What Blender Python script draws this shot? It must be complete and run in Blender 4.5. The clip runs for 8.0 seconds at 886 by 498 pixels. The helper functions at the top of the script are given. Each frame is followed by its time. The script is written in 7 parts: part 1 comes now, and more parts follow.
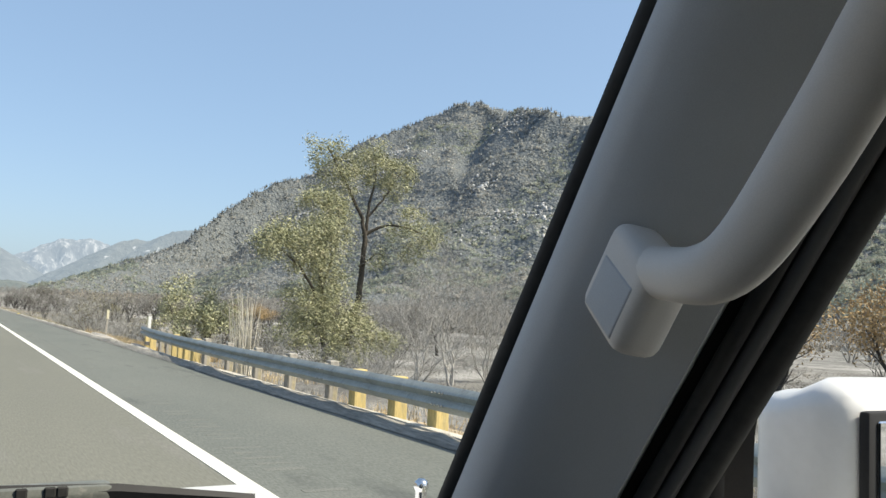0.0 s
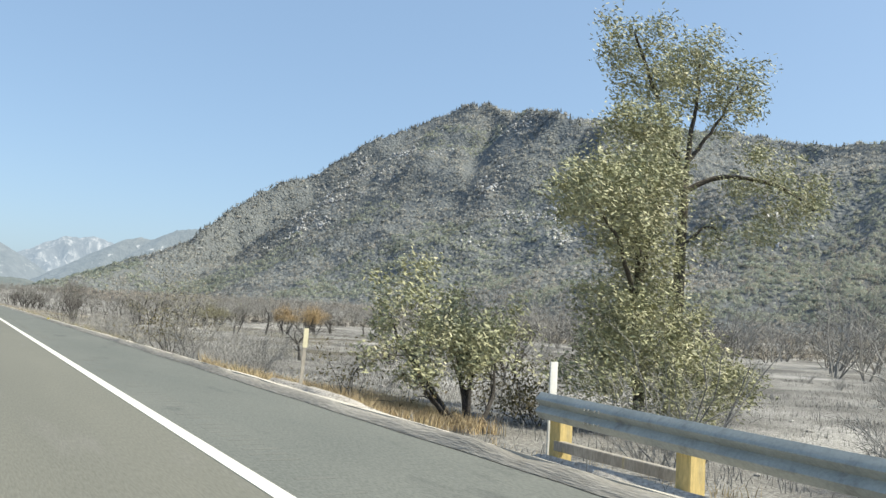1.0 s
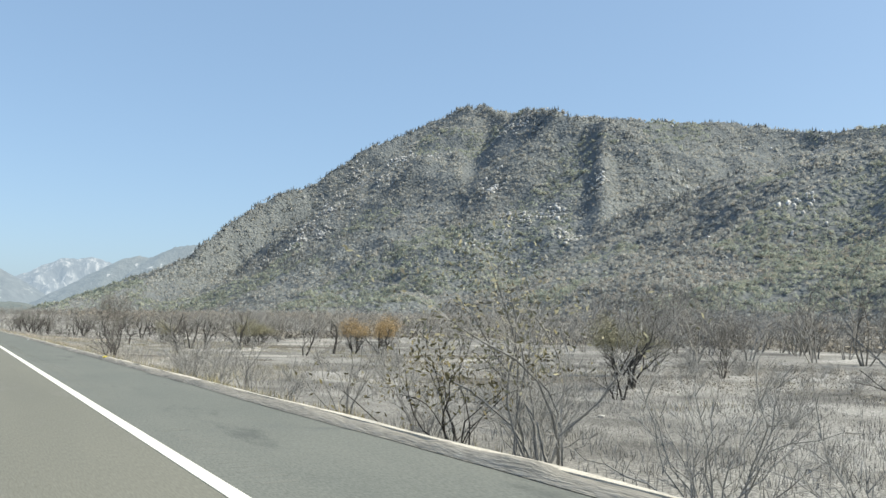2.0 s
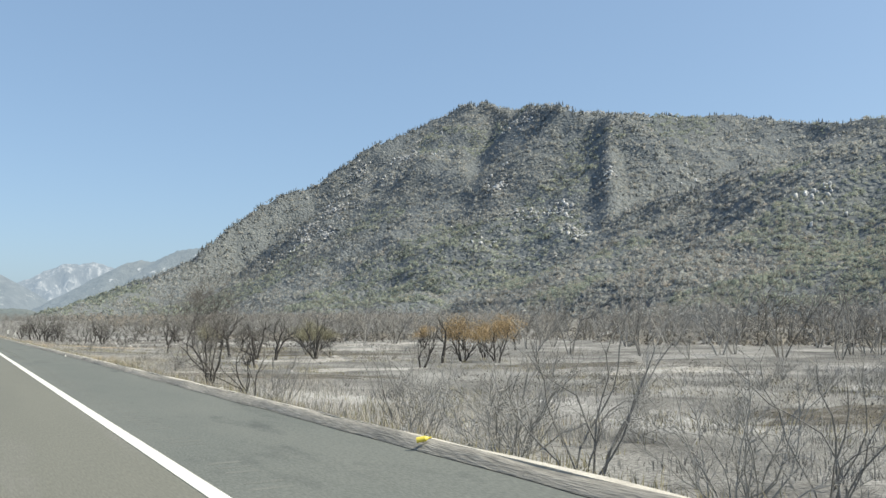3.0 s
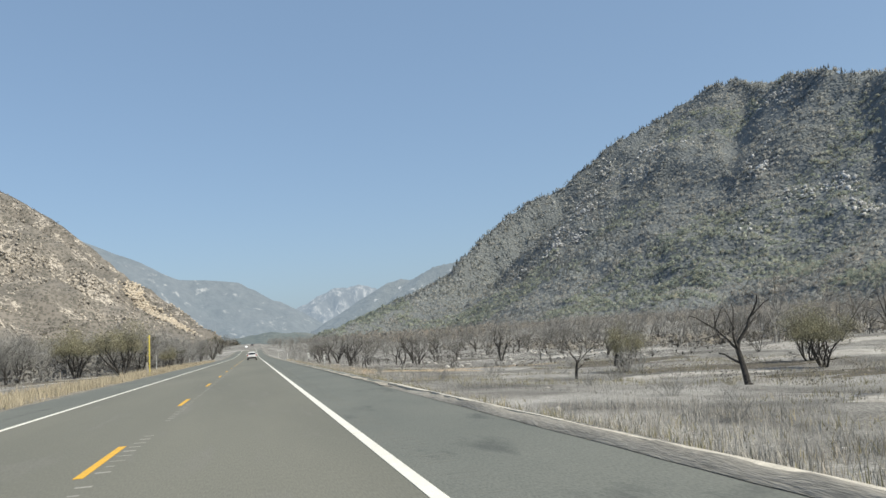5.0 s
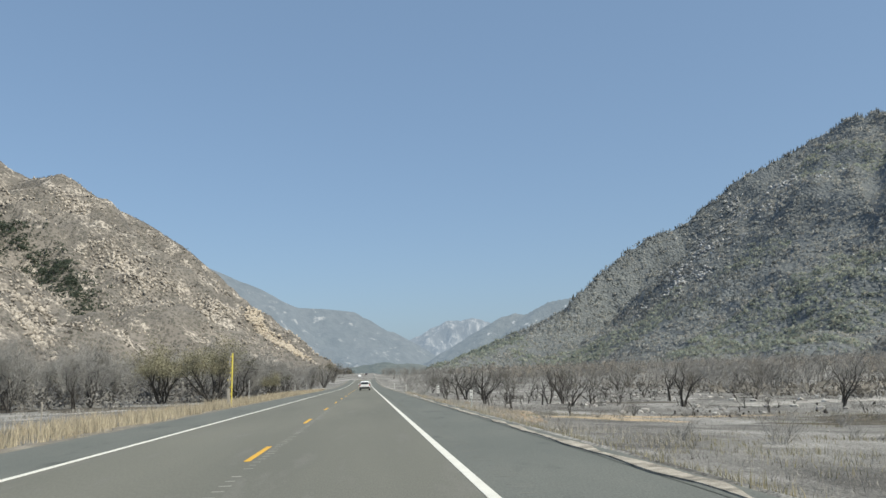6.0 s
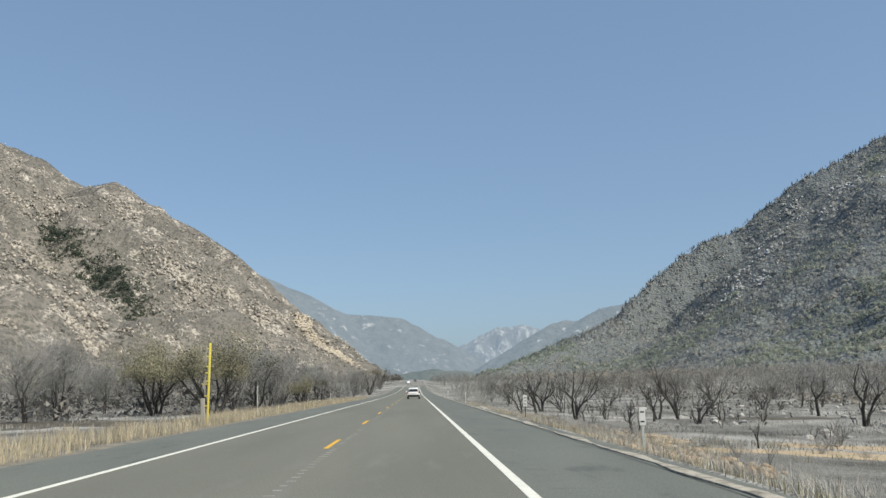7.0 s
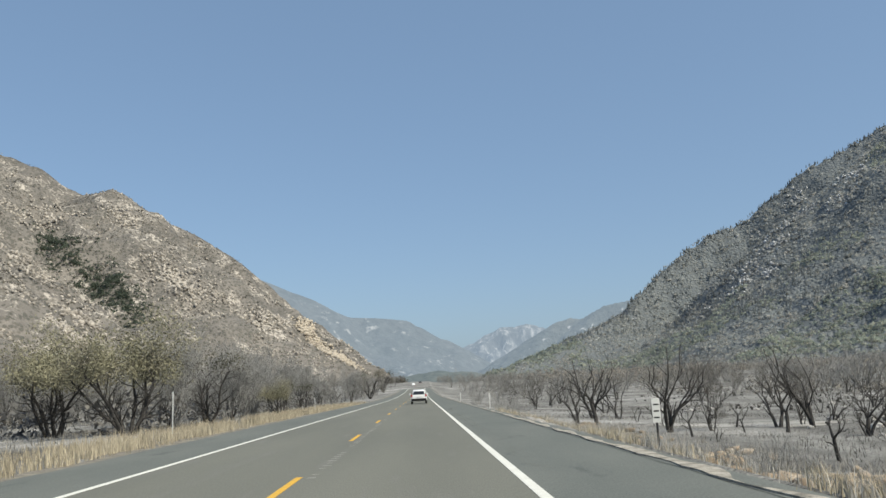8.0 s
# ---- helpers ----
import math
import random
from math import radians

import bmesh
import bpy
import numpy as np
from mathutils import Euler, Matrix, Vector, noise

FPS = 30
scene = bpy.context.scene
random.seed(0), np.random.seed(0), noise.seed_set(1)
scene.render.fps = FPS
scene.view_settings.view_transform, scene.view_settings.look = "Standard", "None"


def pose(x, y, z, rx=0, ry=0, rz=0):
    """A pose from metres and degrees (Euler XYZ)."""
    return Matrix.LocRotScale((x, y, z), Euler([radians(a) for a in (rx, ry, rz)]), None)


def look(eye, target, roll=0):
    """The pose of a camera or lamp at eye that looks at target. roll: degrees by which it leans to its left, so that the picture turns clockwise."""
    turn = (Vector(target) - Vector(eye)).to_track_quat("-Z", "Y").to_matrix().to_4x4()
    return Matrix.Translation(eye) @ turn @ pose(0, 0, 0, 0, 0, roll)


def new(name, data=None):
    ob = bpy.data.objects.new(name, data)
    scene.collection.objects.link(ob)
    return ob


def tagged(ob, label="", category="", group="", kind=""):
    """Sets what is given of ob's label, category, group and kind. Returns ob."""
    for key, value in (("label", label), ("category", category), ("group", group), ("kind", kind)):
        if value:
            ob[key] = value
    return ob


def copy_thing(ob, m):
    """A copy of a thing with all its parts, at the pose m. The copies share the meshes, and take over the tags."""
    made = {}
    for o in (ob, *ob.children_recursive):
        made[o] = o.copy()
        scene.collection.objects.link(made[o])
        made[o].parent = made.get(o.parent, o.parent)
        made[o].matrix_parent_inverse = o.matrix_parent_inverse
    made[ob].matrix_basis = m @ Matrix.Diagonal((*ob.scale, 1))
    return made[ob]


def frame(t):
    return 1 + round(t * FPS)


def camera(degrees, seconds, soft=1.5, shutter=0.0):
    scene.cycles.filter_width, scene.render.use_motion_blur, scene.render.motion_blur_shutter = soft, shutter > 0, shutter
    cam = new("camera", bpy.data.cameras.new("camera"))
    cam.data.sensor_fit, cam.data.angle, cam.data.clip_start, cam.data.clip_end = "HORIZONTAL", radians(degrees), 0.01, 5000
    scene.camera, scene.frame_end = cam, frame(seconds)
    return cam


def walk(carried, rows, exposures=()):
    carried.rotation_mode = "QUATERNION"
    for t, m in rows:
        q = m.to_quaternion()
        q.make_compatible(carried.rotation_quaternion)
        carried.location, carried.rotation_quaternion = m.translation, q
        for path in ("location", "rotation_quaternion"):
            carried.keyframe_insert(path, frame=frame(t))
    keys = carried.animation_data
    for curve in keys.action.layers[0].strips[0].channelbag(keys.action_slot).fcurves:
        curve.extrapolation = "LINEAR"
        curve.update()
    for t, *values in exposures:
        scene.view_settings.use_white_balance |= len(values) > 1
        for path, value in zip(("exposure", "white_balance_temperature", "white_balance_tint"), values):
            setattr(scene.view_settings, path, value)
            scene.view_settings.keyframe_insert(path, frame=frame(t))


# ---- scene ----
# ======================= camera =======================
cam = camera(56.2, 8.0)
PATH = [
    (0.0, pose(-0.360, 0.00, 1.41, 94.79, -2.65, -30.41)),
    (0.5, pose(-0.480, 12.15, 1.41, 94.69, -3.28, -30.26)),
    (1.0, pose(-0.489, 24.30, 1.41, 94.92, -3.28, -30.30)),
    (1.5, pose(-0.378, 36.45, 1.41, 95.18, -2.34, -30.39)),
    (1.7, pose(-0.314, 41.31, 1.41, 95.33, -1.49, -30.34)),
    (2.8, pose(-0.176, 68.04, 1.41, 95.20, 0.06, -30.07)),
    (3.0, pose(-0.118, 72.90, 1.41, 95.23, 0.32, -30.08)),
    (3.5, pose(-0.020, 85.06, 1.41, 95.40, 1.06, -29.91)),
    (4.0, pose(0.169, 97.21, 1.41, 95.43, 2.38, -27.92)),
    (4.2, pose(0.190, 102.07, 1.41, 95.61, 2.80, -24.49)),
    (4.5, pose(0.172, 109.36, 1.41, 95.99, 4.22, -18.06)),
    (4.7, pose(0.179, 114.22, 1.41, 96.04, 4.13, -15.70)),
    (5.8, pose(0.285, 140.95, 1.41, 97.60, 2.43, -6.28)),
    (6.0, pose(0.281, 145.81, 1.41, 98.98, 1.54, -5.19)),
    (6.5, pose(0.269, 157.96, 1.41, 99.15, 1.16, -2.55)),
    (7.0, pose(0.283, 170.11, 1.41, 99.54, 1.25, -1.85)),
    (7.5, pose(0.261, 182.26, 1.41, 99.84, 2.29, -1.38)),
    (8.0, pose(0.245, 194.41, 1.41, 99.66, 2.59, -1.48)),
]
walk(cam, PATH, exposures=[(0.0, 0.90, 7200, 7), (1.7, 0.88, 7000, 5), (3.2, 0.69, 7000, 6), (4.6, 0.54, 7060, 7), (6.2, 0.36, 6860, 6), (8.0, 0.36, 6860, 6)])

# ======================= sky and sun =======================
SUN_TO = Vector((0.52, -0.43, 0.74)).normalized()
world = bpy.data.worlds.new("hazy_sky")
world.use_nodes = True
scene.world = world
wn = world.node_tree
sky = wn.nodes.new("ShaderNodeTexSky")
sky.sky_type = 'NISHITA'
sky.sun_disc = False
sky.sun_elevation = math.asin(SUN_TO.z)
sky.sun_rotation = math.atan2(SUN_TO.x, SUN_TO.y)
sky.air_density = 1.0
sky.dust_density = 3.2
sky.ozone_density = 2.8
sky.altitude = 700
smoke = wn.nodes.new("ShaderNodeMix")          # thin even smoke over the whole sky
smoke.data_type = 'RGBA'
smoke.inputs[0].default_value = 0.5
smoke.inputs[7].default_value = (1.40, 2.26, 3.70, 1)
wn.links.new(sky.outputs[0], smoke.inputs[6])
wn.links.new(smoke.outputs[2], wn.nodes["Background"].inputs[0])
wn.nodes["Background"].inputs[1].default_value = 0.122
lamp = bpy.data.lights.new("sun", 'SUN')
lamp.energy = 3.6
lamp.angle = radians(0.6)
lamp.color = (1.0, 0.95, 0.86)
sun = new("sun", lamp)
sun.matrix_world = look(SUN_TO * 50, (0, 0, 0))


# ======================= materials =======================
def surface(name, a, b, scale=4.0, fine=60.0, c=None, c_scale=0.5, c_cut=(0.55, 0.7), rough=0.9, metal=0.0,
            bump=0.3, bump_d=0.02, grain=0.35, vary=0.0, spec=0.3, island=0.0, stretch=(1, 1, 1)):
    """Two colours mixed by a broad noise, a fine grain, an optional third colour in patches, and relief."""
    m = bpy.data.materials.new(name)
    m.use_nodes = True
    nt = m.node_tree
    n, l = nt.nodes, nt.links
    bs = n["Principled BSDF"]
    bs.inputs["Roughness"].default_value = rough
    bs.inputs["Metallic"].default_value = metal
    bs.inputs["Specular IOR Level"].default_value = spec
    tc = n.new("ShaderNodeTexCoord")
    mp = n.new("ShaderNodeMapping")
    mp.inputs["Scale"].default_value = stretch
    l.new(tc.outputs["Object"], mp.inputs[0])

    def nz(sc, det, rgh=0.6):
        t = n.new("ShaderNodeTexNoise")
        t.inputs["Scale"].default_value = sc
        t.inputs["Detail"].default_value = det
        t.inputs["Roughness"].default_value = rgh
        l.new(mp.outputs[0], t.inputs["Vector"])
        return t.outputs["Fac"]

    def ramp(src, lo, hi):
        r = n.new("ShaderNodeMapRange")
        r.inputs["From Min"].default_value = lo
        r.inputs["From Max"].default_value = hi
        l.new(src, r.inputs["Value"])
        return r.outputs[0]

    def mix(f, x, y):
        k = n.new("ShaderNodeMix")
        k.data_type = 'RGBA'
        for sock, val in ((k.inputs[0], f), (k.inputs[6], x), (k.inputs[7], y)):
            if isinstance(val, (tuple, list)):
                sock.default_value = (*val, 1)
            elif isinstance(val, float):
                sock.default_value = val
            else:
                l.new(val, sock)
        return k.outputs[2]

    broad = nz(scale, 5)
    col = mix(ramp(broad, 0.35, 0.65), a, b)
    if c:
        col = mix(ramp(nz(c_scale, 6, 0.65), *c_cut), col, c)
    g = nz(fine, 3)
    dark = n.new("ShaderNodeMapRange")
    dark.inputs["From Min"].default_value, dark.inputs["From Max"].default_value = 0.3, 0.7
    dark.inputs["To Min"].default_value, dark.inputs["To Max"].default_value = 1 - grain, 1 + grain
    l.new(g, dark.inputs["Value"])
    hs = n.new("ShaderNodeHueSaturation")
    l.new(col, hs.inputs["Color"])
    val = dark.outputs[0]
    if vary or island:
        src = n.new("ShaderNodeNewGeometry").outputs["Random Per Island"] if island else n.new("ShaderNodeObjectInfo").outputs["Random"]
        r = n.new("ShaderNodeMapRange")
        k = island or vary
        r.inputs["To Min"].default_value, r.inputs["To Max"].default_value = 1 - k, 1 + k
        l.new(src, r.inputs["Value"])
        mu = n.new("ShaderNodeMath")
        mu.operation = 'MULTIPLY'
        l.new(val, mu.inputs[0])
        l.new(r.outputs[0], mu.inputs[1])
        val = mu.outputs[0]
    l.new(val, hs.inputs["Value"])
    l.new(hs.outputs[0], bs.inputs["Base Color"])
    if bump:
        bp = n.new("ShaderNodeBump")
        bp.inputs["Strength"].default_value = bump
        bp.inputs["Distance"].default_value = bump_d
        l.new(g, bp.inputs["Height"])
        l.new(bp.outputs[0], bs.inputs["Normal"])
    return m


M_LANE = surface("worn_lane_asphalt", (0.174, 0.173, 0.143), (0.144, 0.145, 0.121), 0.35, 55, (0.188, 0.184, 0.162), 1.4, (0.55, 0.75), 0.85, bump=0.25, bump_d=0.006, grain=0.16, stretch=(1, 0.12, 1))
M_SHOULDER = surface("shoulder_asphalt", (0.128, 0.138, 0.124), (0.152, 0.160, 0.142), 0.5, 45, (0.085, 0.092, 0.085), 0.8, (0.58, 0.7), 0.88, bump=0.35, bump_d=0.008, grain=0.22, stretch=(1, 0.3, 1))
M_WHITE_PAINT = surface("worn_white_road_paint", (0.74, 0.73, 0.66), (0.66, 0.65, 0.58), 3, 70, (0.45, 0.44, 0.40), 5.0, (0.66, 0.80), 0.7, bump=0.2, bump_d=0.004, grain=0.1)
M_YELLOW_PAINT = surface("worn_yellow_road_paint", (0.72, 0.42, 0.05), (0.62, 0.36, 0.06), 3, 70, (0.30, 0.24, 0.12), 5.0, (0.64, 0.78), 0.7, bump=0.2, bump_d=0.004, grain=0.15)
M_GROOVE = surface("milled_groove_asphalt", (0.136, 0.144, 0.129), (0.162, 0.168, 0.150), 2, 50, grain=0.3, bump=0.3, bump_d=0.006)
M_GROOVE_PALE = surface("pale_milled_groove", (0.27, 0.265, 0.24), (0.33, 0.32, 0.29), 2, 50, grain=0.3, bump=0.3, bump_d=0.006)
M_BERM = surface("dusty_asphalt_dike", (0.215, 0.205, 0.180), (0.300, 0.285, 0.250), 3.0, 40, (0.150, 0.143, 0.127), 4.0, (0.58, 0.66), 0.95, bump=0.8, bump_d=0.03, grain=0.3, stretch=(1, 0.10, 1))
M_DUST = surface("pale_dust_edge", (0.47, 0.43, 0.36), (0.35, 0.32, 0.27), 3, 40, (0.20, 0.185, 0.155), 2.0, (0.46, 0.60), 0.95, bump=0.7, bump_d=0.02, grain=0.25)
M_LIP = surface("bleached_dust_lip", (0.60, 0.56, 0.48), (0.48, 0.45, 0.385), 3, 40, (0.36, 0.33, 0.28), 1.6, (0.56, 0.68), 0.95, bump=0.7, bump_d=0.02, grain=0.2)
M_VERGE = surface("trampled_verge_soil", (0.25, 0.225, 0.18), (0.185, 0.168, 0.138), 1.5, 30, (0.36, 0.33, 0.27), 1.1, (0.56, 0.68), 0.97, bump=0.9, bump_d=0.03, grain=0.4)
M_GRAVEL = surface("pale_gravel", (0.50, 0.47, 0.42), (0.38, 0.35, 0.31), 12, 30, (0.25, 0.23, 0.2), 9, (0.55, 0.7), 0.95, bump=1.0, bump_d=0.04, grain=0.35)
M_GROUND = surface("ash_covered_ground", (0.262, 0.256, 0.235), (0.104, 0.100, 0.091), 0.16, 11.0, (0.40, 0.39, 0.365), 0.055, (0.50, 0.68), 0.97, bump=1.0, bump_d=0.07, grain=0.7)
M_CHAR = surface("charred_ground_patch", (0.07, 0.062, 0.050), (0.12, 0.108, 0.085), 0.6, 9, (0.22, 0.21, 0.19), 0.9, (0.56, 0.68), 0.97, bump=1.0, bump_d=0.08, grain=0.4)
M_ASH = surface("pale_ash_patch", (0.42, 0.405, 0.37), (0.29, 0.278, 0.25), 0.5, 8, (0.25, 0.235, 0.21), 0.7, (0.52, 0.64), 0.97, bump=0.8, bump_d=0.05, grain=0.25)
M_SAND = surface("bare_tan_soil", (0.46, 0.36, 0.24), (0.36, 0.29, 0.20), 0.8, 12, (0.24, 0.21, 0.165), 0.9, (0.56, 0.68), 0.97, bump=0.7, bump_d=0.05, grain=0.25)
M_CHARBARK = surface("charred_bark", (0.030, 0.028, 0.026), (0.072, 0.067, 0.062), 5, 40, (0.15, 0.145, 0.137), 2.5, (0.60, 0.72), 0.95, bump=0.9, bump_d=0.03, grain=0.35)
M_GREYBARK = surface("weathered_grey_bark", (0.24, 0.236, 0.222), (0.165, 0.161, 0.150), 4, 40, (0.30, 0.294, 0.277), 3, (0.58, 0.72), 0.95, bump=0.8, bump_d=0.02, grain=0.35)
M_PALEBARK = surface("bleached_bark", (0.44, 0.425, 0.395), (0.32, 0.31, 0.285), 4, 40, (0.22, 0.21, 0.195), 3, (0.60, 0.72), 0.95, bump=0.6, bump_d=0.02, grain=0.3)
M_TWIG = surface("dry_grey_twigs", (0.315, 0.31, 0.292), (0.23, 0.226, 0.21), 6, 40, grain=0.3, bump=0.0)
M_DARKTWIG = surface("singed_dark_twigs", (0.105, 0.098, 0.088), (0.150, 0.140, 0.126), 6, 40, grain=0.3, bump=0.0)
M_PALESTEM = surface("bleached_cane_stems", (0.58, 0.55, 0.46), (0.46, 0.43, 0.36), 6, 40, grain=0.3, bump=0.0, island=0.25)
M_WILLOW = surface("wind_blown_willow_leaves", (0.365, 0.362, 0.210), (0.225, 0.238, 0.140), 1.2, 9, (0.50, 0.47, 0.325), 1.5, (0.54, 0.66), 0.6, grain=0.25, bump=0.0, island=0.35, spec=0.4)
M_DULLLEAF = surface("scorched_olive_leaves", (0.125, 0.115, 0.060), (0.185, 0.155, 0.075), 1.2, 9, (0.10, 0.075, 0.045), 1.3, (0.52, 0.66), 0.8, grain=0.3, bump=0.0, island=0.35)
M_YELLOWLEAF = surface("yellowed_scorched_leaves", (0.285, 0.265, 0.170), (0.215, 0.208, 0.140), 0.9, 9, (0.13, 0.12, 0.095), 0.7, (0.50, 0.62), 0.8, grain=0.2, bump=0.0, island=0.22)
M_ORANGELEAF = surface("rust_orange_dead_leaves", (0.40, 0.285, 0.145), (0.33, 0.245, 0.14), 1.2, 9, grain=0.3, bump=0.0, island=0.35, rough=0.85)
M_DARKLEAF = surface("singed_dark_leaves", (0.060, 0.062, 0.042), (0.095, 0.085, 0.055), 1.2, 9, grain=0.3, bump=0.0, island=0.35, rough=0.85)
M_STRAW = surface("dry_straw_grass", (0.46, 0.40, 0.29), (0.36, 0.31, 0.22), 0.6, 12, (0.26, 0.23, 0.16), 0.5, (0.52, 0.66), 0.9, grain=0.2, bump=0.0, island=0.3)
M_ORANGEGRASS = surface("rusty_dry_grass", (0.47, 0.365, 0.22), (0.41, 0.335, 0.21), 0.7, 12, (0.42, 0.38, 0.20), 0.6, (0.55, 0.68), 0.9, grain=0.2, bump=0.0, island=0.3)
M_STUBBLE = surface("grey_burnt_stubble", (0.338, 0.332, 0.306), (0.25, 0.24, 0.216), 0.25, 10, (0.125, 0.116, 0.102), 0.22, (0.52, 0.62), 0.95, grain=0.2, bump=0.0, island=0.35)
M_GREYWEED = surface("grey_white_dead_weeds", (0.44, 0.42, 0.375), (0.33, 0.31, 0.27), 0.5, 12, (0.25, 0.215, 0.165), 0.4, (0.54, 0.66), 0.9, grain=0.2, bump=0.0, island=0.3)
M_OLIVEWEED = surface("olive_tan_weeds", (0.30, 0.275, 0.165), (0.24, 0.215, 0.14), 0.5, 12, (0.36, 0.31, 0.21), 0.5, (0.52, 0.64), 0.9, grain=0.2, bump=0.0, island=0.3)
M_BURNTWOOD = surface("burnt_grey_wood", (0.205, 0.201, 0.190), (0.262, 0.256, 0.240), 0.08, 6, (0.125, 0.117, 0.102), 0.06, (0.5, 0.62), 0.95, grain=0.25, bump=0.0, island=0.3)
M_STEEL = surface("galvanised_steel", (0.40, 0.425, 0.40), (0.31, 0.335, 0.315), 2.5, 30, (0.24, 0.25, 0.235), 3.0, (0.56, 0.70), 0.75, metal=0.0, bump=0.15, bump_d=0.004, grain=0.12, spec=0.5)
M_YELLOWWOOD = surface("yellow_painted_timber", (0.60, 0.47, 0.21), (0.50, 0.39, 0.17), 4, 45, (0.40, 0.34, 0.2), 6, (0.58, 0.7), 0.8, bump=0.4, bump_d=0.006, grain=0.2, stretch=(1, 1, 0.25))
M_GREYWOOD = surface("weathered_grey_timber", (0.36, 0.335, 0.29), (0.27, 0.25, 0.215), 4, 45, (0.44, 0.37, 0.2), 3, (0.58, 0.7), 0.85, bump=0.5, bump_d=0.006, grain=0.25, stretch=(1, 1, 0.25))
M_WHITEPLASTIC = surface("white_marker_plastic", (0.64, 0.64, 0.61), (0.56, 0.56, 0.53), 5, 40, (0.42, 0.41, 0.39), 6, (0.64, 0.78), 0.5, bump=0.1, bump_d=0.002, grain=0.08)
M_REFLECTOR = surface("pale_yellow_reflector", (0.66, 0.62, 0.44), (0.58, 0.54, 0.38), 8, 60, grain=0.1, bump=0.0, rough=0.35)
M_YELLOWPIPE = surface("yellow_marker_pipe", (0.74, 0.62, 0.12), (0.66, 0.54, 0.10), 4, 30, (0.5, 0.44, 0.2), 4, (0.60, 0.75), 0.5, bump=0.1, bump_d=0.003, grain=0.1)
M_ROCK = surface("pale_granite", (0.44, 0.40, 0.345), (0.275, 0.250, 0.218), 0.03, 0.4, (0.24, 0.22, 0.19), 0.05, (0.54, 0.66), 0.95, bump=0.8, bump_d=1.0, grain=0.3, island=0.25)
M_GREYROCK = surface("grey_white_granite", (0.54, 0.54, 0.535), (0.40, 0.405, 0.405), 0.03, 0.4, (0.33, 0.33, 0.32), 0.05, (0.54, 0.66), 0.95, bump=0.8, bump_d=1.0, grain=0.3, island=0.25)
M_STONE = surface("field_stone", (0.50, 0.48, 0.44), (0.36, 0.345, 0.32), 3, 20, grain=0.25, bump=0.6, bump_d=0.03, vary=0.2)
M_SCAR = surface("fresh_rock_scar", (0.52, 0.455, 0.365), (0.42, 0.37, 0.30), 0.03, 0.25, (0.33, 0.285, 0.23), 0.05, (0.55, 0.66), 0.97, bump=1.0, bump_d=3.0, grain=0.25)
M_CARWHITE = surface("white_car_paint", (0.80, 0.80, 0.79), (0.77, 0.77, 0.76), 2, 60, grain=0.02, bump=0.0, rough=0.25, spec=0.6)
M_CARDARK = surface("dark_car_paint", (0.06, 0.065, 0.075), (0.05, 0.055, 0.06), 2, 60, grain=0.03, bump=0.0, rough=0.3, spec=0.6)
M_GLASSDARK = surface("tinted_car_glass", (0.02, 0.022, 0.025), (0.03, 0.032, 0.035), 2, 60, grain=0.03, bump=0.0, rough=0.08, spec=0.7)
M_RUBBER = surface("black_rubber", (0.018, 0.018, 0.018), (0.028, 0.028, 0.027), 6, 80, grain=0.15, bump=0.15, bump_d=0.002, rough=0.75)
M_RIM = surface("alloy_rim", (0.5, 0.5, 0.5), (0.42, 0.42, 0.43), 6, 80, grain=0.05, bump=0.0, rough=0.35, metal=0.8)
M_REDLAMP = surface("red_tail_lamp", (0.42, 0.02, 0.02), (0.34, 0.02, 0.02), 6, 80, grain=0.05, bump=0.0, rough=0.2, spec=0.6)
M_PLATE = surface("pale_plate", (0.7, 0.7, 0.68), (0.6, 0.6, 0.6), 6, 80, grain=0.05, bump=0.0, rough=0.4)
M_TRIM = surface("grey_interior_plastic", (0.36, 0.375, 0.385), (0.34, 0.355, 0.365), 8, 900, grain=0.06, bump=0.25, bump_d=0.0006, rough=0.62, spec=0.4)
M_TRIMDARK = surface("dark_interior_plastic", (0.075, 0.075, 0.075), (0.062, 0.062, 0.062), 8, 700, grain=0.06, bump=0.25, bump_d=0.0006, rough=0.6)
M_CHANNEL = surface("brown_black_channel_felt", (0.055, 0.050, 0.046), (0.045, 0.041, 0.038), 8, 700, grain=0.1, bump=0.2, bump_d=0.0006, rough=0.85)
M_WIPER = surface("dusty_grey_wiper_metal", (0.155, 0.165, 0.150), (0.120, 0.128, 0.118), 20, 300, (0.22, 0.22, 0.20), 30, (0.6, 0.7), 0.6, grain=0.1, bump=0.1, bump_d=0.0006)
M_HANDLE = surface("warm_grey_handle_plastic", (0.52, 0.495, 0.46), (0.49, 0.47, 0.44), 8, 900, grain=0.05, bump=0.2, bump_d=0.0006, rough=0.5, spec=0.45)
M_BLACKTRIM = surface("matt_black_trim", (0.02, 0.02, 0.021), (0.026, 0.026, 0.027), 8, 500, grain=0.08, bump=0.15, bump_d=0.0006, rough=0.6)
M_HEADLINER = surface("grey_headliner_cloth", (0.30, 0.29, 0.28), (0.27, 0.265, 0.255), 8, 600, grain=0.12, bump=0.4, bump_d=0.001, rough=0.95)
M_CHROME = surface("bright_metal", (0.75, 0.75, 0.75), (0.68, 0.68, 0.68), 8, 90, grain=0.04, bump=0.0, rough=0.15, metal=1.0)
M_LITTER = surface("yellow_drink_litter", (0.80, 0.66, 0.10), (0.72, 0.58, 0.10), 8, 90, grain=0.06, bump=0.0, rough=0.35)
mir = bpy.data.materials.new("mirror_glass")
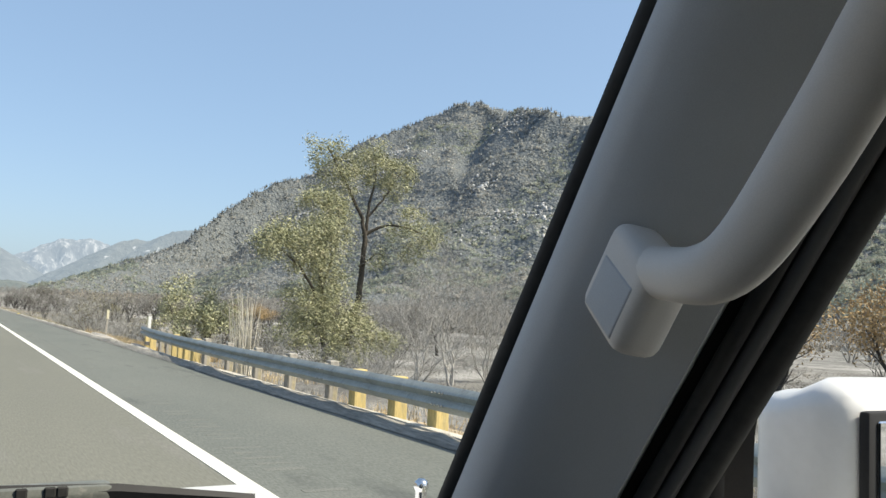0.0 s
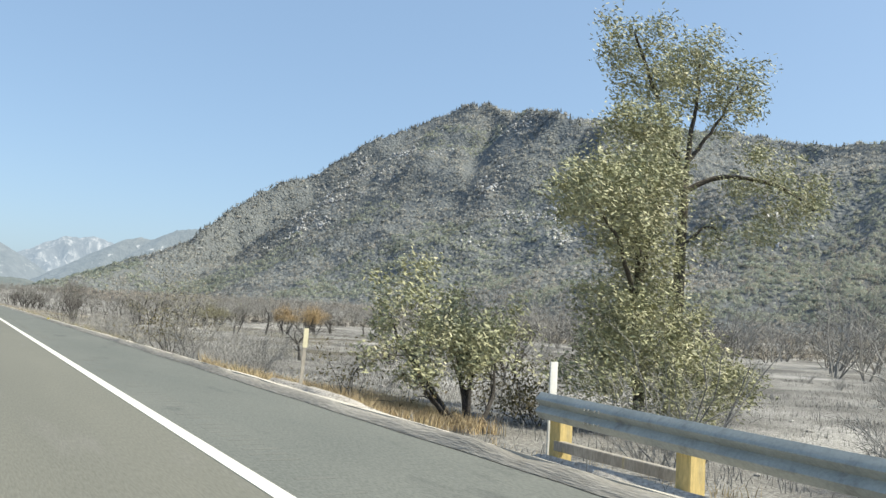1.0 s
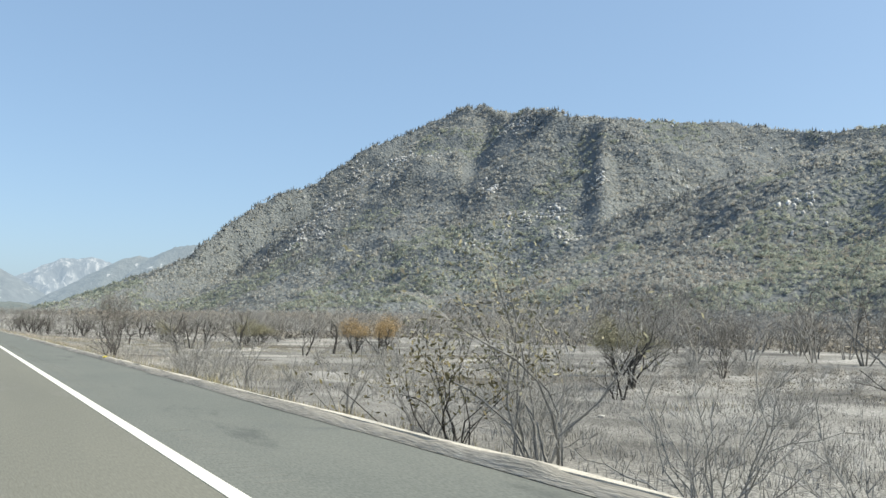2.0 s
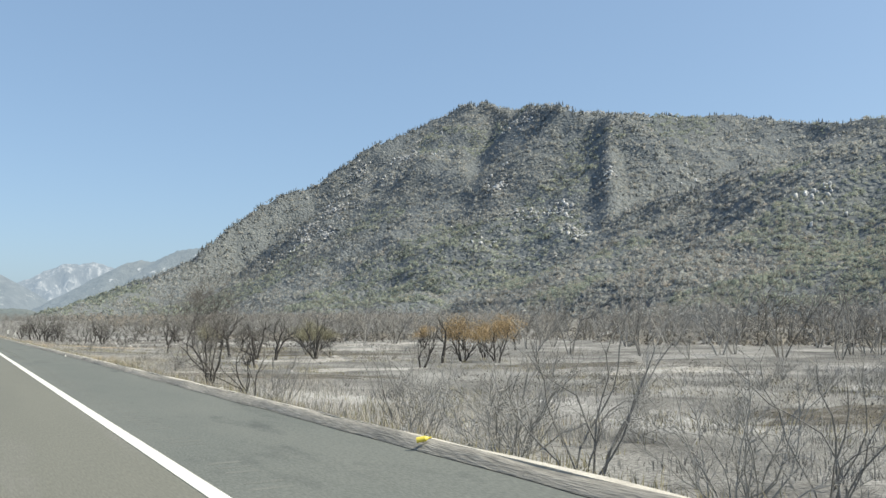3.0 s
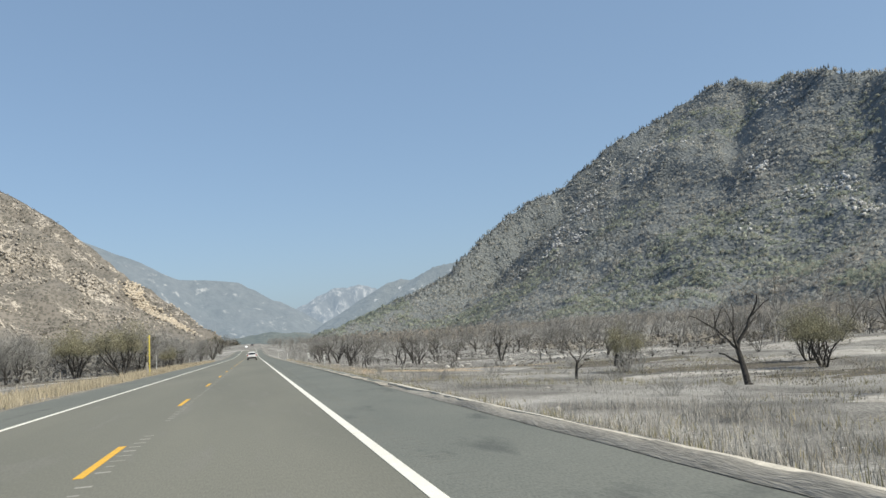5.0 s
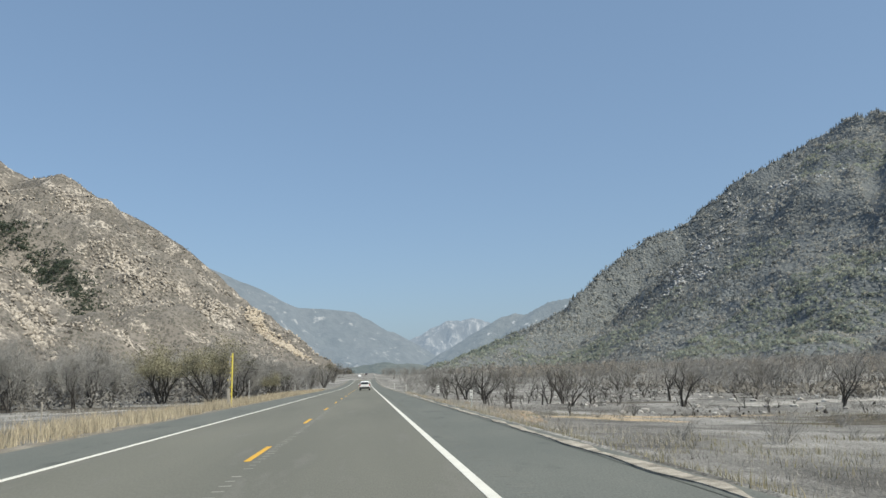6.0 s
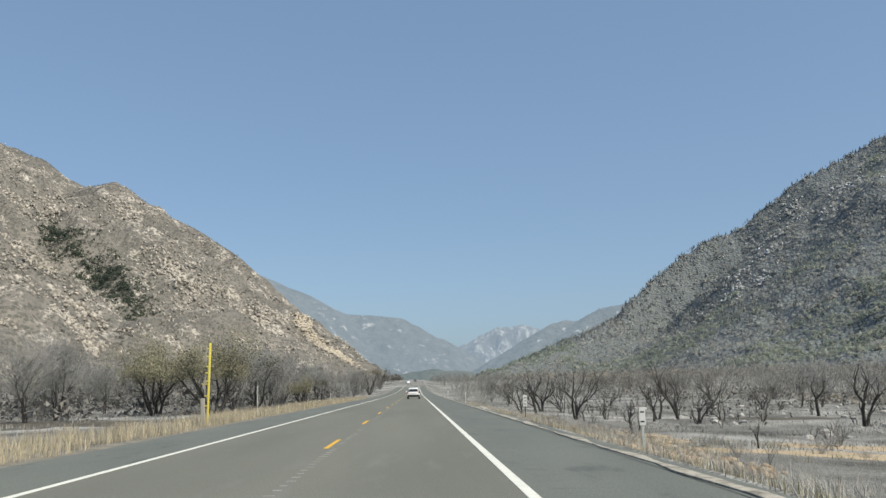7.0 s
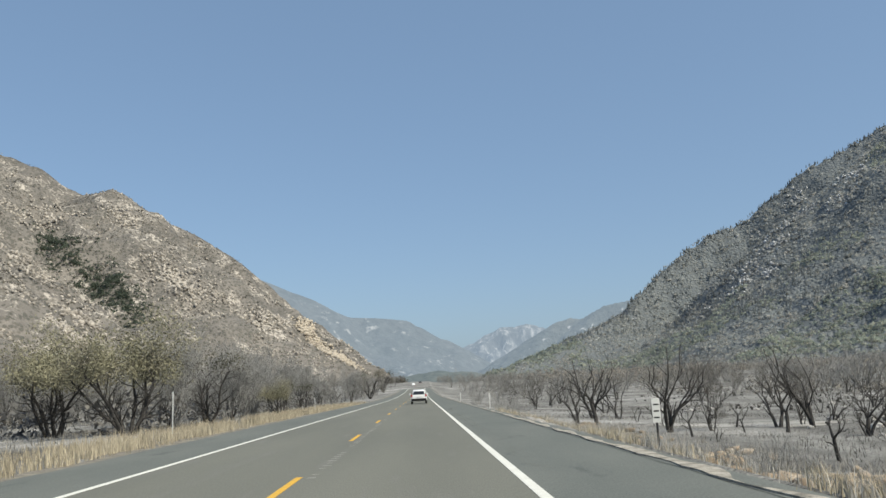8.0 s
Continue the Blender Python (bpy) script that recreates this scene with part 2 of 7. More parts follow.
mir.use_nodes = True
mir.node_tree.nodes["Principled BSDF"].inputs["Metallic"].default_value = 1.0
mir.node_tree.nodes["Principled BSDF"].inputs["Roughness"].default_value = 0.02
mir.node_tree.nodes["Principled BSDF"].inputs["Base Color"].default_value = (0.82, 0.84, 0.85, 1)
M_MIRROR = mir


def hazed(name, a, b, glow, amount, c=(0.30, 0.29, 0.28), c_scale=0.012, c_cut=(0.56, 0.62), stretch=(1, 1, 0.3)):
    """A far range: its rock, with a blue emission added to imitate smoky air."""
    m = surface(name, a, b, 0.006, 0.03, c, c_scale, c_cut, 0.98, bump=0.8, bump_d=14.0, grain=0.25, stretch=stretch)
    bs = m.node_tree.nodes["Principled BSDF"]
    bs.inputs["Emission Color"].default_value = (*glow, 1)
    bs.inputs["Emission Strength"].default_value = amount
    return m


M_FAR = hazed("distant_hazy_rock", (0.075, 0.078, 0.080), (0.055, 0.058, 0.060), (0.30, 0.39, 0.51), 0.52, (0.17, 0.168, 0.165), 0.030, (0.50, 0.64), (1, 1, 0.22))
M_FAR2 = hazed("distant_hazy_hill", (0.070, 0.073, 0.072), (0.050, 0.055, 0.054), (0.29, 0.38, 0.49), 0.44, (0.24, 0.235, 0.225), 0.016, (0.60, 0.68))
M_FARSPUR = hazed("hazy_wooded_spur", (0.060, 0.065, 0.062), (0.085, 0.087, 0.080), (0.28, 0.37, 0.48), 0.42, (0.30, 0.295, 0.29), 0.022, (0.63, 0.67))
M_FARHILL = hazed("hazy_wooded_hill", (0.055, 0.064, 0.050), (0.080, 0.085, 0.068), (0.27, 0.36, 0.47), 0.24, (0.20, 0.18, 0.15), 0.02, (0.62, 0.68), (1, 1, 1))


def slope(name, soil_a, soil_b, crown_a, crown_b, rock, crown=7.0, cover=0.8, rock_cut=(0.56, 0.62), rock_scale=0.02, block=0.22, stretch=(1, 1, 0.45), soil_scale=0.012):
    """A mountain side far off: soil, the crowns of its scrub, and bare rock broken into blocks."""
    m = bpy.data.materials.new(name)
    m.use_nodes = True
    n, l = m.node_tree.nodes, m.node_tree.links
    bs = n["Principled BSDF"]
    bs.inputs["Roughness"].default_value = 0.97
    bs.inputs["Specular IOR Level"].default_value = 0.2
    tc = n.new("ShaderNodeTexCoord")
    mp = n.new("ShaderNodeMapping")
    mp.inputs["Scale"].default_value = stretch
    l.new(tc.outputs["Object"], mp.inputs[0])

    def nz(sc, det, src, rgh=0.6):
        t = n.new("ShaderNodeTexNoise")
        t.inputs["Scale"].default_value, t.inputs["Detail"].default_value, t.inputs["Roughness"].default_value = sc, det, rgh
        l.new(src, t.inputs["Vector"])
        return t.outputs["Fac"]

    def ramp(src, lo, hi, a=0.0, b=1.0):
        r = n.new("ShaderNodeMapRange")
        for key, v in (("From Min", lo), ("From Max", hi), ("To Min", a), ("To Max", b)):
            r.inputs[key].default_value = v
        l.new(src, r.inputs["Value"])
        return r.outputs[0]

    def mul(a, b):
        k = n.new("ShaderNodeMath")
        k.operation = 'MULTIPLY'
        l.new(a, k.inputs[0])
        l.new(b, k.inputs[1])
        return k.outputs[0]

    def mix(f, x, y):
        k = n.new("ShaderNodeMix")
        k.data_type = 'RGBA'
        l.new(f, k.inputs[0])
        for sock, v in ((k.inputs[6], x), (k.inputs[7], y)):
            if isinstance(v, tuple):
                sock.default_value = (*v, 1)
            else:
                l.new(v, sock)
        return k.outputs[2]

    obj = tc.outputs["Object"]
    vo = n.new("ShaderNodeTexVoronoi")
    vo.inputs["Scale"].default_value = 1.0 / crown
    l.new(obj, vo.inputs["Vector"])
    sep = n.new("ShaderNodeSeparateColor")
    l.new(vo.outputs["Color"], sep.inputs[0])
    mask = mul(ramp(vo.outputs["Distance"], 0.66, 0.36), ramp(sep.outputs[0], cover, cover - 0.06))
    soil = mix(ramp(nz(soil_scale, 6, obj), 0.35, 0.65), soil_a, soil_b)
    col = mix(mask, soil, mix(sep.outputs[1], crown_a, crown_b))
    bare = mul(ramp(nz(rock_scale, 7, mp.outputs[0], 0.68), *rock_cut), ramp(nz(block, 3, mp.outputs[0]), 0.46, 0.54))
    col = mix(bare, col, rock)
    hs = n.new("ShaderNodeHueSaturation")
    l.new(col, hs.inputs["Color"])
    l.new(mul(ramp(nz(0.5, 3, obj), 0.3, 0.7, 0.8, 1.2), ramp(nz(0.004, 4, obj), 0.3, 0.7, 0.84, 1.16)), hs.inputs["Value"])
    l.new(hs.outputs[0], bs.inputs["Base Color"])
    bp = n.new("ShaderNodeBump")
    bp.inputs["Strength"].default_value, bp.inputs["Distance"].default_value = 0.8, crown * 0.35
    l.new(mask, bp.inputs["Height"])
    l.new(bp.outputs[0], bs.inputs["Normal"])
    return m


def crowns(name, colours, through_light=0.5, scale=0.13):
    """Leaf crowns whose colour drifts from crown to crown; leaves let some light through."""
    m = surface(name, colours[0], colours[1], 0.01, 0.4, grain=0.12, bump=0.0, island=0.10, rough=0.95, spec=0.1)
    n, l = m.node_tree.nodes, m.node_tree.links
    cr = n.new("ShaderNodeValToRGB")
    e = cr.color_ramp.elements
    e[0].color, e[1].color = (*colours[0], 1), (*colours[-1], 1)
    e[0].position, e[1].position = 0.32, 0.68
    for i, c in enumerate(colours[1:-1]):
        e.new(0.32 + 0.36 * (i + 1) / (len(colours) - 1)).color = (*c, 1)
    nt = n.new("ShaderNodeTexNoise")
    nt.inputs["Scale"].default_value, nt.inputs["Detail"].default_value = scale, 3
    l.new(n["Texture Coordinate"].outputs["Object"], nt.inputs["Vector"])
    l.new(nt.outputs["Fac"], cr.inputs[0])
    hs = n["Hue/Saturation/Value"]
    l.new(cr.outputs[0], hs.inputs["Color"])
    tl = n.new("ShaderNodeBsdfTranslucent")
    l.new(hs.outputs[0], tl.inputs["Color"])
    mx = n.new("ShaderNodeMixShader")
    mx.inputs[0].default_value = through_light
    l.new(n["Principled BSDF"].outputs[0], mx.inputs[1])
    l.new(tl.outputs[0], mx.inputs[2])
    l.new(mx.outputs[0], n["Material Output"].inputs["Surface"])
    return m


# East slope, scrub, oak and pine colours paled and cooled to imitate smoky air
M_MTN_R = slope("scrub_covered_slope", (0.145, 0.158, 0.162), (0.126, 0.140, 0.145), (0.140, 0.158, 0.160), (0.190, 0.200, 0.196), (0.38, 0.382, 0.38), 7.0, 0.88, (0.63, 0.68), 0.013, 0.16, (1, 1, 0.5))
M_MTN_L = slope("dry_rocky_slope", (0.215, 0.195, 0.170), (0.148, 0.138, 0.124), (0.100, 0.100, 0.086), (0.140, 0.130, 0.112), (0.44, 0.40, 0.345), 5.5, 0.66, (0.53, 0.60), 0.016, 0.16, (1, 1, 0.6))
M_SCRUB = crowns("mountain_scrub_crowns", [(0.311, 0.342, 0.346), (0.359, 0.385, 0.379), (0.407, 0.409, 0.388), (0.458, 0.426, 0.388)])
M_GREENSCRUB = crowns("green_oak_scrub", [(0.253, 0.301, 0.264), (0.328, 0.364, 0.311), (0.424, 0.418, 0.350)])
M_BROWNWOOD = crowns("scorched_foothill_trees", [(0.165, 0.182, 0.166), (0.275, 0.268, 0.246), (0.350, 0.312, 0.266), (0.320, 0.316, 0.305)])
M_GREYBRUSH = crowns("grey_burnt_brush_twigs", [(0.130, 0.125, 0.115), (0.205, 0.198, 0.182), (0.270, 0.250, 0.215), (0.300, 0.290, 0.268)], 0.25, 0.35)
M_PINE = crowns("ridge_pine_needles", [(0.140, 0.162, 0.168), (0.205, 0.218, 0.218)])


# ======================= mesh helpers =======================
class Soup:
    """Gathers tubes, boxes and flakes, and makes them one mesh."""

    def __init__(self):
        self.v, self.f, self.n = [], [], 0

    def add(self, verts, faces):
        self.v.extend(verts)
        self.f.extend(tuple(i + self.n for i in q) for q in faces)
        self.n += len(verts)

    def tube(self, pts, radii, sides=5, cap=False):
        k = len(pts)
        verts = []
        for i, p in enumerate(pts):
            d = (pts[min(i + 1, k - 1)] - pts[max(i - 1, 0)])
            d = d.normalized() if d.length > 1e-9 else Vector((0, 0, 1))
            u = d.cross(Vector((0.31, 0.17, 0.93)) if abs(d.z) < 0.95 else Vector((1, 0, 0))).normalized()
            w = d.cross(u)
            for s in range(sides):
                a = 2 * math.pi * s / sides
                verts.append(p + (u * math.cos(a) + w * math.sin(a)) * radii[i])
        faces = []
        for i in range(k - 1):
            for s in range(sides):
                t = (s + 1) % sides
                faces.append((i * sides + s, i * sides + t, (i + 1) * sides + t, (i + 1) * sides + s))
        if cap:
            faces.append(tuple(range(sides))[::-1])
            faces.append(tuple((k - 1) * sides + s for s in range(sides)))
        self.add(verts, faces)

    def spike(self, p, d, length, r):
        """A thin three-sided twig that ends in a point."""
        u = d.cross(Vector((0.31, 0.17, 0.93)) if abs(d.z) < 0.95 else Vector((1, 0, 0))).normalized()
        w = d.cross(u)
        self.add([p + u * r, p - u * (r * 0.5) + w * (r * 0.87), p - u * (r * 0.5) - w * (r * 0.87), p + d * length], [(0, 1, 3), (1, 2, 3), (2, 0, 3)])

    def box(self, lo, hi, m=None):
        c = [Vector((x, y, z)) for x in (lo[0], hi[0]) for y in (lo[1], hi[1]) for z in (lo[2], hi[2])]
        if m:
            c = [m @ p for p in c]
        self.add(c, [(0, 1, 3, 2), (4, 6, 7, 5), (0, 4, 5, 1), (2, 3, 7, 6), (0, 2, 6, 4), (1, 5, 7, 3)])

    def mesh(self, name, mat, smooth=False):
        me = bpy.data.meshes.new(name)
        me.from_pydata([tuple(p) for p in self.v], [], self.f)
        me.materials.append(mat)
        if smooth:
            me.polygons.foreach_set("use_smooth", [True] * len(me.polygons))
        me.update()
        return me


def part(name, data, mat, parent=None, label=""):
    """One mesh object under a thing or a part; data is a Soup, a bmesh or a mesh."""
    if isinstance(data, Soup):
        data = data.mesh(name, mat)
    elif isinstance(data, bmesh.types.BMesh):
        me = bpy.data.meshes.new(name)
        data.to_mesh(me)
        data.free()
        me.materials.append(mat)
        data = me
    ob = new(name, data)
    if parent:
        ob.parent = parent
    if label:
        ob["label"] = label
    return ob


def smooth(ob, angle=40):
    ob.data.polygons.foreach_set("use_smooth", [True] * len(ob.data.polygons))
    ob.data.set_sharp_from_angle(angle=radians(angle))
    return ob


def thing(name, label, category, m=None, group="", kind=""):
    ob = new(name)
    ob.empty_display_size = 0.2
    if m:
        ob.matrix_world = m
    return tagged(ob, label, category, group, kind)


def rounded(lo, hi, r=0.02, seg=2):
    """A bevelled box as a bmesh."""
    bm = bmesh.new()
    bmesh.ops.create_cube(bm, size=1)
    for p in bm.verts:
        p.co = Vector([lo[i] + (p.co[i] + 0.5) * (hi[i] - lo[i]) for i in range(3)])
    bmesh.ops.bevel(bm, geom=bm.edges[:], offset=r, segments=seg, profile=0.6, affect='EDGES')
    return bm


def arrays_mesh(name, verts, loops, sizes, mat, smooth_it=False):
    """A mesh from numpy arrays: vertices, corner indices, and the number of corners of each face."""
    me = bpy.data.meshes.new(name)
    me.vertices.add(len(verts))
    me.vertices.foreach_set("co", np.ascontiguousarray(verts, dtype=np.float32).ravel())
    me.loops.add(len(loops))
    me.loops.foreach_set("vertex_index", np.ascontiguousarray(loops, dtype=np.int32))
    me.polygons.add(len(sizes))
    starts = np.concatenate([[0], np.cumsum(sizes)[:-1]]).astype(np.int32)
    me.polygons.foreach_set("loop_start", starts)
    if smooth_it:
        me.polygons.foreach_set("use_smooth", np.ones(len(sizes), dtype=bool))
    me.materials.append(mat)
    me.update(calc_edges=True)
    return me


def grid_mesh(name, xs, ys, Z, mat, keep=None):
    nx, ny = len(xs), len(ys)
    X, Y = np.meshgrid(xs, ys, indexing="ij")
    verts = np.stack([X.ravel(), Y.ravel(), Z.ravel()], 1)
    i, j = np.meshgrid(np.arange(nx - 1), np.arange(ny - 1), indexing="ij")
    a = (i * ny + j).ravel()
    quads = np.stack([a, a + ny, a + ny + 1, a + 1], 1)
    if keep is not None:
        quads = quads[keep.ravel()[quads].any(1)]
        used = np.unique(quads)
        remap = np.zeros(len(verts), dtype=np.int64)
        remap[used] = np.arange(len(used))
        verts, quads = verts[used], remap[quads]
    return arrays_mesh(name, verts, quads.ravel(), np.full(len(quads), 4), mat, True)


def lattice(ix, iy, seed):
    h = (ix * 374761393 + iy * 668265263 + seed * 974711) & 0xFFFFFFFF
    h = ((h ^ (h >> 13)) * 1274126177) & 0xFFFFFFFF
    return ((h ^ (h >> 16)) & 0xFFFF) / 65535.0


def vnoise(x, y, seed=0):
    x, y = np.asarray(x, dtype=float), np.asarray(y, dtype=float)
    ix, iy = np.floor(x).astype(np.int64), np.floor(y).astype(np.int64)
    fx, fy = x - ix, y - iy
    fx, fy = fx * fx * (3 - 2 * fx), fy * fy * (3 - 2 * fy)
    a, b = lattice(ix, iy, seed), lattice(ix + 1, iy, seed)
    c, d = lattice(ix, iy + 1, seed), lattice(ix + 1, iy + 1, seed)
    return (a * (1 - fx) + b * fx) * (1 - fy) + (c * (1 - fx) + d * fx) * fy


def fbm(x, y, octaves=4, seed=0, gain=0.5):
    s, amp, tot = 0, 1.0, 0
    for o in range(octaves):
        s = s + amp * (vnoise(np.asarray(x) * 2 ** o, np.asarray(y) * 2 ** o, seed + o * 17) * 2 - 1)
        tot += amp
        amp *= gain
    return s / tot


# ======================= ground and mountains =======================
LANE_R, LANE_L, LANE_C = 1.785, -5.58, -1.974      # painted lines
EDGE_R, EDGE_L = 4.45, -8.2                        # edges of the asphalt


def road_z(y):
    y = np.asarray(y, dtype=float)
    u = np.clip(y - 320, 0, 310)
    return 4.0 * (u / 310) ** 2 + np.clip(y - 630, 0, 130) * 0.0258


def plain_z(x, y):
    """Height of the valley floor beside the raised road."""
    x, y = np.asarray(x, dtype=float), np.asarray(y, dtype=float)
    base = np.interp(x, [-500, -60, -13, -8.6, -8.1, 4.35, 5.15, 6.3, 9, 22, 40, 300],
                     [0.6, -0.6, -0.45, -0.12, -0.22, -0.22, -0.02, -0.50, -1.12, -1.85, -2.05, -1.4])
    away = np.clip((np.abs(x + 2) - 8) / 25, 0, 1)
    rough = fbm(x / 9, y / 9, 4, 3) * 0.22 * np.clip(away + 0.12, 0, 1) * (away > 0) + fbm(x / 60, y / 60, 3, 8) * 0.5 * away
    far = np.clip((np.hypot(x, y - 150) - 350) / 900, 0, 1)
    return base + rough + road_z(y) + far * 3 * (1 + fbm(x / 300, y / 300, 3, 5) * 0.5)


def ridge_height(X, Y, line, k, power=1.25, seed=0, wob=0.22, back=None, side=-1, ribs=0.0):
    """Height of a ridge that follows the points (x, y, z) of line; k: how far its foot reaches, in heights, towards the valley;
    back: the same for its other side and its first end."""
    out = np.zeros_like(X)
    wobble = 1 + wob * fbm(X / 210, Y / 210, 4, seed)
    ks = k if isinstance(k, (list, tuple)) else [k] * (len(line) - 1)
    kv = [ks[0]] + [(a + b) / 2 for a, b in zip(ks[:-1], ks[1:])] + [ks[-1]]
    run = 0.0
    for k0, k1, (ax, ay, az), (bx, by, bz) in zip(kv[:-1], kv[1:], line[:-1], line[1:]):
        dx, dy = bx - ax, by - ay
        u = ((X - ax) * dx + (Y - ay) * dy) / (dx * dx + dy * dy)
        t = np.clip(u, 0, 1)
        z = az + (bz - az) * t
        front = side * (dx * (Y - ay) - dy * (X - ax)) > 0
        front &= u > 0
        kf = k0 + (k1 - k0) * t
        kk = np.where(front, kf, back or kf)
        d = np.hypot(X - ax - dx * t, Y - ay - dy * t) * wobble
        f = d / (z * kk)
        s = run + u * math.hypot(dx, dy)
        rib = 1 - np.abs(fbm(s / 95, d / 900, 3, seed + 3)) * 2.2
        run += math.hypot(dx, dy)
        out = np.maximum(out, z * np.clip(1 - f, 0, 1) ** power + ribs * z * (rib - 0.55) * np.clip(f * 4, 0, 1) * np.clip(1 - f, 0, 1))
    return out


RIDGE_R = [(520, 2372, 100), (545, 2388, 150), (568, 2402, 204), (669, 2466, 285), (788, 2517, 372), (947, 2538, 449), (1148, 2505, 599), (1307, 2446, 658),
           (1403, 2356, 724), (1425, 2273, 709), (1349, 1972, 603), (1290, 1829, 582), (1259, 1663, 535), (1281, 1513, 481), (1290, 1400, 420)]
R_FOOT = [0.5, 0.6, 0.8, 0.95, 1.1, 1.3, 1.35, 1.2, 1.0, 1.0, 1.1, 1.2, 1.3, 1.4]
RIDGE_R_TOE = [(571, 2438, 197), (502, 2351, 159), (437, 2263, 125), (376, 2173, 98), (319, 2082, 78), (253, 1991, 58), (192, 1897, 42), (130, 1790, 26), (90, 1700, 12)]
RIDGE_R_BACK = [(1408, 2247, 690), (1872, 2043, 673), (2013, 1897, 656), (2117, 1773, 641), (2110, 1617, 582), (2097, 1459, 551), (2150, 1000, 560), (2050, 400, 520), (2000, -300, 520)]
RIDGE_R_SPUR = [(1281, 1513, 470), (1010, 1206, 185), (1032, 1116, 215), (1055, 939, 245), (1005, 754, 228), (1150, 400, 240), (1200, -100, 260)]
RIDGE_L = [(-109, 2255, 50), (-172, 2351, 101), (-241, 2445, 156), (-315, 2537, 215), (-418, 2572, 310), (-514, 2553, 391), (-609, 2479, 453), (-691, 2383, 490), (-748, 2301, 533), (-770, 2282, 542),
           (-816, 2308, 540), (-899, 2416, 562), (-932, 2413, 581), (-1007, 2402, 639), (-1091, 2385, 675), (-1173, 2366, 701), (-1400, 1900, 700), (-1500, 1200, 640), (-1500, 300, 560)]
RIDGE_L_SPUR = [(-401, 1603, 44), (-439, 1540, 70), (-511, 1461, 138), (-584, 1375, 194), (-800, 1250, 330), (-1400, 1150, 600)]
RIDGE_FAR_L = [(-900, 3980, 620), (-742, 3987, 560), (-574, 3995, 480), (-483, 3988, 446), (-405, 3987, 398), (-314, 3985, 357), (-197, 3983, 350), (-55, 3978, 329), (10, 3958, 293), (73, 3937, 249), (136, 3916, 223), (173, 3894, 186), (200, 3873, 130)]
RIDGE_FAR_R = [(150, 4440, 160), (216, 4503, 221), (292, 4528, 250), (354, 4544, 289), (429, 4537, 323), (503, 4529, 315), (565, 4542, 336), (609, 4536, 323), (664, 4508, 300), (900, 4450, 330)]
RIDGE_FAR_SPUR = [(330, 3620, 90), (361, 3639, 133), (453, 3689, 190), (532, 3719, 244), (592, 3709, 274), (645, 3700, 287), (684, 3672, 277), (727, 3643, 300), (775, 3612, 325), (826, 3580, 333), (875, 3547, 338), (995, 3462, 381), (1200, 3400, 460)]
GULLY_L = [(-794, 1963, 0), (-734, 1909, 0), (-688, 1885, 0), (-639, 1866, 0), (-587, 1805, 0), (-540, 1765, 0), (-507, 1748, 0)]
HILL_FAR = [(-60, 3150, 62), (60, 3120, 74), (170, 3180, 70), (300, 3300, 40)]


def off_line(X, Y, line):
    """Distance in plan from a line of points."""
    d = np.full(np.shape(X), 1e9)
    for a, b in zip(line[:-1], line[1:]):
        dx, dy = b[0] - a[0], b[1] - a[1]
        t = np.clip(((X - a[0]) * dx + (Y - a[1]) * dy) / (dx * dx + dy * dy), 0, 1)
        d = np.minimum(d, np.hypot(X - a[0] - dx * t, Y - a[1] - dy * t))
    return d


def carved(X, Y, h, seed, amount=0.16, size=170, crest=None):
    """Gullies and ribs that run down a slope, deeper where it is high, weak at the crest."""
    rib = 1 - np.abs(fbm(X / size, Y / size, 4, seed))
    fine = fbm(X / 38, Y / 38, 3, seed + 5)
    w = 1.0 if crest is None else np.clip(off_line(X, Y, crest) / 130, 0.06, 1)
    return h + ((rib - 0.85) * amount * np.minimum(h, 330) + fine * np.minimum(h * 0.06, 9)) * w


def blended(a, b, e=26.0):
    """The higher of two slopes, with a soft hollow between them."""
    k = e * np.clip(np.maximum(a, b) / 200, 0, 1)
    return 0.5 * (a + b + np.sqrt((a - b) ** 2 + k * k))


def mountain_right_z(X, Y):
    h = ridge_height(X, Y, RIDGE_R, R_FOOT, 1.3, 11, 0.15, 0.7, -1, 0.02)
    inner = np.clip((X - 350) / 900, 0, 1)
    h = blended(h, ridge_height(X, Y, RIDGE_R_BACK, 2.0, 1.2, 21) * inner * (2 - inner), 14)
    h = blended(h, ridge_height(X, Y, RIDGE_R_SPUR, [0.9, 1.5, 1.9, 2.1, 2.2, 2.2], 1.25, 31, ribs=0.08))
    low = [(x, y, z * 0.50) for x, y, z in RIDGE_R[2:]]
    h = blended(h, ridge_height(X, Y, low, 2.9, 1.15, 13, 0.2, 0.9, -1, 0.05), 50)
    h = np.maximum(h, ridge_height(X, Y, RIDGE_R_TOE, 3.0, 1.2, 15))
    return carved(X, Y, h, 40, 0.12) + 3 * (h > 30) - 4


def mountain_left_z(X, Y):
    h = ridge_height(X, Y, RIDGE_L, 1.75, 1.15, 51, 0.16, 0.65, 1, 0.10)
    h = np.maximum(h, ridge_height(X, Y, RIDGE_L_SPUR, 1.7, 1.1, 61, 0.16, 1.2, 1, 0.08))
    h = carved(X, Y, h, 70, 0.24, 140, RIDGE_L) + np.minimum(h * 0.1, 12) - 6
    return h - 12 * np.exp(-(off_line(X, Y, GULLY_L) / 30) ** 2)


